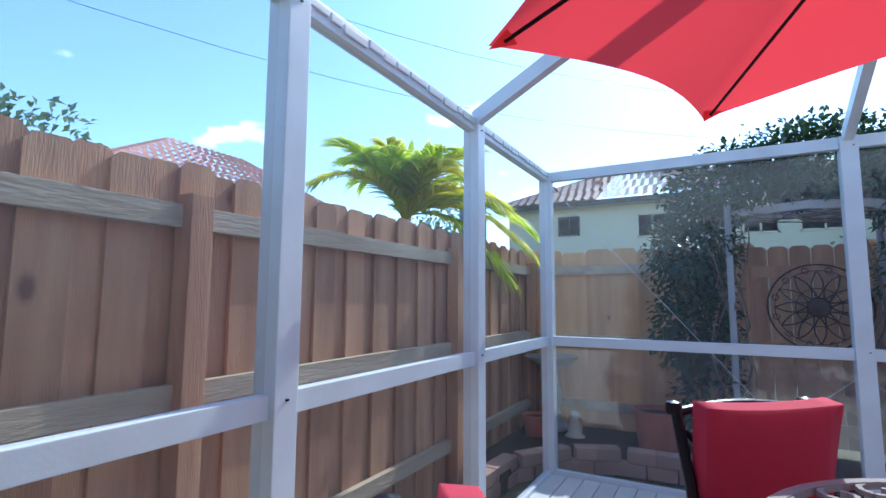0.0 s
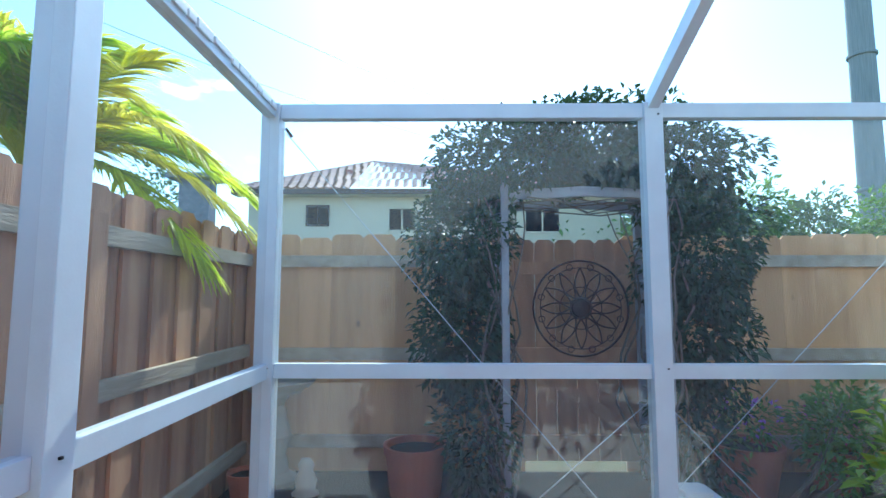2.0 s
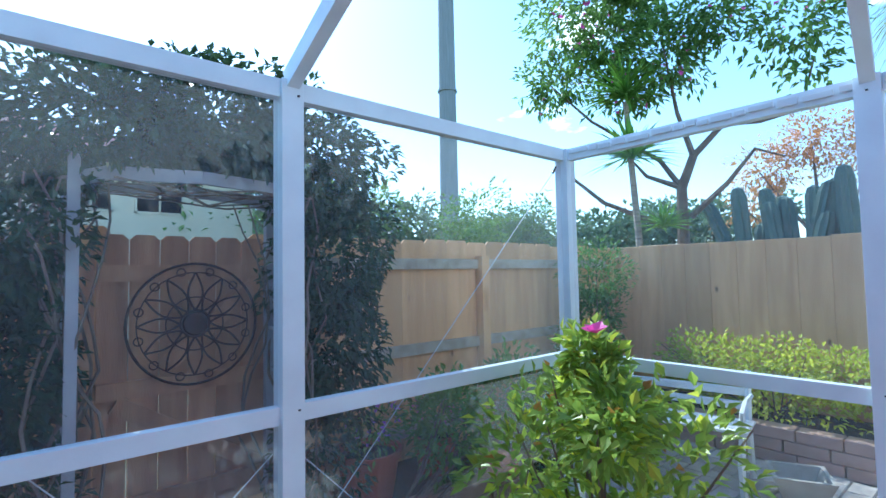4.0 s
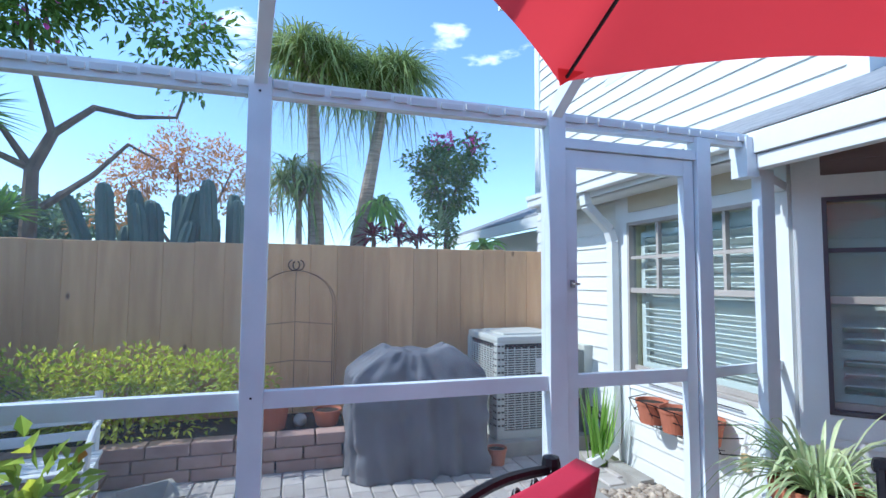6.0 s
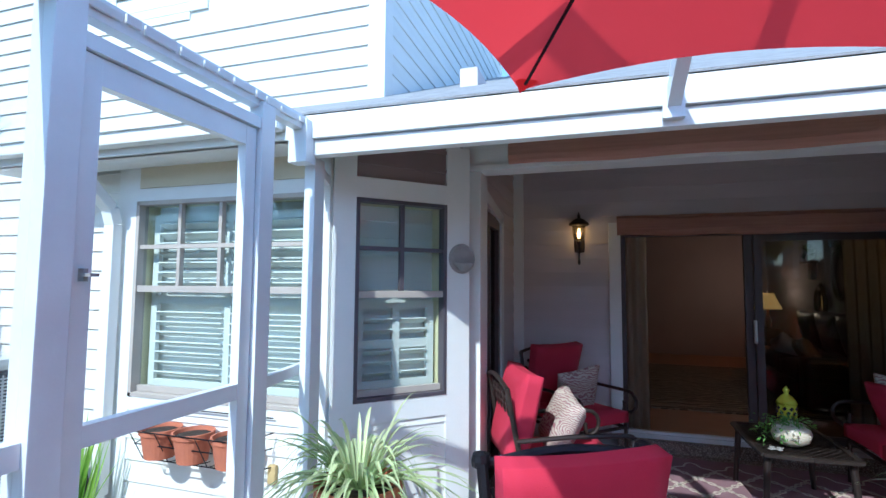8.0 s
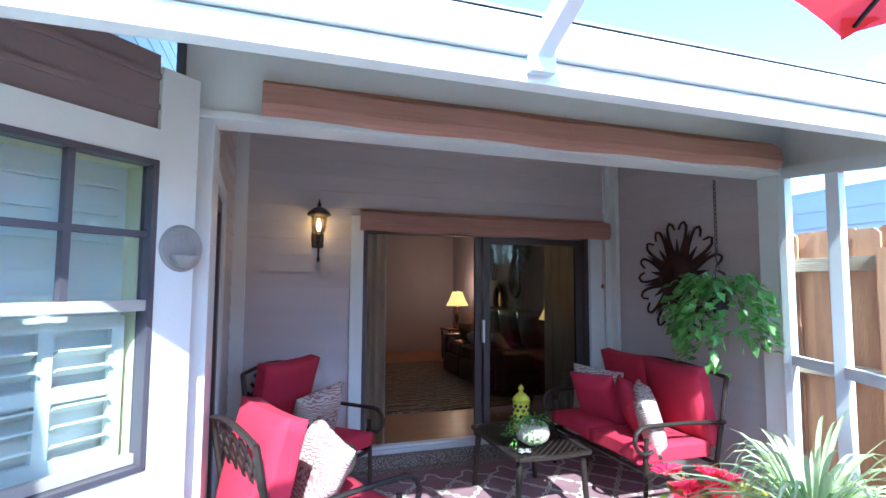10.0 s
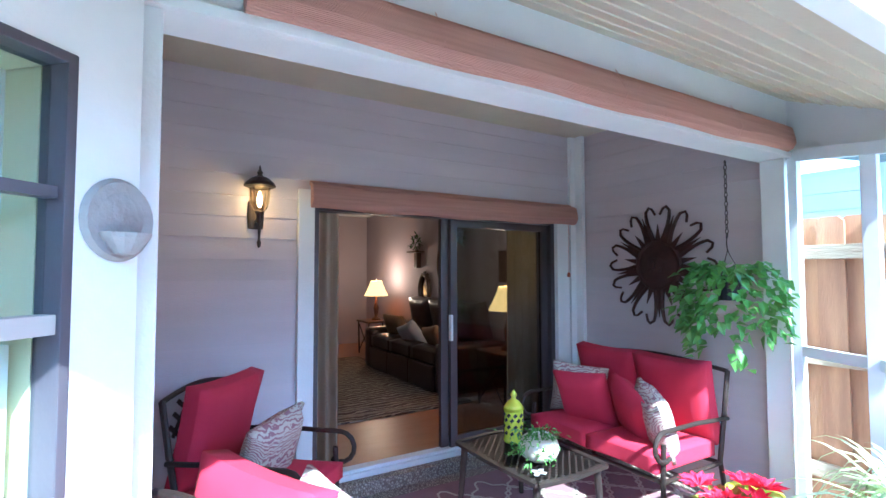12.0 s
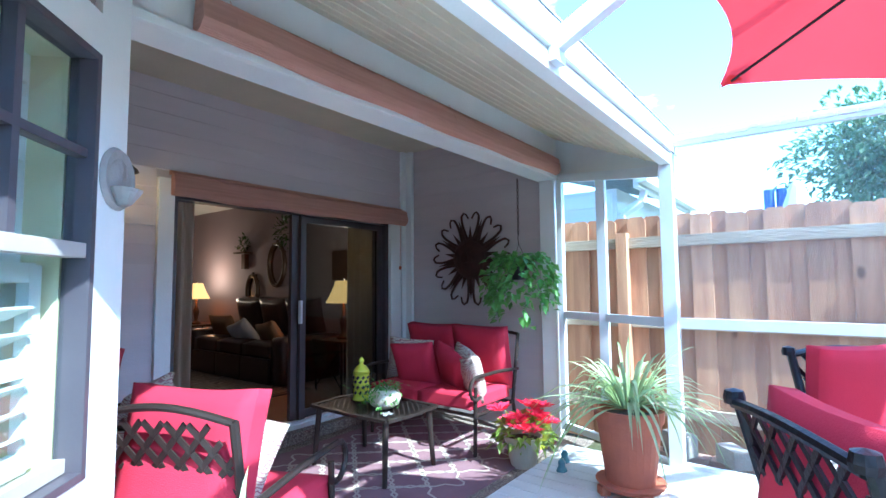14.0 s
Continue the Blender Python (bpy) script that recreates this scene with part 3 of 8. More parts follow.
slab("roof", [(-0.12, -3.842, 2.165), (6.05, -3.842, 2.165), (6.05, -9.4, 4.65), (-0.66, -9.4, 4.65), (-0.66, -5.0, 2.697)], 0.012, SHINGLE, house, label="grey shingle roof")
slab("eave_soffit", [(3.62, -3.9, 2.06), (6.0, -3.9, 2.06), (6.0, -4.16, 2.06), (3.62, -4.16, 2.06)], 0.015, TRIM, house)
# gable end at the west side of the porch roof
bm = bmesh.new()
pr = [(-3.90, 1.965), (-3.90, 2.155), (-5.07, 2.64), (-5.07, 2.06), (-4.92, 2.06)]
a = [bm.verts.new((-0.12 - 0.42 * (-3.9 - y), y, z)) for y, z in pr]
b = [bm.verts.new((-0.085 - 0.42 * (-3.9 - y), y, z)) for y, z in pr]
bm.faces.new(a)
bm.faces.new(b[::-1])
for i in range(5):
    bm.faces.new((a[i], b[i], b[(i + 1) % 5], a[(i + 1) % 5]))
part("gable_panel", bm, TRIM, house)
# window wall facing north, and the angled wall beside the porch
WN = [(3.66, 4.93, 0.64, 1.85)]
solid("wall", TRIM, (3.55, 3.66, -4.30, -4.17, G, 2.15), (4.93, 5.02, -4.30, -4.17, G, 2.15), (3.66, 4.93, -4.30, -4.17, 1.85, 2.15), (3.66, 4.93, -4.30, -4.17, 0.56, 0.64), (3.66, 4.93, -4.30, -4.19, G, 0.56), parent=house, label="white window wall")
solid("wall", SIDING_W, (5.02, 6.6, -4.42, -4.24, G, 2.15), parent=house, label="white clapboard wall in shade")
solid("corner_board", TRIM, (5.02, 5.12, -4.24, -4.20, G, 2.1), parent=house)
solid("panel", SOFFIT, (3.70, 4.90, -4.168, -4.158, 1.93, 2.08), parent=house)
A0, A1 = V(3.55, -4.17), V(2.92, -4.80)
AL = (A1 - A0).length
AR = math.atan2(A1.y - A0.y, A1.x - A0.x)


def angled(x0, x1, z0, z1, d0, d1):
    """A box on the angled wall: x along it from its east end, d outwards."""
    u = (A1 - A0).normalized()
    nrm = V(-u.y, u.x) * -1
    if nrm.y < 0:
        nrm = -nrm
    c = A0 + u * (x0 + x1) / 2 + nrm * (d0 + d1) / 2
    return (c.x, c.y, (z0 + z1) / 2), (x1 - x0, abs(d1 - d0), z1 - z0)


def angled_part(name, material, spec, parent, label="", bevel=0.0):
    if len(spec) > 1:
        for s in spec:
            ob = angled_part(name, material, [s], parent, label, bevel)
        return ob
    bm = bmesh.new()
    for s in spec:
        c, sz = angled(*s)
        box(bm, c, sz, AR, bevel=bevel)
    return part(name, bm, material, parent, label)


W0, W1, WZ0, WZ1 = 0.15, 0.73, 0.68, 1.83
angled_part("wall", TRIM, [(0.02, W0, G, 2.20, -0.10, 0), (W1, AL, G, 2.20, -0.10, 0), (W0, W1, WZ1, 1.95, -0.10, 0), (W0, W1, 0.56, WZ0, -0.10, 0), (W0, W1, G, 0.56, -0.10, -0.02)], house, "white angled wall with a window", 0.0)
angled_part("panel", SIDING_P, [(W0, W1, 1.95, 2.25, -0.08, -0.02)], house, "taupe wood panel above the window")
angled_part("batten", SIDING_P, [(W0, W1, 2.03, 2.05, -0.02, -0.008), (W0, W1, 2.15, 2.17, -0.02, -0.008)], house)


def shutters(parent, x0, x1, z0, z1, y, tilt, mid=True):
    """White plantation shutters inside a window; local x along the wall."""
    fr = bmesh.new()
    xs = [x0, (x0 + x1) / 2, x1] if mid else [x0, x1]
    for x in xs:
        box(fr, (x, y, (z0 + z1) / 2), (0.045, 0.03, z1 - z0))
    for z in (z0 + 0.02, (z0 + z1) / 2, z1 - 0.02):
        box(fr, ((x0 + x1) / 2, y, z), (x1 - x0, 0.028, 0.05))
    part("shutter_frame", fr, WHITE, parent, "white shutter frame")
    z = z0 + 0.08
    while z < z1 - 0.06:
        if abs(z - (z0 + z1) / 2) > 0.05:
            for a, b in zip(xs, xs[1:]):
                piece("shutter_slat", (b - a - 0.06, 0.07, 0.008), WHITE, ((a + b) / 2, y, z), parent, (tilt, 0, 0))
        z += 0.062


def window_unit(loc, rz, w, h, mid_z, cols, rows_top, material, name="window", label="", shutter=None):
    """A double-hung window: frame, sashes, glazing bars, panes; origin at the bottom left corner, x along the wall, y outwards."""
    ob = thing(name, loc, label, "window", rz=rz)
    bm = bmesh.new()
    f = 0.026 if w > 1 else 0.022
    for c, s in (((w / 2, 0, f / 2), (w, 0.07, f)), ((w / 2, 0, h - f / 2), (w, 0.07, f)), ((f / 2, 0, h / 2), (f, 0.07, h)), ((w - f / 2, 0, h / 2), (f, 0.07, h))):
        box(bm, c, s, bevel=0.003)
    part("window_frame", bm, material, ob)
    bm = bmesh.new()
    box(bm, (w / 2, 0.0, mid_z), (w - 2 * f, 0.05, 0.04), bevel=0.003)
    box(bm, (w / 2, -0.02, f + 0.02), (w - 2 * f, 0.03, 0.035))
    part("meeting_rail", bm, PALEFRAME, ob, "pale meeting rail")
    bm = bmesh.new()
    for k in range(1, cols):
        box(bm, (f + (w - 2 * f) * k / cols, 0.0, (mid_z + h) / 2), (0.024, 0.034, h - mid_z - f))
    for k in range(1, rows_top):
        box(bm, (w / 2, 0.0, mid_z + (h - f - mid_z) * k / rows_top), (w - 2 * f, 0.036, 0.024))
    part("glazing_bar", bm, material, ob)
    for z0, z1, yy in ((mid_z + 0.02, h - f, -0.012), (f, mid_z - 0.02, -0.025)):
        bm = bmesh.new()
        box(bm, (w / 2, yy, (z0 + z1) / 2), (w - 2 * f, 0.004, z1 - z0))
        p = part("pane", bm, GLASS, ob)
        p.visible_shadow = False
    if shutter:
        shutters(ob, f + 0.04, w - f - 0.04, 0.05, shutter, -0.085, 25, True)
        bm = bmesh.new()
        for c, s in (((0.01, -0.095, h / 2), (0.02, 0.11, h)), ((w - 0.01, -0.095, h / 2), (0.02, 0.11, h)), ((w / 2, -0.095, 0.01), (w, 0.11, 0.02)), ((w / 2, -0.095, h - 0.01), (w, 0.11, 0.02))):
            box(bm, c, s)
        part("jamb_lining", bm, mat_cream, ob, "cream painted window reveal")
        bm = bmesh.new()
        box(bm, (w / 2, -0.145, h / 2), (w - 0.02, 0.02, h - 0.02))
        for q in range(5):
            box(bm, (w / 2, -0.130, h * (0.55 + 0.09 * q)), (w - 0.1, 0.028, 0.014))
        part("inner_blind", bm, TRIM, ob, "white board behind the shutters")
    return ob


mat_cream = mat("cream_reveal", (0.80, 0.74, 0.48), 0.6, scale=3, amount=0.3, bump=0.05)
window_unit((3.66, -4.20, 0.64), 0, 1.27, 1.21, 0.66, 4, 2, PALEFRAME, label="four-light window with white shutters behind the glass", shutter=1.13)
uw = (A1 - A0).normalized()
nw = V(-uw.y, uw.x)
if nw.y < 0:
    nw = -nw
wp = A0 + uw * W1 + nw * -0.03
window_unit((wp.x, wp.y, WZ0), math.degrees(AR) - 180, W1 - W0, WZ1 - WZ0, 0.60, 2, 2, BAYFRAME, label="bronze framed window with white shutters inside", shutter=0.56)

# upper storey
UX0, UX1, UY, UZ0, UZ1 = 3.58, 7.95, -4.92, 2.62, 5.5
solid("wall", SIDING_W, (UX0, UX1, UY - 0.15, UY - 0.02, UZ0 - 0.3, UZ1), (UX0 + 0.02, UX0 + 0.15, -9.6, UY - 0.15, UZ0 - 0.6, UZ1), (UX1 - 0.15, UX1 - 0.02, -9.6, UY - 0.15, 1.5, UZ1), parent=house, label="white upper storey wall")
solid("corner_board", TRIM, (UX0 - 0.01, UX0 + 0.12, UY - 0.018, UY + 0.016, UZ0, UZ1), parent=house)
solid("corner_board", TRIM, (UX1 - 0.12, UX1 + 0.01, UY - 0.018, UY + 0.016, UZ0, UZ1), parent=house)
slab("roof", [(UX0 - 0.35, UY + 0.45, UZ1), (UX1 + 0.35, UY + 0.45, UZ1), (UX1 + 0.35, -9.8, UZ1 + 1.9), (UX0 - 0.35, -9.8, UZ1 + 1.9)], 0.1, TRIM, house, label="white eave of the upper roof")
uwin = thing("window", (5.26, UY - 0.01, 3.68), "upper storey window with a white frame", "window", rz=180)
solid("window_frame", TRIM, (-1.0, 0.09, -0.01, 0.03, -0.09, 0.0), (-1.0, 0.09, -0.01, 0.03, 1.1, 1.19), (0.0, 0.09, -0.01, 0.03, 0.0, 1.1), (-1.0, -0.91, -0.01, 0.03, 0.0, 1.1), parent=uwin)
solid("pane", GLASS_D, (-0.91, 0.0, 0.0, 0.01, 0.0, 1.1), parent=uwin)
# wing beyond the window wall
solid("wall", SIDING_W, (6.6, 9.5, -8.0, -4.9, G, 2.1), parent=house)
slab("roof", [(6.05, -4.4, 2.15), (10.5, -4.4, 2.15), (10.5, -6.6, 3.0), (6.05, -6.6, 3.0)], 0.05, SHINGLE, house, label="grey shingle roof of the wing")
solid("fascia", TRIM, (6.02, 10.5, -4.42, -4.36, 2.02, 2.16), parent=house)
# interior shell
structure("room_floor", WOODFLOOR, (-1, 3.9, -12.85, -6.85, -0.12, -0.032))
solid("room_wall", ROOMWALL, (-1.1, -1, -12.85, -6.97, -0.1, 2.5), (3.9, 4, -12.85, -6.97, -0.1, 2.5), (-1.1, 4, -12.95, -12.85, -0.1, 2.5), (-1.1, -0.25, -6.97, -6.835, -0.1, 2.5), (3.08, 4, -6.97, -6.85, -0.1, 2.5), parent=house, label="mauve painted room wall")
structure("room_ceiling", WHITE, (-1.1, 4, -12.95, -6.85, 2.5, 2.55))
solid("side_room_wall", ROOMWALL, (3.9, 4, -6.85, -4.5, -0.1, 2.1), (3.08, 3.9, -5.246, -5.181, -0.1, 2.1), parent=house)
structure("side_room_floor", BROWNW, (3.08, 4, -6.85, -4.5, -0.12, -0.03))

# sliding door
sd = thing("sliding_door", (0, -6.7, 0), "bronze framed sliding glass door, one side open", "door")
solid("door_trim", TRIM, (1.941, 2.046, 0, 0.045, -0.03, 1.93), parent=sd, label="white door trim", bevel=0.005)
solid("door_trim", TRIM, (-0.394, -0.247, 0, 0.04, -0.06, 1.93), parent=sd, label="white door trim", bevel=0.005)
solid("door_trim", TRIM, (-0.247, 1.941, 0, 0.04, 1.84, 1.93), parent=sd, label="white head trim")
solid("door_frame", DARKFRAME, (1.899, 1.941, -0.12, 0, 0, 1.84), (-0.247, -0.205, -0.12, 0, 0, 1.84), (-0.205, 1.899, -0.12, 0, 1.80, 1.84), parent=sd)
solid("sill", CORDWHITE, (-0.247, 1.962, -0.13, 0.03, -0.025, 0.01), (-0.247, 1.962, -0.02, 0, 0.01, 0.03), parent=sd, label="aluminium door track")
solid("threshold", AGG, (-0.247, 1.993, 0, 0.1, G, -0.03), parent=sd, label="pebble threshold")
pn = solid("sliding_panel", DARKFRAME, (0.847, 0.91, -0.09, -0.05, 0.03, 1.80), (-0.205, -0.141, -0.09, -0.05, 0.03, 1.80), (-0.141, 0.847, -0.09, -0.05, 1.74, 1.80), (-0.141, 0.847, -0.09, -0.05, 0.03, 0.10), parent=sd)
solid("stile", DARKFRAME, (0.784, 0.842, -0.05, -0.015, 0.03, 1.80), parent=sd)
g = solid("glass_pane", GLASS_D, (-0.141, 0.847, -0.073, -0.067, 0.10, 1.74), parent=sd)
g.visible_shadow = False
solid("door_handle", CORDWHITE, (0.842, 0.863, -0.015, 0.02, 0.85, 1.05), parent=sd, bevel=0.005)
# door in the side wall
dd = thing("side_door", (2.96, 0, 0), "dark glazed side door in a white surround", "door")
solid("door_trim", TRIM, (-0.03, 0, -6.072, -5.963, G, 1.95), (-0.03, 0, -5.203, -5.137, G, 1.95), parent=dd)
bm = bmesh.new()
bar(bm, (-0.015, -6.05, 1.90), (-0.015, -5.14, 2.04), 0.09, 0.03, (1, 0, 0))
part("head_trim", bm, TRIM, dd)
solid("door_frame", DARKFRAME, (-0.012, 0.05, -5.963, -5.898, G, 1.90), (-0.012, 0.05, -5.268, -5.203, G, 1.90), (-0.012, 0.05, -5.898, -5.268, 1.80, 1.90), (0, 0.05, -5.605, -5.539, 0.0, 1.8), parent=dd)
solid("glass_pane", GLASS_D, (0.02, 0.026, -5.898, -5.268, 0.0, 1.80), parent=dd)

# ---- screened cage ----
cage = thing("screen_enclosure", (0, 0, 0), "white aluminium screen enclosure over the patio", "enclosure")
PT, RZ = 2.15, 0.915


def post(x, y, z1=PT, w=0.085, d=0.085, z0=-0.03):
    solid("post", CAGE, (x - w / 2, x + w / 2, y - d / 2, y + d / 2, z0, z1), parent=cage, bevel=0.004)


for x, y in ((0, 0), (0, -1.25), (0, -2.54), (0, -3.90), (1.78, 0), (3.52, 0), (3.52, -1.42), (3.52, -2.70)):
    post(x, y)
post(-0.26, -4.44, 2.0, 0.05, 0.07)
post(-0.44, -4.86, 2.06, 0.06, 0.05)
post(3.52, -3.53, 2.1, 0.085, 0.085)
post(3.52, -3.96, 1.97, 0.06, 0.09, G)


def rail(a, b, w, d, name="rail"):
    bm = bmesh.new()
    bar(bm, a, b, w, d, bevel=0.003)
    return part(name, bm, CAGE, cage)


h = 0.043
for a, b in (((0, -h), (0, -1.25 + h)), ((0, -1.25 - h), (0, -2.54 + h)), ((0, -2.54 - h), (0, -3.90 + h)), ((h, 0), (1.78 - h, 0)), ((1.78 + h, 0), (3.52 - h, 0)), ((3.52, -h), (3.52, -1.42 + h)), ((3.52, -1.42 - h), (3.52, -2.70 + h))):
    ax, ay = a
    bx, by = b
    rail((ax, ay, RZ), (bx, by, RZ), 0.045, 0.065, "chair_rail")
    rail((ax, ay, PT - 0.035), (bx, by, PT - 0.035), 0.05, 0.07, "top_rail")
    rail((ax, ay, 0.0), (bx, by, 0.0), 0.045, 0.05, "bottom_rail")
rail((-0.01, -3.94, RZ), (-0.245, -4.41, RZ), 0.04, 0.06, "chair_rail")
rail((-0.275, -4.47, RZ), (-0.43, -4.83, RZ), 0.04, 0.06, "chair_rail")
rail((-0.01, -3.94, 1.93), (-0.44, -4.85, 2.08), 0.05, 0.07, "top_rail")
rail((-0.01, -3.94, 0.0), (-0.43, -4.83, 0.0), 0.04, 0.05, "bottom_rail")
rail((3.52, -2.74, PT - 0.035), (3.52, -3.86, PT - 0.035), 0.05, 0.07, "top_rail")
rail((3.52, -3.57, RZ), (3.62, -4.16, RZ), 0.03, 0.05, "chair_rail")
rail((3.52, -3.9, 1.96), (3.58, -4.16, 1.90), 0.06, 0.05, "top_rail")
# roof ribs
RH = 2.80


def rib(*pts):
    for a, b in zip(pts, pts[1:]):
        rail(a, b, 0.05, 0.075, "roof_rib")


rib((0.02, -1.27, PT), (1.5, -1.55, RH - 0.03), (2.1, -1.57, RH - 0.03), (3.5, -1.42, PT))
rib((0.02, -2.54, PT), (1.5, -2.6, RH - 0.02), (2.1, -2.6, RH - 0.02), (3.5, -2.70, PT))
rib((1.78, -0.02, PT), (1.78, -1.55, RH), (1.80, -2.45, RH), (1.86, -3.86, 2.06))
solid("bracket", CAGE, (1.82, 1.90, -3.862, -3.83, 1.99, 2.14), parent=cage)
solid("bracket", CAGE, (3.47, 3.57, -3.88, -3.80, 1.92, 2.13), parent=cage, bevel=0.004)
# screen door in the east side
sdr = thing("screen_door", (3.52, 0, 0), "white aluminium screen door, shut", "door")
solid("door_stile", CAGE, (-0.02, 0.02, -2.81, -2.75, 0.02, 1.98), parent=sdr, bevel=0.003)
solid("door_stile", CAGE, (-0.02, 0.02, -3.48, -3.42, 0.02, 1.98), parent=sdr, bevel=0.003)
solid("door_rail", CAGE, (-0.018, 0.018, -3.42, -2.81, 1.90, 1.98), (-0.018, 0.018, -3.42, -2.81, 0.02, 0.12), (-0.018, 0.018, -3.42, -2.81, 0.885, 0.945), parent=sdr)
solid("door_header", CAGE, (-0.035, 0.035, -3.485, -2.745, 1.985, 2.03), parent=sdr)
solid("latch", GREY, (-0.04, -0.02, -2.785, -2.772, 1.34, 1.375), (-0.075, -0.04, -2.79, -2.765, 1.353, 1.362), parent=sdr)
# screws
for (x, y) in ((0, 0), (1.78, 0), (0, -1.25), (3.52, -1.42), (0, -2.54)):
    for z in (PT - 0.02, PT - 0.06, RZ + 0.015):
        sx = 0.045 if x < 3 else -0.045
        piece("screw", (0.008, 0.008, 0.006), BLACK, (x + (sx if y else 0.02), y - (0 if y else 0.045), z), cage)
# screens
def panel(name, pts, material):
    me = bpy.data.meshes.new(name)
    me.from_pydata(pts, [], [list(range(len(pts)))])
    return link(name, me, material, cage, "fine grey insect screen")


for a, b in (((0, 0), (0, -1.25)), ((0, -1.25), (0, -2.54)), ((0, -2.54), (0, -3.9)), ((0, 0), (1.78, 0)), ((1.78, 0), (3.52, 0)), ((3.52, 0), (3.52, -1.42)), ((3.52, -1.42), (3.52, -2.7))):
    ax, ay = a
    bx, by = b
    panel("screen", [(ax, ay, 0.02), (bx, by, 0.02), (bx, by, RZ - 0.03), (ax, ay, RZ - 0.03)], SCREEN_D if ay == by else SCREEN)
    panel("screen", [(ax, ay, RZ + 0.03), (bx, by, RZ + 0.03), (bx, by, PT - 0.07), (ax, ay, PT - 0.07)], SCREEN)


# ---- fences ----
def fence_run(name, p0, p1, top, bottom, inward, pitch, bw, material, label, rails, posts, alternate=True, jitter=0.012, ogap=0.022):
    """A board fence from p0 to p1; inward is the side of rails and posts."""
    ob = thing(name, (p0[0], p0[1], 0), label, "fence")
    p0, p1 = V(*p0), V(*p1)
    u = (p1 - p0).normalized()
    L = (p1 - p0).length
    rz = math.degrees(math.atan2(u.y, u.x))
    nv = V(-u.y, u.x) * inward
    n = int(L / pitch)
    rnd = random.Random(len(name) + int(L * 10))
    for k in range(n + 1):
        back = alternate and k % 2
        hgt = top - bottom + rnd.choice((-1, 0, 1)) * jitter
        q = u * (k * pitch) - nv * (ogap if back else 0.0)
        piece("board", (bw, 0.018, round(hgt, 3)), material, (q.x, q.y, bottom + hgt / 2), ob, (0, 0, rz + rnd.uniform(-0.6, 0.6)), shape=None if not rails else "dogear", bevel=0.0 if rails else 0.005)
    for z in rails:
        bm = bmesh.new()
        q = nv * 0.03
        bar(bm, (q.x, q.y, z), (u.x * L + q.x, u.y * L + q.y, z), 0.038, 0.085, bevel=0.003)
        part("fence_rail", bm, RAIL, ob, "weathered grey rail")
    for s in posts:
        bm = bmesh.new()
        q = u * s + nv * 0.055
        box(bm, (q.x, q.y, (bottom - 0.05 + top - 0.12) / 2), (0.088, 0.088, top - 0.12 - bottom + 0.05), math.radians(rz), bevel=0.004)
        part("fence_post", bm, material, ob)
    return ob


fence_run("fence", (-0.62, -4.99), (-0.62, 1.35), 1.70, G, -1, 0.118, 0.142, FENCE, "board-on-board cedar fence with grey weathered rails", (0.20, 0.865, 1.50), (0.61, 2.56, 4.61, 6.29))
fence_run("fence", (-0.62, 1.38), (1.30, 1.38), 1.69, G, -1, 0.235, 0.2345, FENCE_E, "tan cedar fence behind the planting bed", (0.22, 0.83, 1.50), (0.05,), alternate=False)
fence_run("fence", (2.22, 1.38), (6.3, 1.38), 1.69, G, -1, 0.235, 0.2345, FENCE_E, "tan cedar fence behind the flower pots", (0.22, 0.83, 1.50), (0.05, 1.9, 3.95), alternate=False)
fence_run("fence", (6.3, 1.38), (6.3, -4.2), 1.69, G, 1, 0.247, 0.2465, FENCE_E, "new tan cedar fence with flat boards", (), (), alternate=False, jitter=0.006)


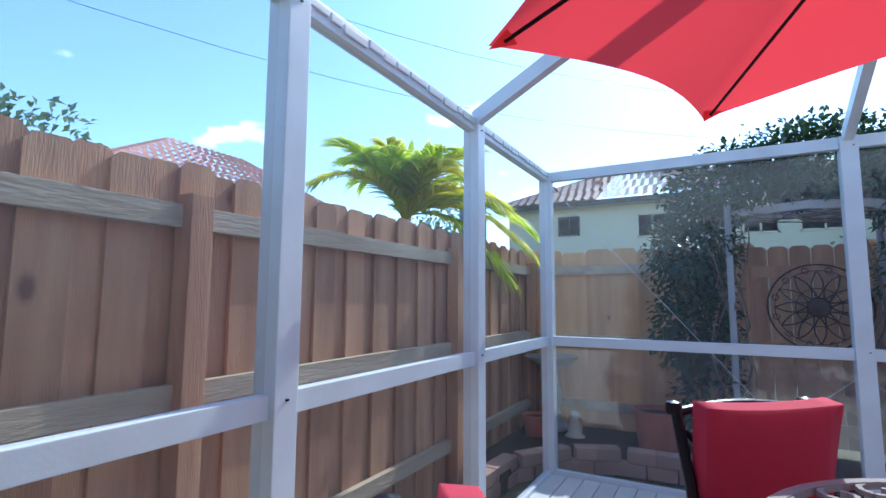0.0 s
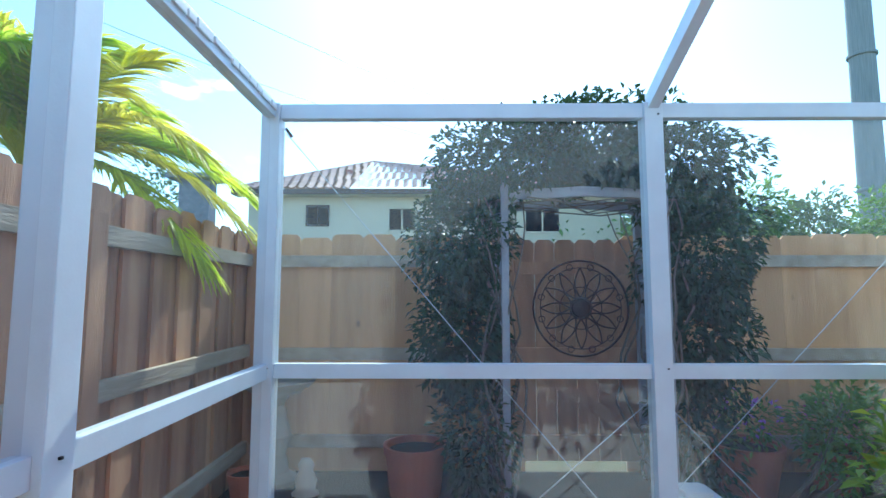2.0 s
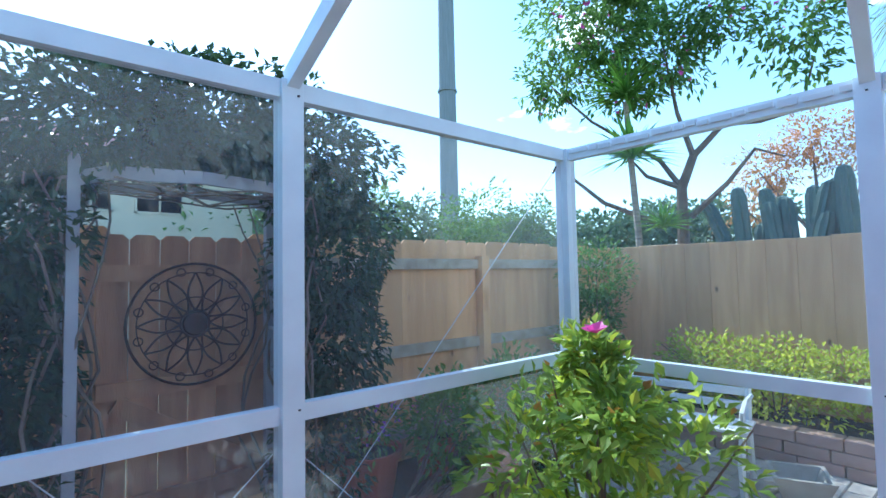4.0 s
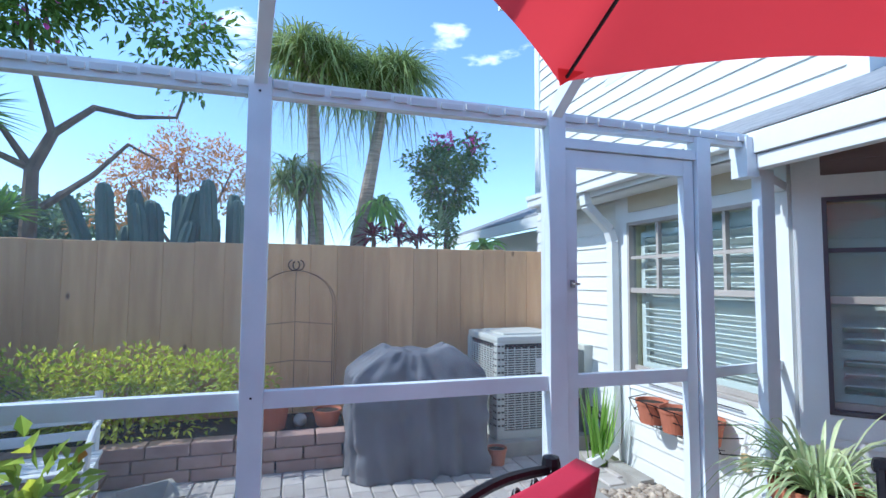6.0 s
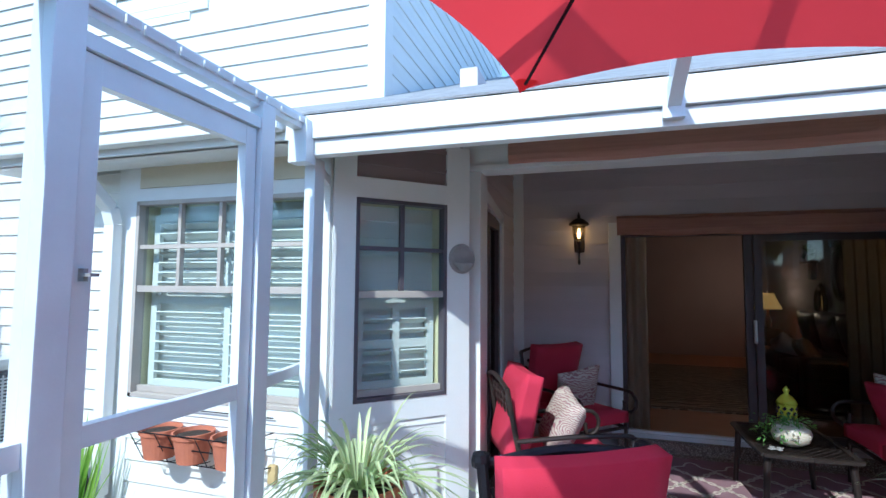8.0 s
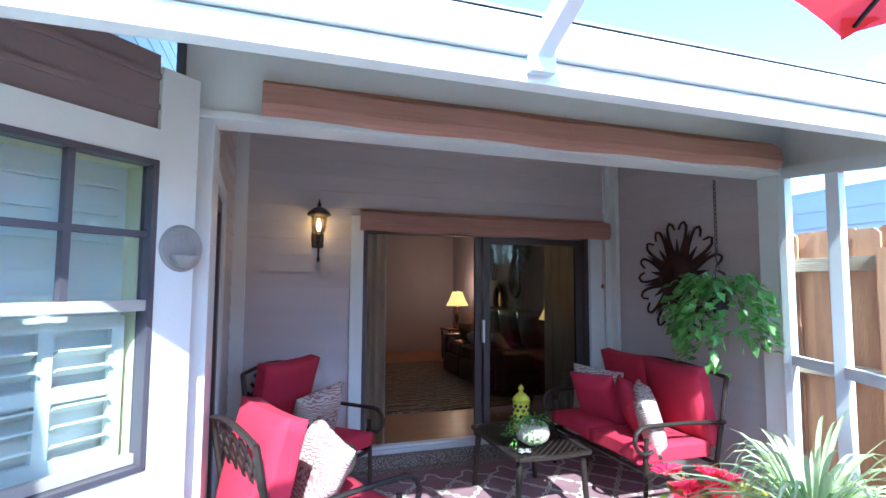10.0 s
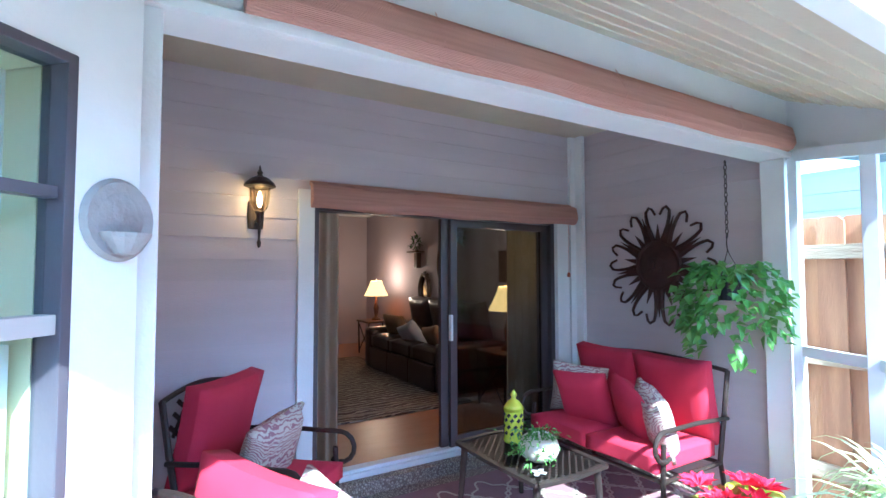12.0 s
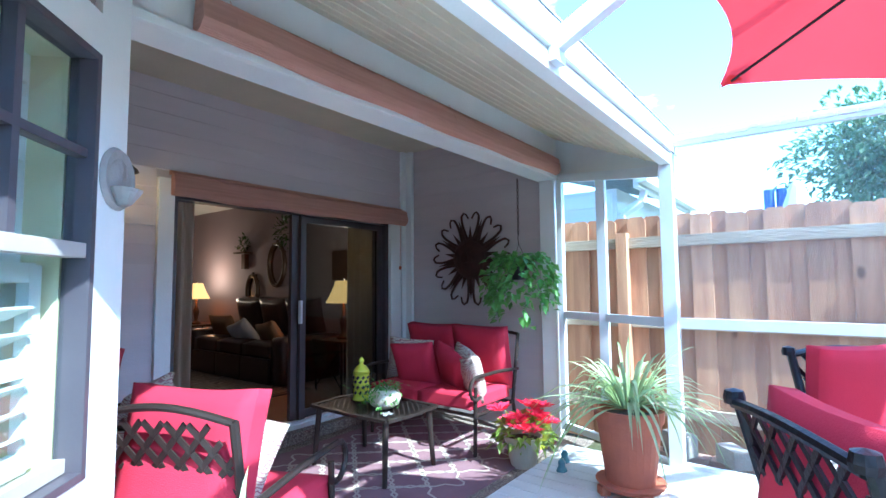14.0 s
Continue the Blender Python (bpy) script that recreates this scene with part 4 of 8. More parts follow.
# ---- patio furniture ----
def dining_chair(loc, rz):
    """A cast-iron armchair with red cushions; it faces local +y."""
    ob = thing("dining_chair", loc, "black wrought iron armchair with red cushions at the dining table", "chair", "chairs round the dining table", rz)
    for sx in (-1, 1):
        bm = bmesh.new()
        tube(bm, [(sx * 0.24, 0.22, 0.0), (sx * 0.235, 0.2, 0.2), (sx * 0.23, 0.19, 0.40)], 0.014, 8)
        part("leg", bm, BLACK, ob)
        bm = bmesh.new()
        tube(bm, [(sx * 0.24, -0.26, 0.0), (sx * 0.235, -0.22, 0.2), (sx * 0.23, -0.2, 0.40), (sx * 0.23, -0.25, 0.7), (sx * 0.235, -0.30, 0.9)], 0.016, 8)
        lathe(bm, [(0.001, -0.02), (0.024, -0.015), (0.026, 0.0), (0.022, 0.018), (0.001, 0.024)], 10, (sx * 0.235, -0.31, 0.905))
        part("leg", bm, BLACK, ob)
        bm = bmesh.new()
        tube(bm, [(sx * 0.235, -0.25, 0.64), (sx * 0.27, -0.1, 0.66), (sx * 0.28, 0.1, 0.655), (sx * 0.275, 0.22, 0.62), (sx * 0.26, 0.25, 0.56), (sx * 0.25, 0.21, 0.52), (sx * 0.235, 0.19, 0.42)], 0.014, 8)
        part("armrest", bm, BLACK, ob)
    bm = bmesh.new()
    box(bm, (0, 0, 0.40), (0.46, 0.44, 0.02), bevel=0.006)
    part("seat", bm, BLACK, ob)
    bm = bmesh.new()
    arc = [(-0.235 + 0.47 * k / 10, -0.31 - 0.02 * math.sin(math.pi * k / 10), 0.89 + 0.02 * math.sin(math.pi * k / 10)) for k in range(11)]
    tube(bm, arc, 0.014, 8)
    part("back_frame", bm, BLACK, ob)
    bm = bmesh.new()
    tube(bm, [(-0.23, -0.23, 0.48), (0.23, -0.23, 0.48)], 0.012, 8)
    part("cross_rail", bm, BLACK, ob)
    bm = bmesh.new()
    for k in range(-5, 9):
        for s in (-1, 1):
            x0, x1 = k * 0.08 - 0.1, k * 0.08 - 0.1 + s * 0.36
            a, b = V(x0, 0.48), V(x1, 0.89)
            pts = []
            for t in np.linspace(0, 1, 9):
                x, z = a.x + (b.x - a.x) * t, a.y + (b.y - a.y) * t
                if abs(x) < 0.225:
                    pts.append((x, -0.235 - 0.16 * (z - 0.48), z))
            if len(pts) > 1:
                bar(bm, pts[0], pts[-1], 0.016, 0.008, (0, 1, 0))
    part("back_lattice", bm, BLACK, ob, "woven strap lattice")
    cushion(ob, "seat_cushion", (0, 0.01, 0.455), (0.46, 0.46, 0.09), CUSHION)
    cushion(ob, "back_cushion", (0, -0.235, 0.712), (0.45, 0.10, 0.455), CUSHION, tilt=-9)
    return ob


def cushion(parent, name, c, s, material, tilt=0, rz=0, label="", ry=0, top=False, puff=0.35):
    """A stuffed cushion with piping."""
    bm = bmesh.new()
    bmesh.ops.create_cube(bm, size=1.0)
    bmesh.ops.subdivide_edges(bm, edges=list(bm.edges), cuts=7, use_grid_fill=True)
    thin = min(range(3), key=lambda i: s[i])
    oth = [i for i in range(3) if i != thin]
    for v in bm.verts:
        u, w = v.co[oth[0]] * 2, v.co[oth[1]] * 2
        e = (1 - abs(u) ** 4) * (1 - abs(w) ** 4)
        k = 1 - puff + puff * max(0, e) ** 0.35
        v.co[thin] *= k
        for i, q in ((oth[0], w), (oth[1], u)):
            v.co[i] *= 1 - 0.05 * (1 - abs(q) ** 2) * (abs(v.co[i]) * 2) ** 3
        v.co[thin] += 0.03 * noise.noise(Vector((u * 1.7, w * 1.7, s[0] * 9)))
    bmesh.ops.transform(bm, matrix=pose(*c, tilt, ry, rz) @ Matrix.Diagonal((*s, 1)), verts=bm.verts)
    return part(name, bm, material, parent, label, smooth=True)


TABLE = (1.75, -2.22)


def dining_table():
    ob = thing("dining_table", (*TABLE, 0), "round cast metal dining table with a scrolled openwork top", "table")
    bm = bmesh.new()
    R = 0.60
    n = 48
    for r, w in ((R, 0.03), (R - 0.13, 0.014), (R - 0.3, 0.014), (0.06, 0.03)):
        pts = [(r * math.cos(2 * math.pi * k / n), r * math.sin(2 * math.pi * k / n), 0.70) for k in range(n)]
        for k in range(n):
            bar(bm, pts[k], pts[(k + 1) % n], w, 0.02, (0, 0, 1))
    part("table_rim", bm, GREY, ob, "grey cast rim")
    bm = bmesh.new()
    for ring, (r, cnt, rr) in enumerate(((R - 0.065, 26, 0.05), (R - 0.215, 18, 0.055), (0.22, 10, 0.06), (0.12, 6, 0.04))):
        for k in range(cnt):
            a = 2 * math.pi * k / cnt
            cx, cy = r * math.cos(a), r * math.sin(a)
            pts = [(cx + rr * math.cos(a + t) * (1 - 0.06 * i), cy + rr * math.sin(a + t) * (1 - 0.06 * i), 0.70) for i, t in enumerate(np.linspace(0, 5.4, 9))]
            for p, q in zip(pts, pts[1:]):
                bar(bm, p, q, 0.014, 0.014, (0, 0, 1))
    part("tabletop", bm, GREY, ob, "scrolled openwork top")
    for k in range(4):
        a = math.pi / 4 + k * math.pi / 2
        bm = bmesh.new()
        tube(bm, [(0.42 * math.cos(a), 0.42 * math.sin(a), 0), (0.28 * math.cos(a), 0.28 * math.sin(a), 0.25), (0.24 * math.cos(a), 0.24 * math.sin(a), 0.5), (0.34 * math.cos(a), 0.34 * math.sin(a), 0.69)], 0.018, 8)
        part("leg", bm, BLACK, ob)


dining_table()
dining_chair((1.33, -1.92, -0.03), -142)
dining_chair((2.32, -2.18, -0.02), 120)
dining_chair((2.09, -2.92, -0.02), 30)
dining_chair((1.02, -2.85, -0.02), -46)


def umbrella():
    cx, cy = 1.74, -2.31
    ob = thing("patio_umbrella", (cx, cy, 0), "open red market umbrella standing through the dining table", "umbrella")
    bm = bmesh.new()
    tube(bm, [(0, 0, 0.0), (0, 0, 2.42)], 0.019, 12)
    part("pole", bm, IRON, ob)
    bm = bmesh.new()
    lathe(bm, [(0.22, 0.0), (0.22, 0.04), (0.06, 0.07), (0.035, 0.3), (0.001, 0.3)], 20)
    part("base", bm, BLACK, ob)
    RT, RZ_, TZ = 1.24, 1.96, 2.40
    tips = [(2.82 - cx, -2.33 - cy), (2.32 - cx, -1.26 - cy), (1.07 - cx, -1.28 - cy), (0.57 - cx, -2.36 - cy), (1.28 - cx, -3.40 - cy), (2.40 - cx, -3.45 - cy)]
    tipz = [1.98, 2.16, 1.96, 1.90, 1.98, 2.01]
    bm = bmesh.new()
    N, Mm = 10, 12
    top = bm.verts.new((0, 0, TZ))
    cols = {}
    for k in range(6):
        (ax, ay), (bx, by) = tips[k], tips[(k + 1) % 6]
        for j in range(Mm + 1):
            w = j / Mm
            sag = 4 * w * (1 - w)
            for i in range(1, N + 1):
                t = i / N
                if j == Mm:
                    key = ((k + 1) % 6, 0, i)
                elif j == 0:
                    key = (k, 0, i)
                else:
                    key = (k, j, i)
                if key in cols:
                    continue
                ex, ey = ax + (bx - ax) * w, ay + (by - ay) * w
                pull = 1 - 0.11 * sag * t
                rz_ = tipz[k] * (1 - w) + tipz[(k + 1) % 6] * w
                z = TZ + (rz_ - TZ) * (t ** 1.12) - 0.05 * sag * t * (1 - 0.3 * t) + 0.035 * sag * t * t
                cols[key] = bm.verts.new((ex * t * pull, ey * t * pull, z))
    for k in range(6):
        for j in range(Mm):
            ka = (k, j) if j else (k, 0)
            kb = (k, j + 1) if j + 1 < Mm else ((k + 1) % 6, 0)
            bm.faces.new((top, cols[(*ka, 1)], cols[(*kb, 1)]))
            for i in range(1, N):
                bm.faces.new((cols[(*ka, i)], cols[(*ka, i + 1)], cols[(*kb, i + 1)], cols[(*kb, i)]))
    part("canopy", bm, UMBRELLA, ob, "bright red canopy fabric", smooth=True)
    for k, (x, y) in enumerate(tips):
        RZ_ = tipz[k]
        bm = bmesh.new()
        tube(bm, [(0, 0, TZ - 0.03), (x * 0.5, y * 0.5, TZ - 0.03 + (RZ_ - TZ) * 0.5 ** 1.12), (x * 0.96, y * 0.96, RZ_ + 0.0)], 0.006, 6)
        part("rib", bm, BLACK, ob)
        bm = bmesh.new()
        d = V(x, y).normalized()
        s = V(-d.y, d.x)
        p = [(x * 1.0, y * 1.0, RZ_ - 0.004), (x - d.x * 0.07 + s.x * 0.045, y - d.y * 0.07 + s.y * 0.045, RZ_ + 0.018), (x - d.x * 0.07 - s.x * 0.045, y - d.y * 0.07 - s.y * 0.045, RZ_ + 0.018)]
        vs = [bm.verts.new((q[0], q[1], q[2] - 0.008)) for q in p]
        bm.faces.new(vs)
        part("corner_pocket", bm, UMBRELLA, ob)
    bm = bmesh.new()
    lathe(bm, [(0.001, 1.98), (0.035, 1.98), (0.035, 2.04), (0.001, 2.04)], 12)
    part("runner", bm, BLACK, ob)


umbrella()


# ---- porch furniture ----
def arm_curve(bm, sx, w, y0, y1, z, r=0.014, fall=0.22):
    pts = [(sx * w, y0, z - 0.02), (sx * w, (y0 + y1) / 2, z)]
    cy, cz, rr = y1 - 0.02, z - 0.085, 0.085
    for k in range(9):
        a = math.radians(90 - k * 27)
        pts.append((sx * w, cy + rr * math.cos(a), cz + rr * math.sin(a)))
    tube(bm, pts, r, 8)


def lounge_chair(loc, rz, label, pil=True):
    """A deep armchair of dark metal with red cushions and a patterned pillow; it faces local +y."""
    ob = thing("lounge_chair", loc, label, "chair", "lounge chairs on the porch", rz)
    metal_seat(ob, 0.27)
    bm = bmesh.new()
    for k in range(-4, 8):
        for s in (-1, 1):
            x0, x1 = k * 0.09 - 0.14, k * 0.09 - 0.14 + s * 0.40
            pts = []
            for t in np.linspace(0, 1, 9):
                x, z = x0 + (x1 - x0) * t, 0.42 + 0.43 * t
                if abs(x) < 0.255:
                    pts.append((x, -0.31 - 0.22 * (z - 0.42), z))
            if len(pts) > 1:
                bar(bm, pts[0], pts[-1], 0.022, 0.006, (0, 1, 0))
    part("back_lattice", bm, IRON, ob, "woven strap lattice")
    cushion(ob, "seat_cushion", (0, 0.02, 0.40), (0.52, 0.58, 0.13), CUSHION)
    cushion(ob, "back_cushion", (0, -0.295, 0.675), (0.53, 0.16, 0.54), CUSHION, tilt=-13, puff=0.45)
    return ob


def metal_seat(ob, w):
    for sx in (-1, 1):
        bm = bmesh.new()
        tube(bm, [(sx * w, 0.28, 0.0), (sx * w, 0.27, 0.32), (sx * w, 0.26, 0.52)], 0.015, 8)
        part("leg", bm, IRON, ob)
        bm = bmesh.new()
        tube(bm, [(sx * w, -0.38, 0.0), (sx * w, -0.30, 0.32), (sx * w, -0.36, 0.6), (sx * w, -0.41, 0.87)], 0.016, 8)
        part("leg", bm, IRON, ob)
        bm = bmesh.new()
        arm_curve(bm, sx, w + 0.02, -0.36, 0.30, 0.60)
        part("armrest", bm, IRON, ob, "curled metal armrest")
    bm = bmesh.new()
    tube(bm, [(-w, 0.27, 0.31), (w, 0.27, 0.31)], 0.014, 8)
    tube(bm, [(-w, -0.30, 0.31), (w, -0.30, 0.31)], 0.014, 8)
    for sx in (-1, 1):
        tube(bm, [(sx * w, -0.30, 0.31), (sx * w, 0.27, 0.31)], 0.014, 8)
    part("seat_frame", bm, IRON, ob)
    bm = bmesh.new()
    tube(bm, [(-w + 2 * w * k / 10, -0.41 - 0.012 * math.sin(math.pi * k / 10), 0.865 + 0.04 * math.sin(math.pi * k / 10)) for k in range(11)], 0.014, 8)
    part("back_frame", bm, IRON, ob)


def pillow(loc, rot, size, material, label, name="throw_pillow"):
    ob = thing(name, loc, label, "pillow", rz=rot[2])
    cushion(ob, "pillow_cover", (0, 0, 0), (size, 0.15, size), material, tilt=rot[0], ry=rot[1], puff=0.85)
    return ob


lounge_chair((2.33, -6.16, G), 46, "red cushioned metal armchair beside the wall lantern")
lounge_chair((2.38, -5.03, G), 113, "red cushioned metal armchair at the porch column")
pillow((2.33, -6.10, 0.47), (-22, 8, 38), 0.40, PAISLEY, "paisley throw pillow on the armchair by the wall")
pillow((2.39, -5.10, 0.46), (-24, 10, 108), 0.40, PAISLEY, "paisley throw pillow on the armchair by the column")

lv = thing("loveseat", (0.10, -5.76, G), "red cushioned metal loveseat against the side wall", "sofa", rz=-90)
metal_seat(lv, 0.54)
for sx in (-0.265, 0.265):
    cushion(lv, "seat_cushion", (sx, 0.02, 0.40), (0.52, 0.58, 0.14), CUSHION)
    cushion(lv, "back_cushion", (sx, -0.27, 0.68), (0.53, 0.15, 0.52), CUSHION, tilt=-12, puff=0.45)
pillow((0.08, -6.12, 0.50), (-14, -6, -50), 0.40, PAISLEY, "paisley pillow in the loveseat's corner")
pillow((0.20, -5.95, 0.49), (-20, 4, -75), 0.40, CUSHION, "plain red pillow on the loveseat")
pillow((0.17, -5.56, 0.48), (-20, -16, -110), 0.38, CUSHION, "plain red pillow leaning on the loveseat")
pillow((0.20, -5.38, 0.48), (-16, -14, -125), 0.38, PAISLEY, "paisley pillow at the loveseat's arm")


def coffee_table():
    ob = thing("coffee_table", (0.94, -5.72, G), "dark metal coffee table with a basket weave top", "table", rz=0)
    HX, HY, Z = 0.25, 0.37, 0.43
    bm = bmesh.new()
    for a, b in (((-HX, -HY), (HX, -HY)), ((HX, -HY), (HX, HY)), ((HX, HY), (-HX, HY)), ((-HX, HY), (-HX, -HY))):
        am = V((a[0] + b[0]) / 2 * 1.06, (a[1] + b[1]) / 2 * 1.06)
        bar(bm, (*a, Z), (am.x, am.y, Z), 0.035, 0.02)
        bar(bm, (am.x, am.y, Z), (*b, Z), 0.035, 0.02)
    part("table_rim", bm, IRON, ob)
    st = 0.05
    k = -HX - HY
    while k < HX + HY:
        for s in (-1, 1):
            pts = []
            for t in np.linspace(-HY, HY, 25):
                x = k + s * t
                if abs(x) < HX:
                    pts.append((x, t, Z))
            if len(pts) > 1:
                bm = bmesh.new()
                bar(bm, pts[0], pts[-1], 0.024, 0.006)
                part("top_strap", bm, IRON, ob)
        k += st
    for sx in (-1, 1):
        for sy in (-1, 1):
            bm = bmesh.new()
            tube(bm, [(sx * (HX - 0.0), sy * (HY - 0.02), 0), (sx * (HX - 0.03), sy * (HY - 0.04), Z - 0.01)], 0.016, 10, 0.022)
            part("leg", bm, IRON, ob)


coffee_table()


# ---- porch fittings ----
def blind(name, x0, x1, y, z, r, label, drop):
    ob = thing(name, ((x0 + x1) / 2, y, z), label, "blind")
    L = x1 - x0
    bm = bmesh.new()
    box(bm, (0, -0.015, r + drop), (L, 0.03, 0.03), bevel=0.003)
    part("headrail", bm, BLIND, ob)
    bm = bmesh.new()
    pr = [(0.012, r + drop), (0.05, r + drop - 0.02), (0.062, r * 0.9), (0.055 + r * 0.3, 0.0), (0.05, -r * 0.7), (0.02, -r), (-0.01, -r * 0.6), (-0.012, 0.0)]
    n = 24
    rings = []
    for k in range(n + 1):
        x = -L / 2 + L * k / n
        w = 0.006 * math.sin(k * 0.9) - 0.010 * math.sin(math.pi * k / n)
        rings.append([bm.verts.new((x, yy, zz + w)) for yy, zz in pr])
    for a, b in zip(rings, rings[1:]):
        for i in range(len(pr)):
            bm.faces.new((a[i], b[i], b[(i + 1) % len(pr)], a[(i + 1) % len(pr)]))
    bm.faces.new(rings[0])
    bm.faces.new(rings[-1][::-1])
    part("rolled_slats", bm, BLIND, ob, smooth=False)
    for f in (-0.3, 0.0, 0.3, 0.46):
        bm = bmesh.new()
        tube(bm, [(L * f, 0.02, r + drop + 0.015), (L * f, 0.07, r * 0.9), (L * f, 0.075 + r * 0.2, 0), (L * f, 0.05, -r)], 0.0015, 5)
        part("lift_cord", bm, BLIND, ob)
    return ob


blind("roller_blind", -0.41, 2.68, -4.895, 2.15, 0.045, "rolled-up pink bamboo blind along the header beam", 0.07)
blind("roller_blind", -0.44, 1.97, -6.66, 1.86, 0.055, "rolled-up pink bamboo blind above the sliding door", 0.06)
bm = bmesh.new()
tube(bm, [(-0.36, -6.63, 1.80), (-0.36, -6.635, 1.37)], 0.002, 5)
lathe(bm, [(0.001, 0), (0.014, 0.004), (0.014, 0.035), (0.001, 0.045)], 8, (-0.36, -6.635, 1.335))
tagged(part("cord_pull", bm, TERRA), "small brown wooden cord pull of the door blind", "blind cord")


def lantern(loc):
    ob = thing("wall_lantern", loc, "brown metal wall lantern with a lit flame bulb", "lamp")
    bm = bmesh.new()
    lathe(bm, [(0.001, -0.09), (0.045, -0.085), (0.05, 0), (0.045, 0.085), (0.001, 0.09)], 14, (0, 0.012, -0.06), 1, 0.25)
    part("wall_plate", bm, IRON, ob)
    bm = bmesh.new()
    tube(bm, [(0, 0.02, -0.10), (0, 0.10, -0.10), (0, 0.13, -0.07)], 0.010, 8)
    lathe(bm, [(0.001, -0.27), (0.010, -0.26), (0.013, -0.235), (0.007, -0.22), (0.011, -0.12), (0.016, -0.11), (0.020, -0.07), (0.03, -0.05), (0.001, -0.04)], 10, (0, 0.13, 0))
    part("bracket", bm, IRON, ob)
    bm = bmesh.new()
    lathe(bm, [(0.03, -0.045), (0.046, -0.03), (0.058, 0.0), (0.062, 0.05), (0.064, 0.10), (0.060, 0.10), (0.058, 0.05), (0.054, 0.0), (0.044, -0.028)], 16, (0, 0.13, 0))
    p = part("glass_shade", bm, CLEAR, ob, smooth=True)
    p.visible_shadow = False
    for k in range(4):
        a = math.pi / 4 + k * math.pi / 2
        bm = bmesh.new()
        tube(bm, [(0.045 * math.cos(a), 0.13 + 0.045 * math.sin(a), -0.04), (0.066 * math.cos(a), 0.13 + 0.066 * math.sin(a), 0.1)], 0.0035, 5)
        part("cage_bar", bm, IRON, ob)
    bm = bmesh.new()
    lathe(bm, [(0.075, 0.095), (0.095, 0.105), (0.085, 0.125), (0.05, 0.155), (0.025, 0.165), (0.012, 0.175), (0.018, 0.19), (0.008, 0.205), (0.005, 0.225), (0.0005, 0.235)], 16, (0, 0.13, 0))
    part("roof_cap", bm, IRON, ob)
    bm = bmesh.new()
    lathe(bm, [(0.006, -0.02), (0.014, 0.005), (0.015, 0.025), (0.009, 0.05), (0.001, 0.075)], 10, (0, 0.13, 0))
    part("bulb", bm, BULB, ob)
    lp = bpy.data.objects.new("lantern_lamp", bpy.data.lights.new("lantern_lamp", "POINT"))
    scene.collection.objects.link(lp)
    lp.location = (loc[0], loc[1] + 0.13, loc[2] + 0.03)
    lp.data.energy, lp.data.color, lp.data.shadow_soft_size = 0.25, (1.0, 0.6, 0.25), 0.02


lantern((2.31, -6.69, 1.80))


def sun_face(loc):
    """A pierced iron sun; the wall is behind it, it faces local +y."""
    ob = thing("sun_wall_sculpture", loc, "rusty iron sun face wall sculpture with curled rays", "wall decoration", rz=-90)
    bm = bmesh.new()
    lathe(bm, [(0.001, -0.01), (0.19, -0.01), (0.20, 0.005), (0.185, 0.02), (0.165, 0.012), (0.14, 0.02), (0.08, 0.045), (0.001, 0.055)], 28)
    box(bm, (0, 0.0, 0.06), (0.022, 0.07, 0.03), bevel=0.006)
    for sx in (-1, 1):
        lathe(bm, [(0.02, 0.03), (0.018, 0.055), (0.001, 0.058)], 8, (sx * 0.045, 0.03, 0))
    box(bm, (0, -0.06, 0.05), (0.07, 0.012, 0.02), bevel=0.004)
    bmesh.ops.transform(bm, matrix=pose(0, 0, 0, -90, 0, 0) @ Matrix.Scale(1, 4), verts=bm.verts)
    part("face", bm, RUST, ob, "rusty face disc")
    for k in range(9):
        a = 2 * math.pi * k / 9 + math.pi / 2
        bm = bmesh.new()
        for s in (-1, 1):
            pts = []
            for t in np.linspace(0, 1, 12):
                r = 0.17 + 0.275 * min(1, t * 1.25)
                off = s * (0.025 + 0.078 * math.sin(min(1, t * 1.1) * math.pi * 0.62))
                if t > 0.75:
                    u = (t - 0.75) / 0.25
                    off = s * (0.098 - 0.078 * u)
                    r = 0.445 - 0.05 * u + 0.03 * math.sin(u * math.pi)
                pts.append(V(r * math.cos(a) - off * math.sin(a), 0.0, r * math.sin(a) + off * math.cos(a)))
            tube(bm, pts, 0.017, 6, 0.009, 1.0)
        part("curled_ray", bm, RUST, ob)
        for q in (-0.5, 0.5, 0):
            a2 = a + q * 2 * math.pi / 9 * (1 if q else 0)
            if q == 0.5:
                continue
            L2 = 0.40 if q else 0.32
            bm = bmesh.new()
            for w0, (ra, rb) in ((0.030, (0.15, L2)),):
                p = [V(ra * math.cos(a2) + w0 * math.sin(a2), 0.004, ra * math.sin(a2) - w0 * math.cos(a2)), V(rb * math.cos(a2), 0.004, rb * math.sin(a2)), V(ra * math.cos(a2) - w0 * math.sin(a2), 0.004, ra * math.sin(a2) + w0 * math.cos(a2))]
                f = [bm.verts.new(x) for x in p]
                b = [bm.verts.new(x - V(0, 0.008, 0)) for x in p]
                bm.faces.new(f)
                bm.faces.new(b[::-1])
                for i in range(3):
                    bm.faces.new((f[i], b[i], b[(i + 1) % 3], f[(i + 1) % 3]))
            part("pointed_ray", bm, RUST, ob)


sun_face((-0.51, -5.84, 1.43))

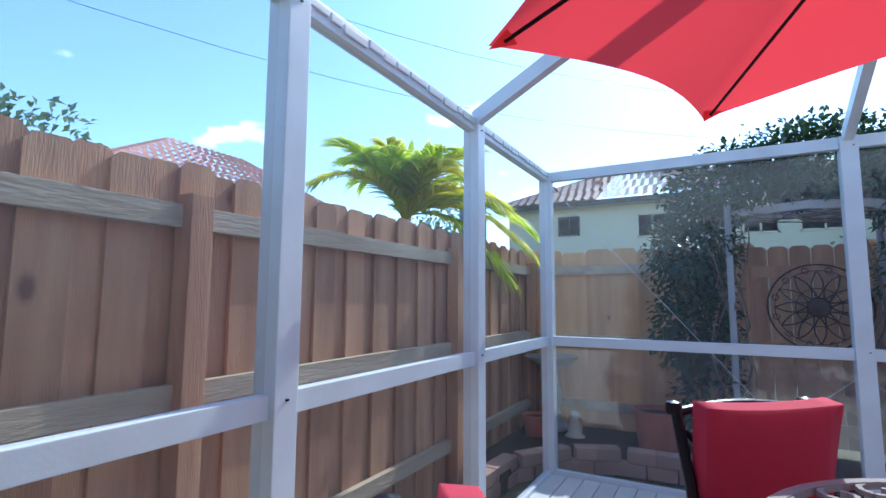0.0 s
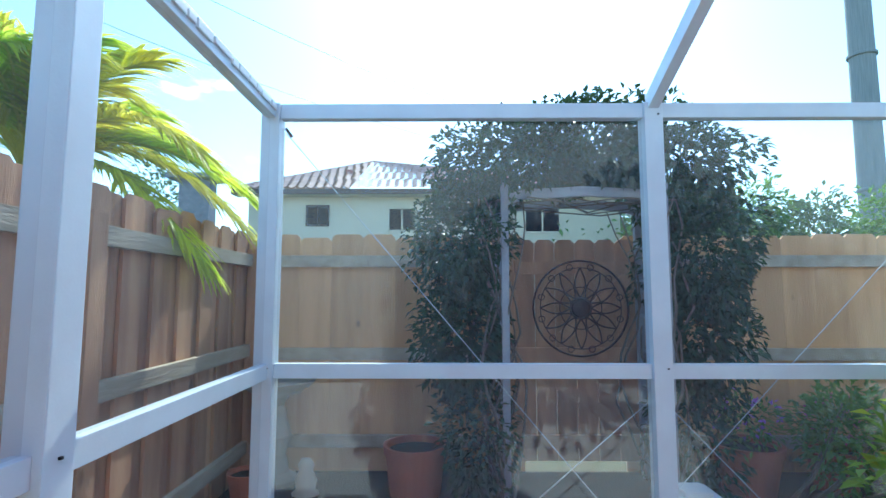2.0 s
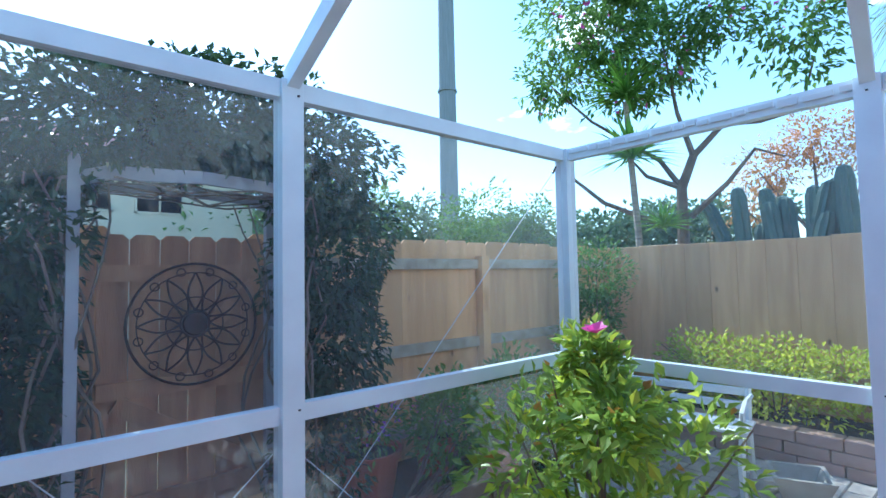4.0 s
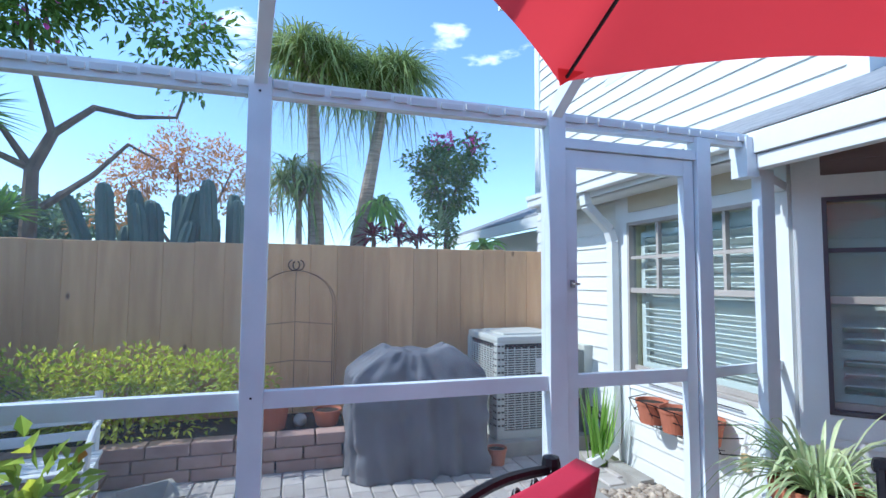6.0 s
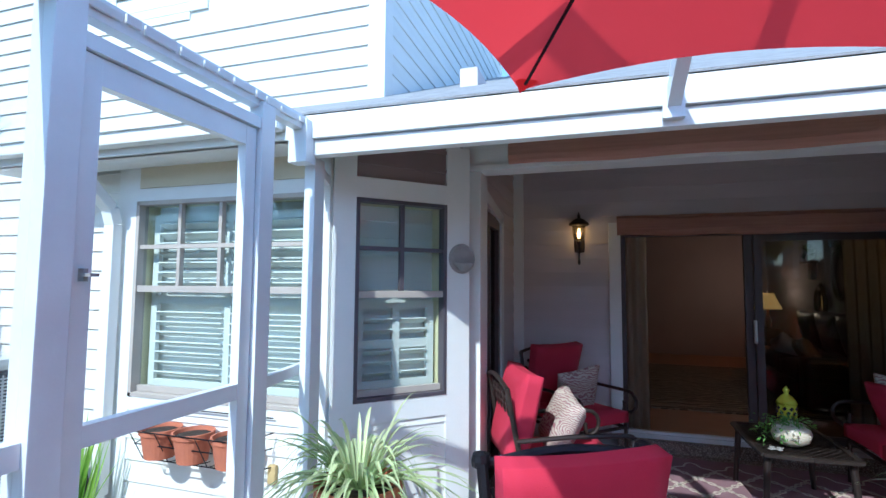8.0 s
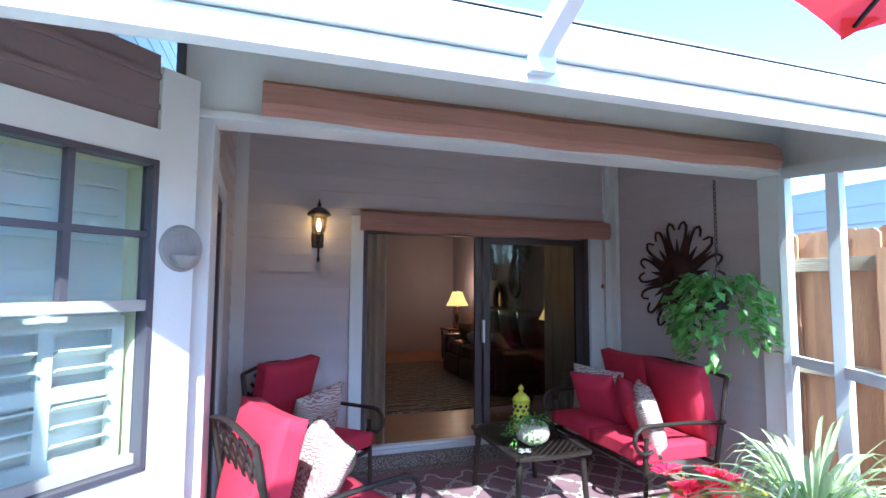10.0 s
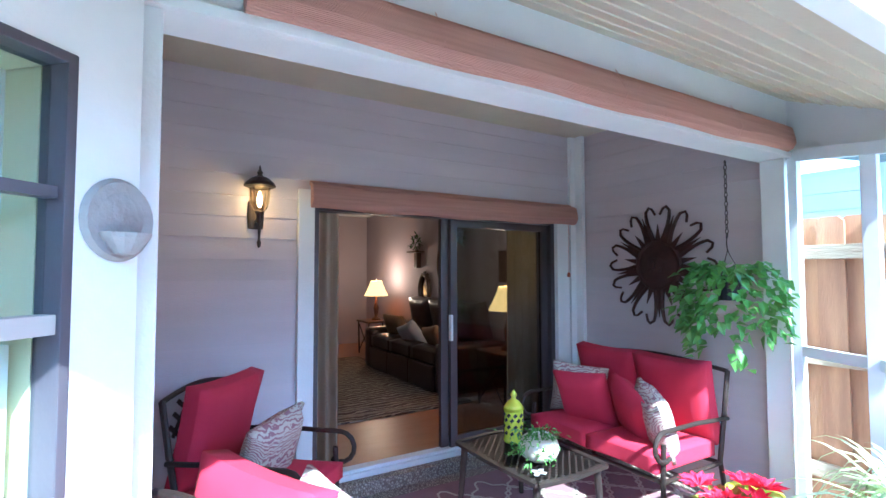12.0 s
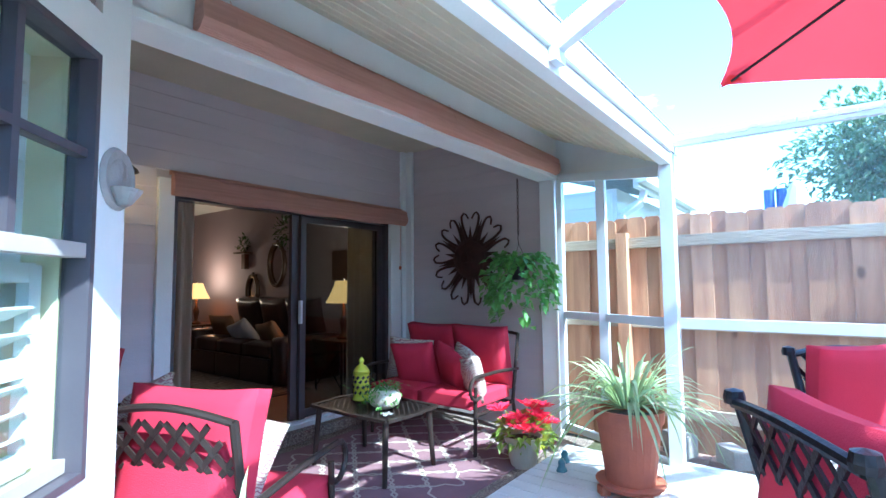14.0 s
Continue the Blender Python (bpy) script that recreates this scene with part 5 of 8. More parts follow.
# plaque with a small shelf on the column
pq = thing("wall_plaque", (2.965, -4.765, 1.50), "round grey stone plaque with a small scalloped dish", "wall decoration", rz=45)
bm = bmesh.new()
lathe(bm, [(0.001, 0), (0.088, 0), (0.094, 0.01), (0.085, 0.022), (0.06, 0.018), (0.001, 0.026)], 24)
bmesh.ops.transform(bm, matrix=pose(0, 0, 0, -90), verts=bm.verts)
part("disc", bm, GREY, pq)
bm = bmesh.new()
lathe(bm, [(0.001, -0.05), (0.025, -0.045), (0.055, -0.01), (0.06, 0.0), (0.05, 0.0), (0.001, -0.02)], 14, (0, 0.03, -0.03), 1, 0.8)
part("dish", bm, GREY, pq)

# rug on the porch floor, with its trellis of raised lines
rug = thing("outdoor_rug", (1.0, -5.74, G + 0.006), "purple-brown outdoor rug with a cream trellis pattern", "rug")
RUGM = mat("rug_weave", (0.28, 0.16, 0.18), 0.95, second=(0.21, 0.12, 0.14), scale=6, amount=0.6, bump=0.4, fine=200)
RUGL = mat("rug_line", (0.58, 0.50, 0.42), 0.95, scale=6, amount=0.4, bump=0.4, fine=200)
solid("rug_field", RUGM, (-1.30, 1.30, -0.72, 0.86, 0.0, 0.010), parent=rug)
bm = bmesh.new()
sx, sy = 0.30, 0.34
for i in range(-5, 5):
    for j in range(-3, 4):
        cx, cy = i * sx + (sx / 2 if j % 2 else 0), j * sy / 2 + 0.06
        pts = []
        for k in range(25):
            a = 2 * math.pi * k / 24
            r = 0.105 + 0.028 * math.cos(4 * a)
            pts.append((cx + r * math.cos(a) * 1.15, cy + r * math.sin(a) * 1.3, 0.0112))
        for p, q in zip(pts, pts[1:]):
            if max(abs(p[0]), abs(q[0])) < 1.28 and -0.7 < p[1] < 0.84 and -0.7 < q[1] < 0.84:
                bar(bm, p, q, 0.014, 0.002)
part("rug_pattern", bm, RUGL, rug, "cream trellis lines")

# lantern, planter and coaster on the coffee table
TZ = G + 0.441
yl = thing("candle_lantern", (0.89, -5.90, TZ), "lime yellow pierced ceramic lantern on the coffee table", "lantern")
bm = bmesh.new()
lathe(bm, [(0.062, 0), (0.066, 0.01), (0.06, 0.03), (0.06, 0.19), (0.066, 0.20), (0.001, 0.2)], 18)
part("body", bm, YELLOW, yl, smooth=False)
bm = bmesh.new()
lathe(bm, [(0.066, 0.202), (0.055, 0.225), (0.035, 0.25), (0.016, 0.262), (0.014, 0.275), (0.024, 0.29), (0.012, 0.305), (0.003, 0.318)], 18)
part("lid", bm, YELLOW, yl, smooth=True)
bm = bmesh.new()
for z in (0.06, 0.10, 0.14, 0.17):
    for k in range(9):
        a = 2 * math.pi * (k + (0.5 if z in (0.10, 0.17) else 0)) / 9
        box(bm, (0, 0, 0), (0.018, 0.004, 0.024), m=pose(0.060 * math.cos(a), 0.060 * math.sin(a), z, 0, 45, math.degrees(a) + 90))
part("piercing", bm, DARK, yl)


def pot(name, loc, r, h, material, label, rim=True, category="flower pot", soil=True, taper=0.72, saucer=False, sx=1.0):
    ob = thing(name, loc, label, category)
    bm = bmesh.new()
    t = r * 0.09
    prof = [(0.001, 0), (r * taper, 0), (r * 0.93, h * 0.82)]
    if rim:
        prof += [(r * 1.0, h * 0.83), (r * 1.02, h), (r * 0.92, h)]
    else:
        prof += [(r, h), (r * 0.92, h)]
    prof += [(r * 0.88, h * 0.85), (0.001, h * 0.84)]
    lathe(bm, prof, 24, (0, 0, 0), sx)
    part("pot_body", bm, material, ob, smooth=False)
    if soil:
        bm = bmesh.new()
        lathe(bm, [(0.001, h * 0.80), (r * 0.87, h * 0.80), (r * 0.87, h * 0.87), (r * 0.4, h * 0.9), (0.001, h * 0.88)], 16, (0, 0, 0), sx)
        part("soil", bm, SOIL, ob)
    if saucer:
        bm = bmesh.new()
        lathe(bm, [(0.001, -0.03), (r * 0.9, -0.03), (r * 1.02, 0.0), (r * 0.98, 0.004), (0.001, -0.01)], 24)
        for k in range(4):
            a = math.pi / 4 + k * math.pi / 2
            box(bm, (r * 0.85 * math.cos(a), r * 0.85 * math.sin(a), -0.045), (0.06, 0.06, 0.05), a, bevel=0.01)
        part("saucer", bm, material, ob, "footed terracotta saucer")
    return ob


rs = np.random.RandomState(4)
wp_ = thing("table_planter", (0.97, -5.58, TZ), "round cream pot with a trailing succulent on the table", "plant pot")
bm = bmesh.new()
lathe(bm, [(0.05, 0), (0.10, 0.03), (0.115, 0.075), (0.10, 0.12), (0.082, 0.135), (0.076, 0.13), (0.095, 0.08), (0.001, 0.07)], 24)
part("pot_body", bm, CREAM, wp_, smooth=True)
P = np.column_stack([rs.normal(0, 0.05, 260), rs.normal(0, 0.05, 260), 0.12 + rs.rand(260) * 0.06])
D = np.column_stack([P[:, 0] * 10, P[:, 1] * 10, rs.normal(0.1, 0.5, 260)])
P[130:] += np.column_stack([rs.normal(0.11, 0.03, 130), rs.normal(0.03, 0.05, 130), -rs.rand(130) * 0.10])
leaves("succulent", P, D, 0.035, 0.014, L_POTHOS, wp_, "small green succulent", droop=0.2)
cs = thing("phone", (1.10, -5.44, TZ + 0.004), "small metal trinket lying on the coffee table", "trinket", rz=30)
solid("frame", GREY, (-0.05, 0.05, -0.012, 0.012, 0.0, 0.008), (-0.012, 0.012, -0.04, 0.04, 0.0, 0.008), parent=cs, bevel=0.003)


def strap_plant(ob, z, n, L, seed, lean=(0, 0), w=0.019, spread=1.0):
    r = np.random.RandomState(seed)
    a = r.rand(n) * 2 * math.pi
    el = r.rand(n) ** 0.7
    D = np.column_stack([np.cos(a) * (0.35 + spread * (1 - el)), np.sin(a) * (0.35 + spread * (1 - el)), 0.35 + el * 0.9])
    B = np.column_stack([np.cos(a) * 0.05, np.sin(a) * 0.05, np.full(n, z)])
    blades("leaves", B, D, 1.12 * L * (0.6 + 0.5 * r.rand(n)), w, L_SPIDER, ob, "arching striped strap leaves", droop=0.35 + 0.55 * r.rand(n), seg=6)


p = pot("potted_spider_plant", (0.60, -4.02, 0.07), 0.188, 0.40, TERRA, "striped spider plant in a large terracotta pot on the deck", saucer=True, category="potted plant")
strap_plant(p, 0.40, 150, 0.72, 3)
p = pot("potted_spider_plant", (3.16, -3.80, 0.06), 0.19, 0.42, TERRA, "striped spider plant in a terracotta pot by the window", category="potted plant")
strap_plant(p, 0.40, 150, 0.64, 5)
p = pot("poinsettia", (0.30, -4.86, G), 0.14, 0.22, CREAM, "red poinsettia in a cream ceramic pot", rim=False, category="potted plant", taper=0.6)
r_ = np.random.RandomState(8)
for k in range(11):
    a, rr = r_.rand() * 6.28, 0.05 + 0.12 * r_.rand()
    c = np.array((math.cos(a) * rr, math.sin(a) * rr, 0.27 + r_.rand() * 0.14))
    n = 12
    aa = np.linspace(0, 2 * math.pi, n, endpoint=False) + r_.rand()
    D = np.column_stack([np.cos(aa), np.sin(aa), 0.25 + 0.3 * r_.rand(n)]) + np.array((math.cos(a), math.sin(a), 0.2)) * 0.4
    leaves("bract", np.tile(c, (n, 1)), D, 0.115, 0.055, L_RED, p, "red bracts", droop=0.1)
P, D = clump(150, (0, 0, 0.24), (0.17, 0.17, 0.10), 0.5, 11)
leaves("leaves", P, D, 0.09, 0.045, L_SHRUB, p, "green leaves", droop=0.2)

# hanging pothos
hx, hy = -0.13, -5.10
hp = thing("hanging_pothos", (hx, hy, 1.30), "trailing green pothos in a black pot on a chain", "hanging plant")
bm = bmesh.new()
lathe(bm, [(0.001, -0.09), (0.06, -0.09), (0.075, 0.03), (0.085, 0.04), (0.001, 0.03)], 16)
part("pot_body", bm, BLACK, hp)
bm = bmesh.new()
for k in range(17):
    z = 0.30 + k * 0.028
    m4 = pose(0, 0, z, 90, 0, 90 * (k % 2)) @ Matrix.Diagonal((0.55, 1, 1, 1))
    pts = [m4 @ V(0.016 * math.cos(t), 0.016 * math.sin(t), 0) for t in np.linspace(0, 2 * math.pi, 9)]
    tube(bm, pts, 0.003, 5)
part("chain", bm, IRON, hp)
bm = bmesh.new()
tube(bm, [(0, 0, 0.30), (0.008, 0, 0.26), (0, 0, 0.22), (-0.01, 0, 0.20)], 0.004, 6)
for k in range(3):
    a = k * 2.09
    tube(bm, [(0, 0, 0.21), (0.08 * math.cos(a), 0.08 * math.sin(a), 0.04)], 0.0025, 5)
part("hanger", bm, IRON, hp)
r_ = np.random.RandomState(21)
PP, DD = [], []
for k in range(38):
    a = r_.rand() * 6.28
    L = 0.12 + 0.38 * r_.rand()
    x0 = np.array((0.07 * math.cos(a), 0.07 * math.sin(a), 0.05))
    out = 0.10 + 0.13 * r_.rand()
    for t in np.linspace(0, 1, int(6 + L * 26)):
        q = x0 + np.array((math.cos(a), math.sin(a), 0)) * out * min(1, t * 2.2) + np.array((0, 0, 0.07 * math.sin(min(1, t * 2) * math.pi) - L * max(0, t - 0.25) / 0.75))
        PP.append(q + r_.normal(0, 0.012, 3))
        DD.append(np.array((math.cos(a), math.sin(a), -0.35)) + r_.normal(0, 0.6, 3))
leaves("vine_leaves", PP, DD, 0.075, 0.055, L_POTHOS, hp, "heart-shaped green leaves", droop=0.25, fold=0.15)

# small things on the deck edge
for k, (x, y) in enumerate(((0.36, -4.52), (0.52, -4.47))):
    fr = thing("frog_figurine", (x, y, -0.03), "small blue-grey ceramic figurine at the deck's edge", "figurine")
    bm = bmesh.new()
    lathe(bm, [(0.001, 0), (0.035, 0.003), (0.04, 0.025), (0.028, 0.05), (0.022, 0.06), (0.026, 0.08), (0.015, 0.10), (0.001, 0.105)], 12, (0, 0, 0), 1.1, 0.9)
    part("body", bm, mat("glaze_blue%d" % k, (0.10, 0.22, 0.26), 0.3, scale=8, amount=0.5), fr, smooth=True)
bag = thing("watering_can", (2.72, -3.86, -0.03), "bright green plastic watering can beside the plant", "watering can")
bm = bmesh.new()
lathe(bm, [(0.001, 0), (0.09, 0), (0.095, 0.13), (0.05, 0.19), (0.001, 0.2)], 16)
part("body", bm, GREENP, bag, smooth=True)
bm = bmesh.new()
tube(bm, [(0.08, 0, 0.05), (0.16, 0, 0.16), (0.20, 0, 0.22)], 0.014, 8)
part("spout", bm, GREENP, bag)
ypot = thing("small_planter", (-0.12, -4.98, G), "yellow glazed pot behind the poinsettia", "flower pot")
bm = bmesh.new()
lathe(bm, [(0.001, 0), (0.10, 0), (0.14, 0.22), (0.15, 0.24), (0.13, 0.24), (0.001, 0.2)], 20)
part("pot_body", bm, YELLOW, ypot)

# ---- living room ----
def room_lamp(loc, h, r):
    ob = thing("table_lamp", loc, "lit table lamp with a cream bell shade", "lamp")
    bm = bmesh.new()
    lathe(bm, [(0.001, 0), (0.08, 0.0), (0.07, 0.03), (0.025, 0.06), (0.04, 0.15), (0.05, 0.22), (0.02, 0.30), (0.014, h - 0.22), (0.001, h - 0.2)], 14)
    part("lamp_base", bm, BROWNW, ob, smooth=True)
    bm = bmesh.new()
    lathe(bm, [(r, h - 0.26), (r * 0.78, h - 0.17), (r * 0.55, h - 0.06), (r * 0.46, h), (r * 0.45, h), (r * 0.54, h - 0.06), (r * 0.77, h - 0.17), (r * 0.985, h - 0.26)], 20)
    part("lamp_shade", bm, SHADE, ob, smooth=True)
    bm = bmesh.new()
    lathe(bm, [(0.001, h), (0.012, h + 0.005), (0.008, h + 0.03), (0.001, h + 0.035)], 8)
    part("finial", bm, IRON, ob)
    lp = bpy.data.objects.new("room_lamp", bpy.data.lights.new("room_lamp", "POINT"))
    scene.collection.objects.link(lp)
    lp.location = (loc[0], loc[1], loc[2] + h + 0.06)
    lp.data.energy, lp.data.color, lp.data.shadow_soft_size = 2.9, (1.0, 0.66, 0.42), 0.06


def side_table(loc):
    ob = thing("side_table", loc, "dark metal side table with crossed legs", "table")
    solid("tabletop", BROWNW, (-0.26, 0.26, -0.26, 0.26, 0.55, 0.58), parent=ob, bevel=0.005)
    for sx in (-1, 1):
        for sy in (-1, 1):
            bm = bmesh.new()
            tube(bm, [(sx * 0.22, sy * 0.22, 0), (sx * 0.23, sy * 0.23, 0.55)], 0.013, 6)
            part("leg", bm, BLACK, ob)
        bm = bmesh.new()
        tube(bm, [(sx * 0.22, -0.22, 0.05), (sx * 0.22, 0, 0.28), (sx * 0.22, 0.22, 0.5)], 0.009, 6)
        tube(bm, [(sx * 0.22, 0.22, 0.05), (sx * 0.22, 0, 0.28), (sx * 0.22, -0.22, 0.5)], 0.009, 6)
        part("cross_brace", bm, BLACK, ob)


FZ = -0.03
side_table((-0.45, -7.62, FZ))
side_table((-0.60, -11.45, FZ))
room_lamp((-0.45, -7.62, FZ + 0.58), 0.68, 0.21)
room_lamp((-0.60, -11.45, FZ + 0.58), 0.68, 0.21)
sofa = thing("reclining_sofa", (-0.45, -9.35, FZ), "dark brown leather reclining sofa against the wall", "sofa", rz=-90)
for sx in (-1, 1):
    bm = bmesh.new()
    box(bm, (sx * 1.05, 0.0, 0.30), (0.24, 0.9, 0.58), bevel=0.07)
    part("armrest", bm, LEATHER, sofa, smooth=True)
for k in range(3):
    x = -0.62 + 0.62 * k
    cushion(sofa, "seat_cushion", (x, 0.08, 0.40), (0.62, 0.72, 0.24), LEATHER, puff=0.4)
    cushion(sofa, "back_cushion", (x, -0.30, 0.78), (0.62, 0.26, 0.52), LEATHER, tilt=-12, puff=0.5)
    bm = bmesh.new()
    box(bm, (x, 0.44, 0.17), (0.61, 0.06, 0.30), bevel=0.02)
    part("footrest_panel", bm, LEATHER, sofa)
pillow((-0.28, -9.95, 0.56), (-25, 0, -80), 0.45, TANP, "brown throw pillow on the leather sofa")
pillow((-0.18, -9.30, 0.54), (-30, 20, -85), 0.38, GREYP, "grey throw pillow on the leather sofa")
pillow((-0.22, -8.72, 0.54), (-30, 10, -95), 0.40, TANP, "tan throw pillow on the leather sofa")
rr = thing("area_rug", (0.75, -9.6, FZ), "dark persian rug on the wooden floor", "rug")
solid("rug_field", ROOMRUG, (-0.95, 1.2, -1.7, 1.7, 0.0, 0.012), parent=rr)
solid("rug_border", mat("rug_border", (0.28, 0.24, 0.18), 0.95, scale=9, amount=0.9, bump=0.3), (-0.95, 1.2, 1.50, 1.56, 0.012, 0.014), (-0.95, 1.2, 1.30, 1.33, 0.012, 0.014), (-0.88, -0.85, -1.6, 1.6, 0.012, 0.014), parent=rr)


def oval_frame(loc, w, h, label):
    ob = thing("framed_mirror", loc, label, "mirror", rz=-90)
    bm = bmesh.new()
    pts = [(w * math.cos(a), 0.02, h * math.sin(a)) for a in np.linspace(0, 2 * math.pi, 29)]
    tube(bm, pts, 0.035, 8)
    for a in np.linspace(0, 2 * math.pi, 13)[:-1]:
        lathe(bm, [(0.001, 0), (0.03, 0.01), (0.02, 0.035), (0.001, 0.04)], 6, (w * 1.1 * math.cos(a), 0.01, h * 1.08 * math.sin(a)))
    part("frame", bm, BROWNW, ob, "carved dark frame")
    bm = bmesh.new()
    lathe(bm, [(0.001, 0), (0.99, 0), (0.99, 0.006), (0.001, 0.006)], 24)
    bmesh.ops.transform(bm, matrix=pose(0, 0.0, 0, -90) @ Matrix.Diagonal((w, h, 1, 1)), verts=bm.verts)
    part("mirror_glass", bm, mat("mirror", (0.55, 0.5, 0.48), 0.12, metal=1.0, scale=3, amount=0.2, bump=0), ob)


oval_frame((-1.0, -10.4, 1.10), 0.15, 0.24, "small oval framed picture above the sofa")
oval_frame((-1.0, -9.75, 1.50), 0.20, 0.32, "oval mirror in a carved dark frame")
sh = thing("wall_shelf", (-1.0, -10.6, 1.70), "small carved corbel shelf with a dark plant", "shelf", rz=-90)
solid("shelf", BROWNW, (-0.16, 0.16, 0, 0.16, 0.0, 0.03), (-0.05, 0.05, 0, 0.08, -0.25, 0.0), parent=sh, bevel=0.01)
P, D = clump(90, (0, 0.08, 0.15), (0.12, 0.08, 0.12), 0.4, 31)
leaves("plant", P, D, 0.07, 0.03, L_DARK, sh)
P, D = clump(160, (0.0, 0.1, 0.0), (0.25, 0.10, 0.2), 0.4, 33)
wr = thing("wall_garland", (-1.0, -9.35, 2.0), "dark leafy garland high on the wall", "wall decoration", rz=-90)
leaves("leaves", P, D, 0.09, 0.04, L_DARK, wr)
pic = thing("picture", (-1.0, -8.1, 1.45), "dark rectangular picture on the room wall", "picture", rz=-90)
solid("frame", BROWNW, (-0.35, 0.35, 0.0, 0.03, -0.2, 0.2), parent=pic, bevel=0.005)


def curtain(x0, x1, y, z0, z1, label):
    ob = thing("curtain", ((x0 + x1) / 2, y, 0), label, "curtain")
    bm = bmesh.new()
    n = 60
    a, b = [], []
    for k in range(n + 1):
        x = -(x1 - x0) / 2 + (x1 - x0) * k / n
        yy = 0.035 * math.sin(k / n * math.pi * 2 * max(2, round((x1 - x0) / 0.09)))
        a.append(bm.verts.new((x, yy, z0)))
        b.append(bm.verts.new((x, yy * 0.6, z1)))
    for i in range(n):
        bm.faces.new((a[i], a[i + 1], b[i + 1], b[i]))
    bmesh.ops.solidify(bm, geom=bm.faces[:], thickness=0.004)
    part("curtain_cloth", bm, CURTAIN, ob, smooth=True)


curtain(1.70, 1.93, -6.87, 0.0, 1.86, "tan drape drawn to the door's edge")
curtain(-0.24, 0.10, -6.94, 0.0, 1.86, "tan drape behind the closed glass panel")


# ---- yard: beds, paving, pots ----
def grill():
    ob = thing("covered_grill", (5.42, -2.52, G), "barbecue under a dark grey fitted cover", "barbecue", rz=90)
    bm = bmesh.new()
    bmesh.ops.create_cube(bm, size=1.0)
    bmesh.ops.subdivide_edges(bm, edges=list(bm.edges), cuts=31, use_grid_fill=True)
    for v in bm.verts:
        x, y, z = v.co
        u = z + 0.5
        X, Y, Z = x * 1.04, y * 0.52, u * 0.96
        if u > 0.80:
            k = (u - 0.80) / 0.20
            X *= 1 - 0.52 * k
            Y *= 1 - 0.40 * k
        f = (1 - u) ** 0.6
        a = math.atan2(y, x)
        fold = 0.020 * f * math.sin(a * 14 + 2 * math.sin(a * 3) + 1.5 * z) + 0.012 * (1 - 0.5 * u) * math.sin(a * 27 + 5 * z + 2 * math.sin(a * 5)) + 0.02 * noise.noise(Vector((x * 6, y * 6, z * 9)))
        side = min(1, 2.4 * max(abs(x), abs(y)) - 0.2)
        X += (2 * x) * fold * 1.3 * side
        Y += (2 * y) * fold * 1.3 * side
        Z += 0.03 * noise.noise(Vector((x * 4, y * 4, z * 3))) * (1 if u > 0.3 else 0.3) - (0.04 * (1 - (2 * x) ** 2) if u > 0.98 else 0)
        v.co = (X, Y, max(0.0, Z))
    part("cover", bm, COVER, ob, smooth=True)


grill()


def ac_unit():
    ob = thing("air_conditioner", (5.85, -3.62, G + 0.13), "grey outdoor air conditioning unit on a concrete pad", "air conditioner", rz=0)
    s, h = 0.74, 0.84
    c = s / 2
    bm = bmesh.new()
    box(bm, (0, 0, h / 2), (s - 0.04, s - 0.04, h - 0.04))
    part("core", bm, DARK, ob)
    bm = bmesh.new()
    box(bm, (0, 0, h), (s, s, 0.07), bevel=0.03)
    box(bm, (0, 0, h + 0.035), (s * 0.7, s * 0.7, 0.03), bevel=0.012)
    part("top_cover", bm, ACGREY, ob)
    bm = bmesh.new()
    box(bm, (0, 0, 0.035), (s, s, 0.07), bevel=0.01)
    part("base_pan", bm, ACGREY, ob)
    for sx in (-1, 1):
        for sy in (-1, 1):
            bm = bmesh.new()
            box(bm, (sx * (c - 0.035), sy * (c - 0.035), h / 2), (0.08, 0.08, h - 0.04), bevel=0.02)
            part("corner_post", bm, ACGREY, ob)
    bm = bmesh.new()
    nb = 34
    for k in range(nb):
        z = 0.09 + (h - 0.15) * k / nb
        for sgn in (-1, 1):
            box(bm, (0, sgn * c, z), (s - 0.15, 0.006, 0.009))
            box(bm, (sgn * c, 0, z), (0.006, s - 0.15, 0.009))
    for k in range(9):
        x = -c + 0.10 + (s - 0.2) * k / 8
        for sgn in (-1, 1):
            box(bm, (x, sgn * (c + 0.002), h / 2), (0.008, 0.006, h - 0.12))
            box(bm, (sgn * (c + 0.002), x, h / 2), (0.006, 0.008, h - 0.12))
    part("louvre_guard", bm, ACGREY, ob, "fine grey louvred guards")
    for k in range(13):
        for xx in (-0.018, 0.018):
            piece("vent_slot", (0.022, 0.004, 0.016), DARK, (-c + 0.035 + xx, c + 0.004, 0.12 + k * 0.056), ob)
            piece("vent_slot_side", (0.004, 0.022, 0.016), DARK, (-c - 0.006, c - 0.035 + xx, 0.12 + k * 0.056), ob)
    solid("label", CORDWHITE, (-c - 0.006, -c - 0.003, -0.06, 0.0, 0.56, 0.68), parent=ob)


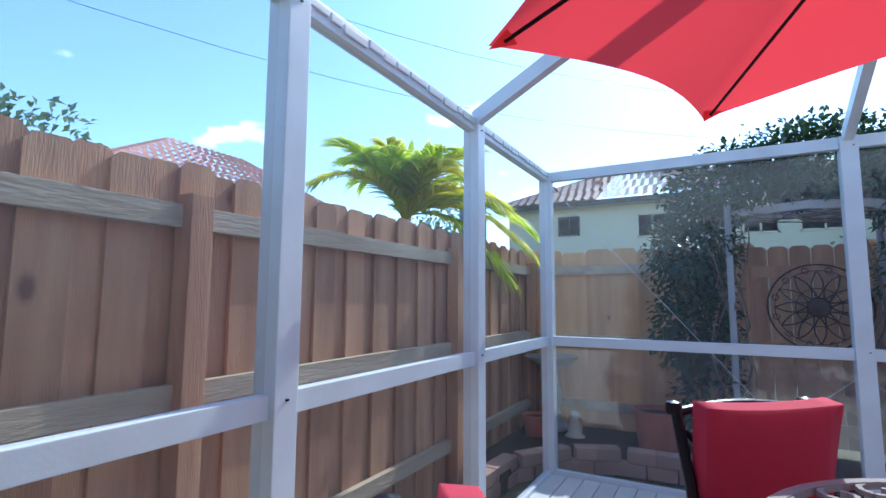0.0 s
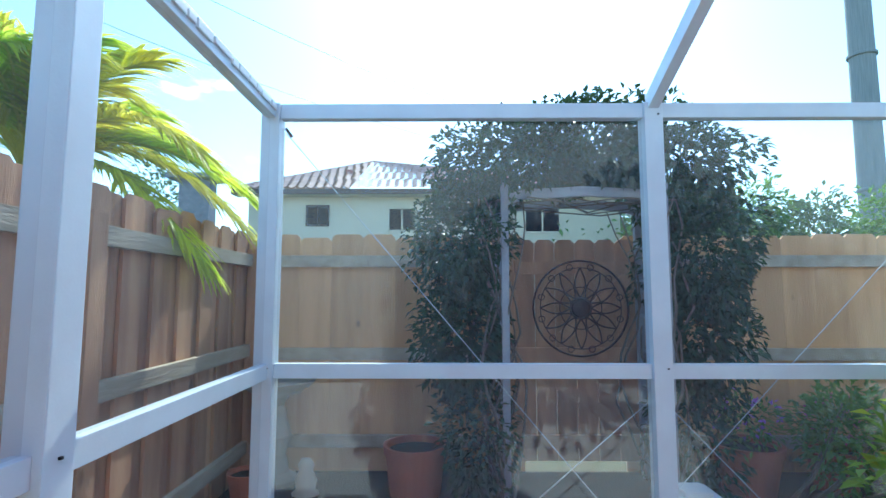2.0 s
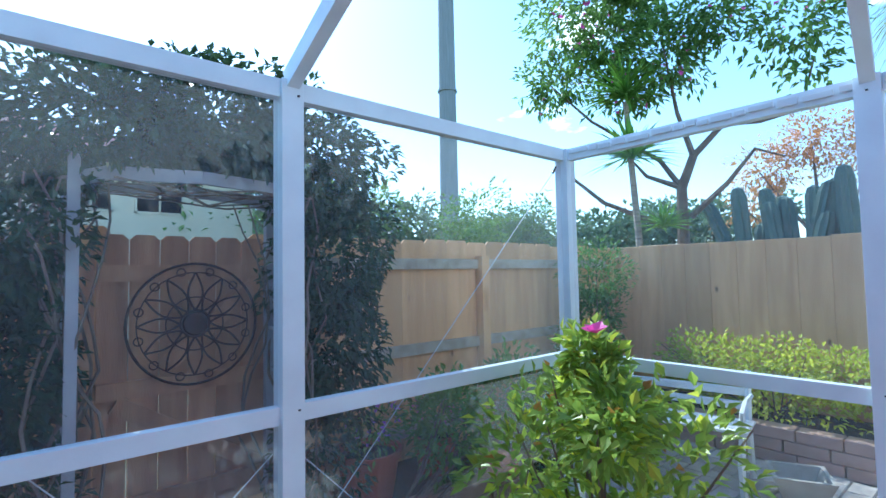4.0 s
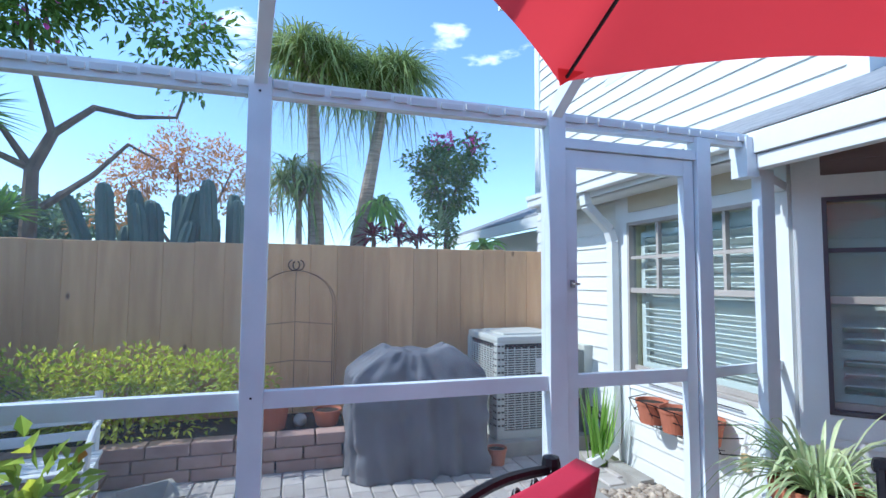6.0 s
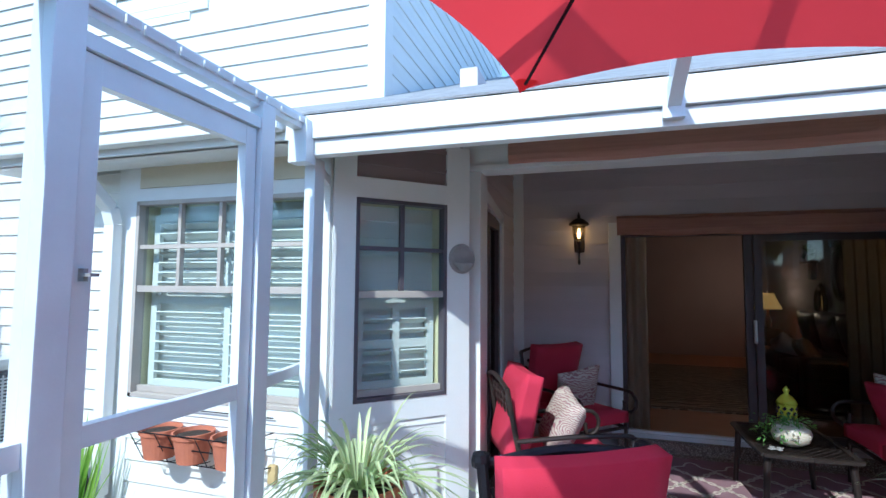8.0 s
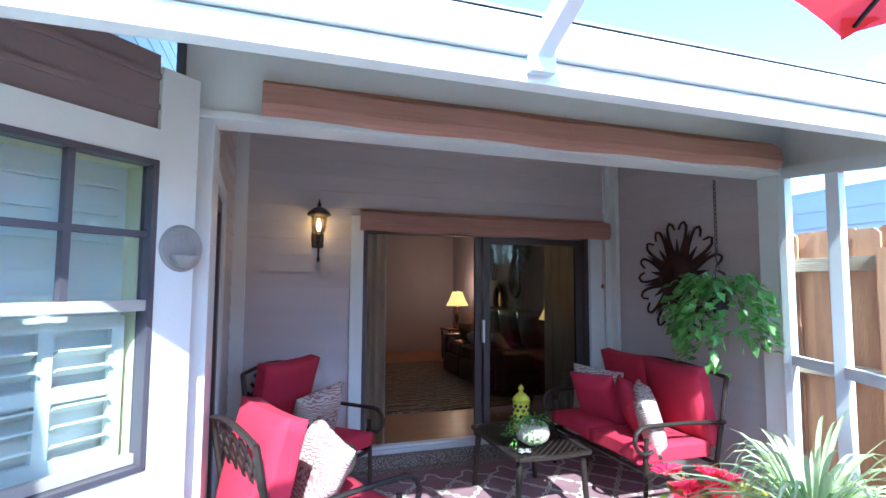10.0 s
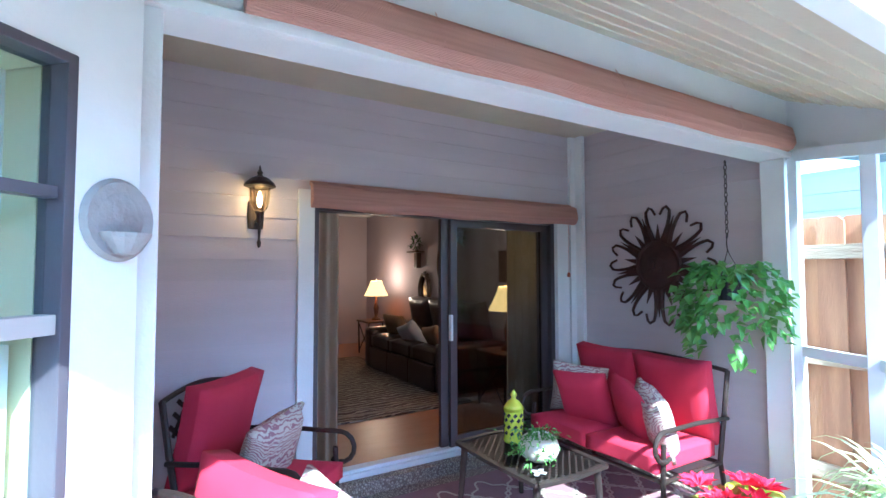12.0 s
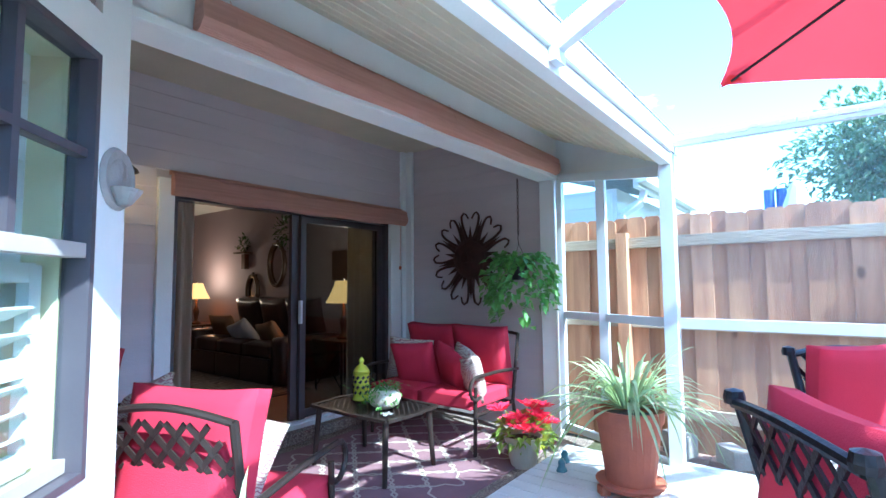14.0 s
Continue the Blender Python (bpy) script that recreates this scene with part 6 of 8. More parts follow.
ac_unit()
structure("equipment_pad", CONC, (5.40, 6.28, -4.10, -3.12, G, G + 0.13), bevel=0.01)
db = thing("disconnect_box", (5.65, -4.24, 0.62), "grey electrical disconnect box on the siding", "electrical box")
solid("body", ACGREY, (-0.12, 0.12, 0, 0.10, -0.16, 0.16), parent=db, bevel=0.006)
bm = bmesh.new()
tube(bm, [(0, 0.05, -0.16), (0.02, 0.06, -0.32), (0.12, 0.12, -0.42), (0.2, 0.3, -0.42)], 0.018, 8)
part("conduit", bm, ACGREY, db)
hose = thing("garden_hose", (5.3, -4.12, G + 0.05), "dark coiled hose at the foot of the wall", "hose")
bm = bmesh.new()
pts = [(0.13 * math.cos(a), 0.04 * math.sin(a), 0.16 + 0.13 * math.sin(a) + 0.004 * a) for a in np.linspace(0, 6 * math.pi, 60)]
tube(bm, pts, 0.011, 6)
part("coil", bm, BLACK, hose)
ds = thing("downspout", (5.06, -4.12, 0), "white metal downspout from the gutter", "downspout")
bm = bmesh.new()
for a, b in zip(((0, 0.26, 2.10), (0, 0.25, 2.00), (0, 0.03, 1.80), (0, 0.0, 1.7), (0, 0.0, 0.05), (-0.02, 0.14, -0.05)), ((0, 0.25, 2.00), (0, 0.03, 1.80), (0, 0.0, 1.7), (0, 0.0, 0.05), (-0.02, 0.14, -0.05), (-0.03, 0.26, -0.09))):
    bar(bm, a, b, 0.08, 0.065, (0, 1, 0.2), bevel=0.01)
part("pipe", bm, WHITE, ds)

# pots in a wire basket under the window
wb = thing("wire_planter", (4.28, -4.16, 0.42), "wire wall planter holding three terracotta pots", "planter")
bm = bmesh.new()
for z, o in ((0.10, 0.22), (0.02, 0.18), (-0.08, 0.12)):
    tube(bm, [(-0.42, 0.01, z), (-0.36, o, z), (0.36, o, z), (0.42, 0.01, z)], 0.004, 5)
tube(bm, [(-0.42, 0.01, 0.18), (0.42, 0.01, 0.18)], 0.004, 5)
for k in range(9):
    x = -0.36 + 0.09 * k
    tube(bm, [(x, 0.22, 0.10), (x, 0.12, -0.08), (x, 0.0, -0.10)], 0.003, 5)
part("wire_frame", bm, BLACK, wb)
for k, x in enumerate((-0.24, 0.02, 0.25)):
    pot("terracotta_pot", (4.28 + x, -4.05, 0.36), 0.11, 0.16, TERRA, "small terracotta pot in the wire wall planter")
bm = bmesh.new()
box(bm, (0, 0, 0), (0.05, 0.03, 0.10), bevel=0.01)
o = tagged(part("wall_sign", bm, mat("tan_tag", (0.55, 0.42, 0.2), 0.7)), "small tan tag on the white siding", "tag")
o.location = (3.86, -4.16, 0.30)

# raised bed edges of concrete blocks
def block_wall(name, pts, z0, courses, label, bl=0.29, bh=0.095, bd=0.15, material=None):
    ob = thing(name, (0, 0, 0), label, "garden wall")
    rnd = random.Random(len(pts))
    for c in range(courses):
        for (a, b) in zip(pts, pts[1:]):
            a_, b_ = V(*a), V(*b)
            L = (b_ - a_).length
            u = (b_ - a_) / L
            rz = math.degrees(math.atan2(u.y, u.x))
            n = max(1, round(L / bl))
            w = L / n
            off = (0.5 if c % 2 else 0)
            for k in range(n):
                q = a_ + u * min(L - w * 0.45, (k + 0.5 + off * 0.6) * w)
                piece("block", (round(w - 0.008, 3), bd, bh - 0.006), material or BLOCK, (q.x + rnd.uniform(-.004, .004), q.y + rnd.uniform(-.004, .004), z0 + bh * (c + 0.5)), ob, (0, 0, rz), bevel=0.006)
    return ob


block_wall("bed_wall", [(5.65, -2.05), (5.65, 1.2)], G, 3, "pale red block wall of the raised bed")
block_wall("bed_wall", [(-0.34, -0.62), (-0.30, 0.0), (0.0, 0.42), (0.36, 0.58), (1.20, 0.60)], G, 2, "curved block edging of the planting bed", 0.2, 0.10, 0.12)
block_wall("bed_wall", [(2.25, 0.66), (3.4, 0.62), (4.4, 0.75)], G, 2, "block edging in front of the flower pots", 0.2, 0.10, 0.12)
block_wall("loose_bricks", [(-0.36, -4.4), (-0.34, -2.5)], G, 1, "row of bricks along the fence's foot", 0.22, 0.10, 0.12)
for k, (x, y, s) in enumerate(((-0.28, -3.35, 0.17), (-0.30, -3.08, 0.13), (-0.26, -3.62, 0.12), (-0.3, -3.95, 0.15))):
    bk = thing("stone_block", (x, y, G + 0.10), "pale concrete block on the brick edge", "block", rz=20 * k)
    bm = bmesh.new()
    box(bm, (0, 0, s / 2), (0.2, 0.12, s), bevel=0.01)
    part("block_body", bm, CONC, bk)
structure("gate_landing", CONC, (1.38, 2.12, 0.70, 1.34, G, 0.0), bevel=0.01)


def solar_post(loc, s=1.0):
    ob = thing("post_cap_light", loc, "white post cap light beside the gate path", "garden light")
    solid("post", WHITE, (-0.075, 0.075, -0.075, 0.075, 0.0, 0.42), parent=ob, bevel=0.005)
    bm = bmesh.new()
    box(bm, (0, 0, 0.435), (0.21, 0.21, 0.03), bevel=0.006)
    box(bm, (0, 0, 0.46), (0.13, 0.13, 0.025), bevel=0.01)
    part("cap", bm, WHITE, ob)


solar_post((1.98, 0.16, G))
pot("terracotta_pot", (-0.38, 0.80, 0.0), 0.115, 0.20, TERRA, "terracotta pot beside the bird bath")
pot("terracotta_pot", (0.62, 0.95, 0.02), 0.20, 0.30, TERRA, "wide weathered terracotta pot of soil in the bed", rim=True, taper=0.8)


def bird_bath(loc):
    ob = thing("bird_bath", loc, "stone bird bath on a turned pedestal", "bird bath")
    bm = bmesh.new()
    lathe(bm, [(0.001, 0), (0.15, 0), (0.15, 0.05), (0.09, 0.09), (0.065, 0.2), (0.10, 0.32), (0.07, 0.42), (0.05, 0.52), (0.08, 0.58), (0.001, 0.58)], 18)
    part("pedestal", bm, CONC, ob)
    bm = bmesh.new()
    lathe(bm, [(0.06, 0.575), (0.15, 0.60), (0.24, 0.66), (0.255, 0.68), (0.235, 0.68), (0.12, 0.63), (0.001, 0.62)], 22)
    part("bowl", bm, CONC, ob)


bird_bath((-0.32, 1.12, 0.0))
st = thing("garden_statue", (-0.06, 0.92, 0.0), "small pale stone garden statue", "statue")
bm = bmesh.new()
lathe(bm, [(0.001, 0), (0.08, 0), (0.08, 0.03), (0.055, 0.05), (0.065, 0.11), (0.04, 0.16), (0.05, 0.2), (0.025, 0.235), (0.001, 0.24)], 12, (0, 0, 0), 1.1, 0.8)
part("body", bm, CREAM, st, smooth=True)
for (x, y, r, h, lab) in ((2.72, 0.98, 0.21, 0.30, "large terracotta pot of purple flowers"), (3.30, 1.02, 0.16, 0.26, "terracotta pot with a leafy flowering plant")):
    p = pot("flower_pot", (x, y, 0.02), r, h, TERRA, lab, category="potted plant")
    P, D = clump(420, (0, 0, h + 0.13), (r * 1.15, r * 1.1, 0.16), 0.3, int(x * 10))
    leaves("foliage", P, D, 0.05, 0.018, L_MID, p, "grey-green leaves", droop=0.1)
    P, D = clump(60, (0, 0, h + 0.20), (r * 1.1, r * 1.05, 0.14), 0.8, int(x * 10) + 1)
    leaves("flowers", P, D, 0.035, 0.03, L_PURPLE if x < 3 else L_PINK, p, "purple and pink flowers")
urn = thing("tipped_pot", (3.35, 0.62, 0.10), "small terracotta urn lying on its side", "flower pot", rz=40)
bm = bmesh.new()
lathe(bm, [(0.001, 0), (0.05, 0), (0.10, 0.1), (0.09, 0.18), (0.06, 0.22), (0.075, 0.25), (0.06, 0.25), (0.001, 0.1)], 16)
bmesh.ops.transform(bm, matrix=pose(0, 0, 0.02, 75), verts=bm.verts)
part("pot_body", bm, TERRA, urn)
for (y, r, h, x) in ((-1.42, 0.14, 0.22, 5.86), (-1.86, 0.12, 0.13, 5.86)):
    pot("terracotta_pot", (x, y, 0.148), r, h, TERRA, "terracotta pot on the raised bed by the fence")
bl = thing("stone_ball", (5.84, -1.64, 0.148), "small round pale stone ornament", "ornament")
bm = bmesh.new()
bmesh.ops.create_icosphere(bm, subdivisions=3, radius=0.055, matrix=pose(0, 0, 0.055))
for v in bm.verts:
    v.co *= 1 + 0.05 * noise.noise(v.co * 30)
part("ball", bm, CONC, bl, smooth=True)
pot("terracotta_pot", (5.30, -3.17, G), 0.085, 0.14, TERRA, "small terracotta pot beside the equipment pad")
sp = thing("square_planter", (4.95, -0.75, G), "tapered concrete planter on the pavers", "planter", rz=25)
bm = bmesh.new()
vs = []
for s, z in ((0.10, 0), (0.17, 0.19), (0.145, 0.19), (0.10, 0.08)):
    vs.append([bm.verts.new((s * a, s * b, z)) for a, b in ((-1, -1), (1, -1), (1, 1), (-1, 1))])
for a, b in zip(vs, vs[1:]):
    for k in range(4):
        bm.faces.new((a[k], a[(k + 1) % 4], b[(k + 1) % 4], b[k]))
bm.faces.new(vs[0][::-1])
bm.faces.new(vs[-1])
part("planter_body", bm, CONC, sp)


def bench(loc, rz):
    ob = thing("garden_bench", loc, "white painted slatted garden bench half hidden by shrubs", "bench", rz=rz)
    for k in range(5):
        piece("seat_slat", (0.95, 0.06, 0.022), WHITE, (0, -0.14 + 0.075 * k, 0.42), ob, bevel=0.004)
    for sx in (-1, 1):
        bm = bmesh.new()
        tube(bm, [(sx * 0.44, 0.2, 0), (sx * 0.43, 0.19, 0.2), (sx * 0.44, 0.16, 0.41)], 0.024, 6)
        part("leg", bm, WHITE, ob)
        bm = bmesh.new()
        tube(bm, [(sx * 0.44, -0.2, 0), (sx * 0.43, -0.17, 0.41), (sx * 0.43, -0.24, 0.78)], 0.024, 6)
        part("leg", bm, WHITE, ob)
        bm = bmesh.new()
        tube(bm, [(sx * 0.45, -0.2, 0.6), (sx * 0.46, 0.1, 0.62), (sx * 0.45, 0.2, 0.56), (sx * 0.44, 0.18, 0.42)], 0.018, 6)
        part("armrest", bm, WHITE, ob)
    for z in (0.52, 0.62, 0.72):
        piece("back_slat", (0.9, 0.02, 0.06), WHITE, (0, -0.2 - (z - 0.5) * 0.15, z), ob, bevel=0.004)


bench((4.85, -0.02, G), 100)
# wire arch hanging on the east fence
wa = thing("wire_trellis", (6.27, -1.58, 0), "thin rusty wire arch trellis against the fence", "trellis")
bm = bmesh.new()
for w in (0.36, 0.34):
    tube(bm, [(0, -w, 0.1), (0, -w, 1.15)] + [(0, -w * math.cos(a), 1.15 + 0.30 * math.sin(a)) for a in np.linspace(0.2, math.pi - 0.2, 11)] + [(0, w, 1.15), (0, w, 0.1)], 0.0022, 5)
for z in (0.6, 0.95):
    tube(bm, [(0, -0.35, z), (0, 0, z + 0.03), (0, 0.35, z)], 0.0022, 5)
tube(bm, [(0, 0, 0.1), (0, 0, 1.45)], 0.0022, 5)
for s in (-1, 1):
    tube(bm, [(0, s * (0.02 + 0.05 * math.sin(t)), 1.50 + 0.05 * math.cos(t)) for t in np.linspace(0.3, 5.6, 12)], 0.005, 5)
part("wire", bm, RUST, wa)

# gate and arbour
gt = thing("garden_gate", (1.76, 1.36, 0), "shut cedar gate with a diagonal brace", "gate")
for k in range(6):
    piece("gate_board", (0.142, 0.018, 1.58), FENCE, (-0.37 + 0.148 * k, 0.012, 0.87), gt, shape="dogear")
for z in (0.22, 0.83, 1.45):
    piece("gate_rail", (0.88, 0.035, 0.09), FENCE, (0, -0.015, z), gt)
bm = bmesh.new()
bar(bm, (-0.36, -0.015, 0.76), (0.38, -0.015, 0.29), 0.09, 0.034, (0, 1, 0))
part("brace", bm, FENCE, gt)
bm = bmesh.new()
bar(bm, (-0.1, -0.015, 0.95), (0.40, -0.015, 1.40), 0.09, 0.034, (0, 1, 0))
part("brace", bm, FENCE, gt)
for x in (-0.50, 0.50):
    solid("gate_post", FENCE, (x - 0.045, x + 0.045, -0.07, 0.02, G, 1.60), parent=gt, bevel=0.004)
solid("latch_rod", CORDWHITE, (0.448, 0.454, -0.045, -0.04, 0.15, 1.4), parent=gt)


def medallion(loc):
    ob = thing("iron_medallion", loc, "round pierced rusty iron medallion on the gate", "wall decoration")
    bm = bmesh.new()
    for r, w in ((0.34, 0.008), (0.29, 0.004), (0.15, 0.004), (0.075, 0.007)):
        tube(bm, [(r * math.cos(a), 0, r * math.sin(a)) for a in np.linspace(0, 2 * math.pi, 41)], w, 6)
    part("ring", bm, RUST, ob)
    bm = bmesh.new()
    lathe(bm, [(0.001, -0.01), (0.07, -0.008), (0.06, 0.01), (0.001, 0.02)], 18)
    bmesh.ops.transform(bm, matrix=pose(0, 0, 0, 90), verts=bm.verts)
    part("hub", bm, RUST, ob)
    for k in range(12):
        a = 2 * math.pi * k / 12
        bm = bmesh.new()
        for s in (-1, 1):
            pts = []
            for t in np.linspace(0, 1, 8):
                r, o_ = 0.075 + 0.215 * t, s * 0.038 * math.sin(math.pi * t) * (1.2 - 0.4 * t)
                pts.append((r * math.cos(a) - o_ * math.sin(a), 0, r * math.sin(a) + o_ * math.cos(a)))
            tube(bm, pts, 0.006, 5)
            b_ = a + 0.26
            tube(bm, [(0.29 * math.cos(b_) + 0.022 * math.cos(b_ + s * t) + 0.0, 0, 0.30 * math.sin(b_) + 0.022 * math.sin(b_ + s * t)) for t in np.linspace(0, 4.5, 8)], 0.004, 5)
        part("petal", bm, RUST, ob)


medallion((1.78, 1.30, 1.16))

arb = thing("vine_arbour", (0, 0, 0), "white lattice arbour thickly overgrown by a dark vine", "arbour")
for x in (1.18, 2.17):
    for y in (0.78, 1.22):
        solid("post", ARBOUR, (x - 0.022, x + 0.022, y - 0.022, y + 0.022, G, 1.95), parent=arb)
for x in (1.18, 2.17):
    for k in range(8):
        piece("lattice_bar", (0.02, 0.44, 0.02), ARBOUR, (x, 1.0, 0.15 + k * 0.24), arb)
    piece("lattice_upright", (0.02, 0.02, 2.0), ARBOUR, (x, 1.0, 0.92), arb)
for y in (0.78, 1.22):
    bm = bmesh.new()
    pts = [(1.18, y, 1.84), (1.30, y, 1.88), (1.68, y, 1.90), (2.05, y, 1.88), (2.17, y, 1.84)]
    for a, b in zip(pts, pts[1:]):
        bar(bm, a, b, 0.03, 0.06)
    part("arch", bm, ARBOUR, arb)
r_ = np.random.RandomState(51)
for k in range(26):
    side = 1.16 if k % 2 else 2.20
    x, y = side + r_.normal(0, 0.05), 0.75 + r_.rand() * 0.5
    pts = []
    for j, z in enumerate(np.linspace(0.0, 1.85, 12)):
        pts.append((x + 0.07 * math.sin(j * 0.9 + k) + r_.normal(0, 0.015), y + 0.06 * math.cos(j * 0.8 + 2 * k), z))
    if k % 3 == 0:
        s = 1 if side < 1.5 else -1
        pts += [(x + s * 0.3, y, 1.87 + r_.normal(0, 0.05)), (x + s * 0.6, y, 1.85 + r_.normal(0, 0.06)), (x + s * 0.9, y, 1.86)]
    bm = bmesh.new()
    tube(bm, pts, 0.010, 5, 0.005)
    part("vine_stem", bm, BARK, arb)
PP, DD = [], []
for c, r, n, sd in (((0.92, 1.0, 1.60), (0.32, 0.34, 0.42), 2600, 1), ((0.95, 1.0, 1.0), (0.30, 0.32, 0.42), 2200, 2), ((1.02, 0.95, 0.35), (0.24, 0.28, 0.42), 1100, 3),
                    ((2.50, 1.0, 1.50), (0.34, 0.34, 0.48), 3000, 4), ((2.48, 1.0, 1.0), (0.28, 0.30, 0.42), 2000, 5), ((2.38, 1.0, 0.4), (0.24, 0.28, 0.45), 1000, 6),
                    ((1.26, 1.0, 2.08), (0.50, 0.36, 0.32), 3200, 7), ((1.76, 1.0, 2.25), (0.58, 0.38, 0.31), 4000, 8), ((2.32, 1.0, 2.10), (0.46, 0.38, 0.36), 3200, 9)):
    P, D = clump(n, c, r, 0.45, sd, 0.28)
    PP.append(P)
    DD.append(D)
P, D = np.concatenate(PP), np.concatenate(DD)
D[:, 2] -= 0.3
keep = ~((P[:, 0] > 1.26) & (P[:, 0] < 2.10) & (P[:, 2] < 1.93))
leaves("vine_leaves", P[keep], D[keep], 0.062, 0.034, L_DARK, arb, "small glossy dark leaves", droop=0.15)
# thin guy wires at the screen
gw = thing("guy_wire", (0, 0, 0), "thin white cable braces across the screen panels", "cable")
for a, b in (((0.05, 0.035, PT - 0.12), (1.74, 0.035, 0.06)), ((1.74, 0.05, RZ - 0.15), (0.9, 0.05, 0.06)), ((1.82, 0.05, RZ - 0.15), (2.5, 0.05, 0.06)), ((3.47, 0.04, PT - 0.12), (1.82, 0.04, 0.35))):
    bm = bmesh.new()
    tube(bm, [a, b], 0.0022, 5)
    part("cable", bm, CORDWHITE, gw)
for x in (0.05, 3.47):
    bm = bmesh.new()
    s = 1 if x < 1 else -1
    tube(bm, [(x, 0.03, PT - 0.10), (x + s * 0.03, 0.03, PT - 0.14)], 0.008, 6)
    part("turnbuckle", bm, BLACK, gw)
# sealant and drips along the rails
bm = bmesh.new()
r_ = np.random.RandomState(77)
for (a, b) in (((3.485, -0.05), (3.485, -3.85)), ((0.03, -0.05), (0.03, -3.85))):
    y = a[1]
    while y > b[1]:
        L = 0.05 + 0.1 * r_.rand()
        box(bm, (a[0], y - L / 2, PT - 0.03 + r_.normal(0, 0.003)), (0.010, L * 0.85, 0.022 + 0.012 * r_.rand()), bevel=0.003)
        y -= L
tagged(part("sealant", bm, CORDWHITE, cage, "uneven white sealant along the rails"), "", "", "", "stuff")


# ---- shrubs ----
def shrub(name, loc, lobes, n, leaf, material, label, stems=6, sl=0.06, category="shrub", extra=None):
    ob = thing(name, loc, label, category)
    r = np.random.RandomState(int(abs(loc[0] * 100 + loc[1] * 37)) % 9999)
    bm = bmesh.new()
    for k in range(stems):
        c, rad = lobes[k % len(lobes)]
        tx, ty = c[0] + r.normal(0, rad[0] * 0.4), c[1] + r.normal(0, rad[1] * 0.4)
        tube(bm, [(r.normal(0, 0.04), r.normal(0, 0.04), 0), (tx * 0.5, ty * 0.5, c[2] * 0.5), (tx, ty, c[2] + rad[2] * 0.5)], 0.012, 5, 0.004)
    part("stems", bm, BARK, ob)
    PP, DD = [], []
    for i, (c, rad) in enumerate(lobes):
        P, D = clump(n // len(lobes), c, rad, 0.35, i + int(abs(loc[0] * 10)), 0.3)
        PP.append(P)
        DD.append(D)
    P, D = np.concatenate(PP), np.concatenate(DD)
    D[:, 2] += 0.35
    leaves("foliage", P, D, leaf[0], leaf[1], material, ob, "leaves", droop=0.15)
    if extra:
        for em, en, es in extra:
            idx = r.choice(len(P), en, replace=False)
            leaves("accent_leaves", P[idx] * 1.03, D[idx], es[0], es[1], em, ob, "yellow and orange old leaves", droop=0.1)
    return ob


hib = shrub("hibiscus_bush", (3.02, -0.50, -0.03), (((0.05, 0.08, 0.84), (0.24, 0.24, 0.20)), ((-0.26, 0.22, 0.62), (0.24, 0.24, 0.28)), ((0.22, -0.28, 0.64), (0.24, 0.26, 0.26)), ((-0.18, -0.18, 0.82), (0.22, 0.20, 0.18)), ((0.26, 0.22, 0.66), (0.22, 0.22, 0.26)), ((0.0, 0.0, 0.35), (0.34, 0.32, 0.24)), ((-0.02, 0.02, 1.05), (0.12, 0.12, 0.14))), 1900, (0.085, 0.042), L_SHRUB, "tall green hibiscus bush with one pink flower", 9, extra=((L_HEDGE, 240, (0.08, 0.045)), (L_DEAD, 40, (0.06, 0.04))))
n = 6
aa = np.linspace(0, 2 * math.pi, n, endpoint=False)
leaves("flower", np.tile((-0.13, -0.08, 1.18), (n, 1)), np.column_stack([np.cos(aa) - 0.5, np.sin(aa), 0.5 + 0 * aa]), 0.07, 0.06, L_PINK, hib, "pink flower")
shrub("variegated_hedge", (5.95, -0.35, 0.10), (((0, 0.6, 0.45), (0.30, 0.5, 0.26)), ((0, 0.0, 0.46), (0.30, 0.5, 0.26)), ((-0.03, -0.55, 0.44), (0.28, 0.42, 0.24)), ((-0.05, 0.1, 0.25), (0.3, 0.8, 0.2))), 4200, (0.06, 0.030), L_HEDGE, "bright yellow-green clipped hedge", 9)
shrub("corner_shrub", (5.3, 0.95, 0.0), (((0, 0, 1.35), (0.42, 0.30, 0.36)), ((0.1, 0.1, 0.95), (0.45, 0.32, 0.4)), ((-0.2, 0.1, 0.6), (0.4, 0.3, 0.4))), 3600, (0.055, 0.026), L_MID, "dark green shrub in the fence corner", 8)
shrub("low_shrub", (2.60, 0.55, 0.0), (((0.6, 0.2, 0.45), (0.35, 0.25, 0.3)), ((1.3, 0.3, 0.5), (0.4, 0.25, 0.35)), ((1.9, 0.2, 0.4), (0.4, 0.3, 0.32))), 2600, (0.07, 0.034), L_MID, "dark mixed shrubs along the fence bed", 8)
shrub("low_shrub", (3.75, 0.25, -0.05), (((0.2, 0.2, 0.35), (0.35, 0.3, 0.3)), ((0.9, 0.4, 0.45), (0.4, 0.3, 0.35))), 1700, (0.065, 0.03), L_MID, "green shrubs beside the bench", 6)
lp_ = thing("garden_lily", (5.05, -3.95, G), "bright green upright strap plant by the downspout", "plant")
blades("leaves", np.column_stack([rs.normal(0, 0.03, 26), rs.normal(0, 0.05, 26), np.zeros(26)]), np.column_stack([rs.normal(0, 0.18, 26), rs.normal(0, 0.18, 26), np.ones(26)]), 0.55 + 0.25 * rs.rand(26), 0.025, L_YUCCA, lp_, "", droop=0.1, seg=5)


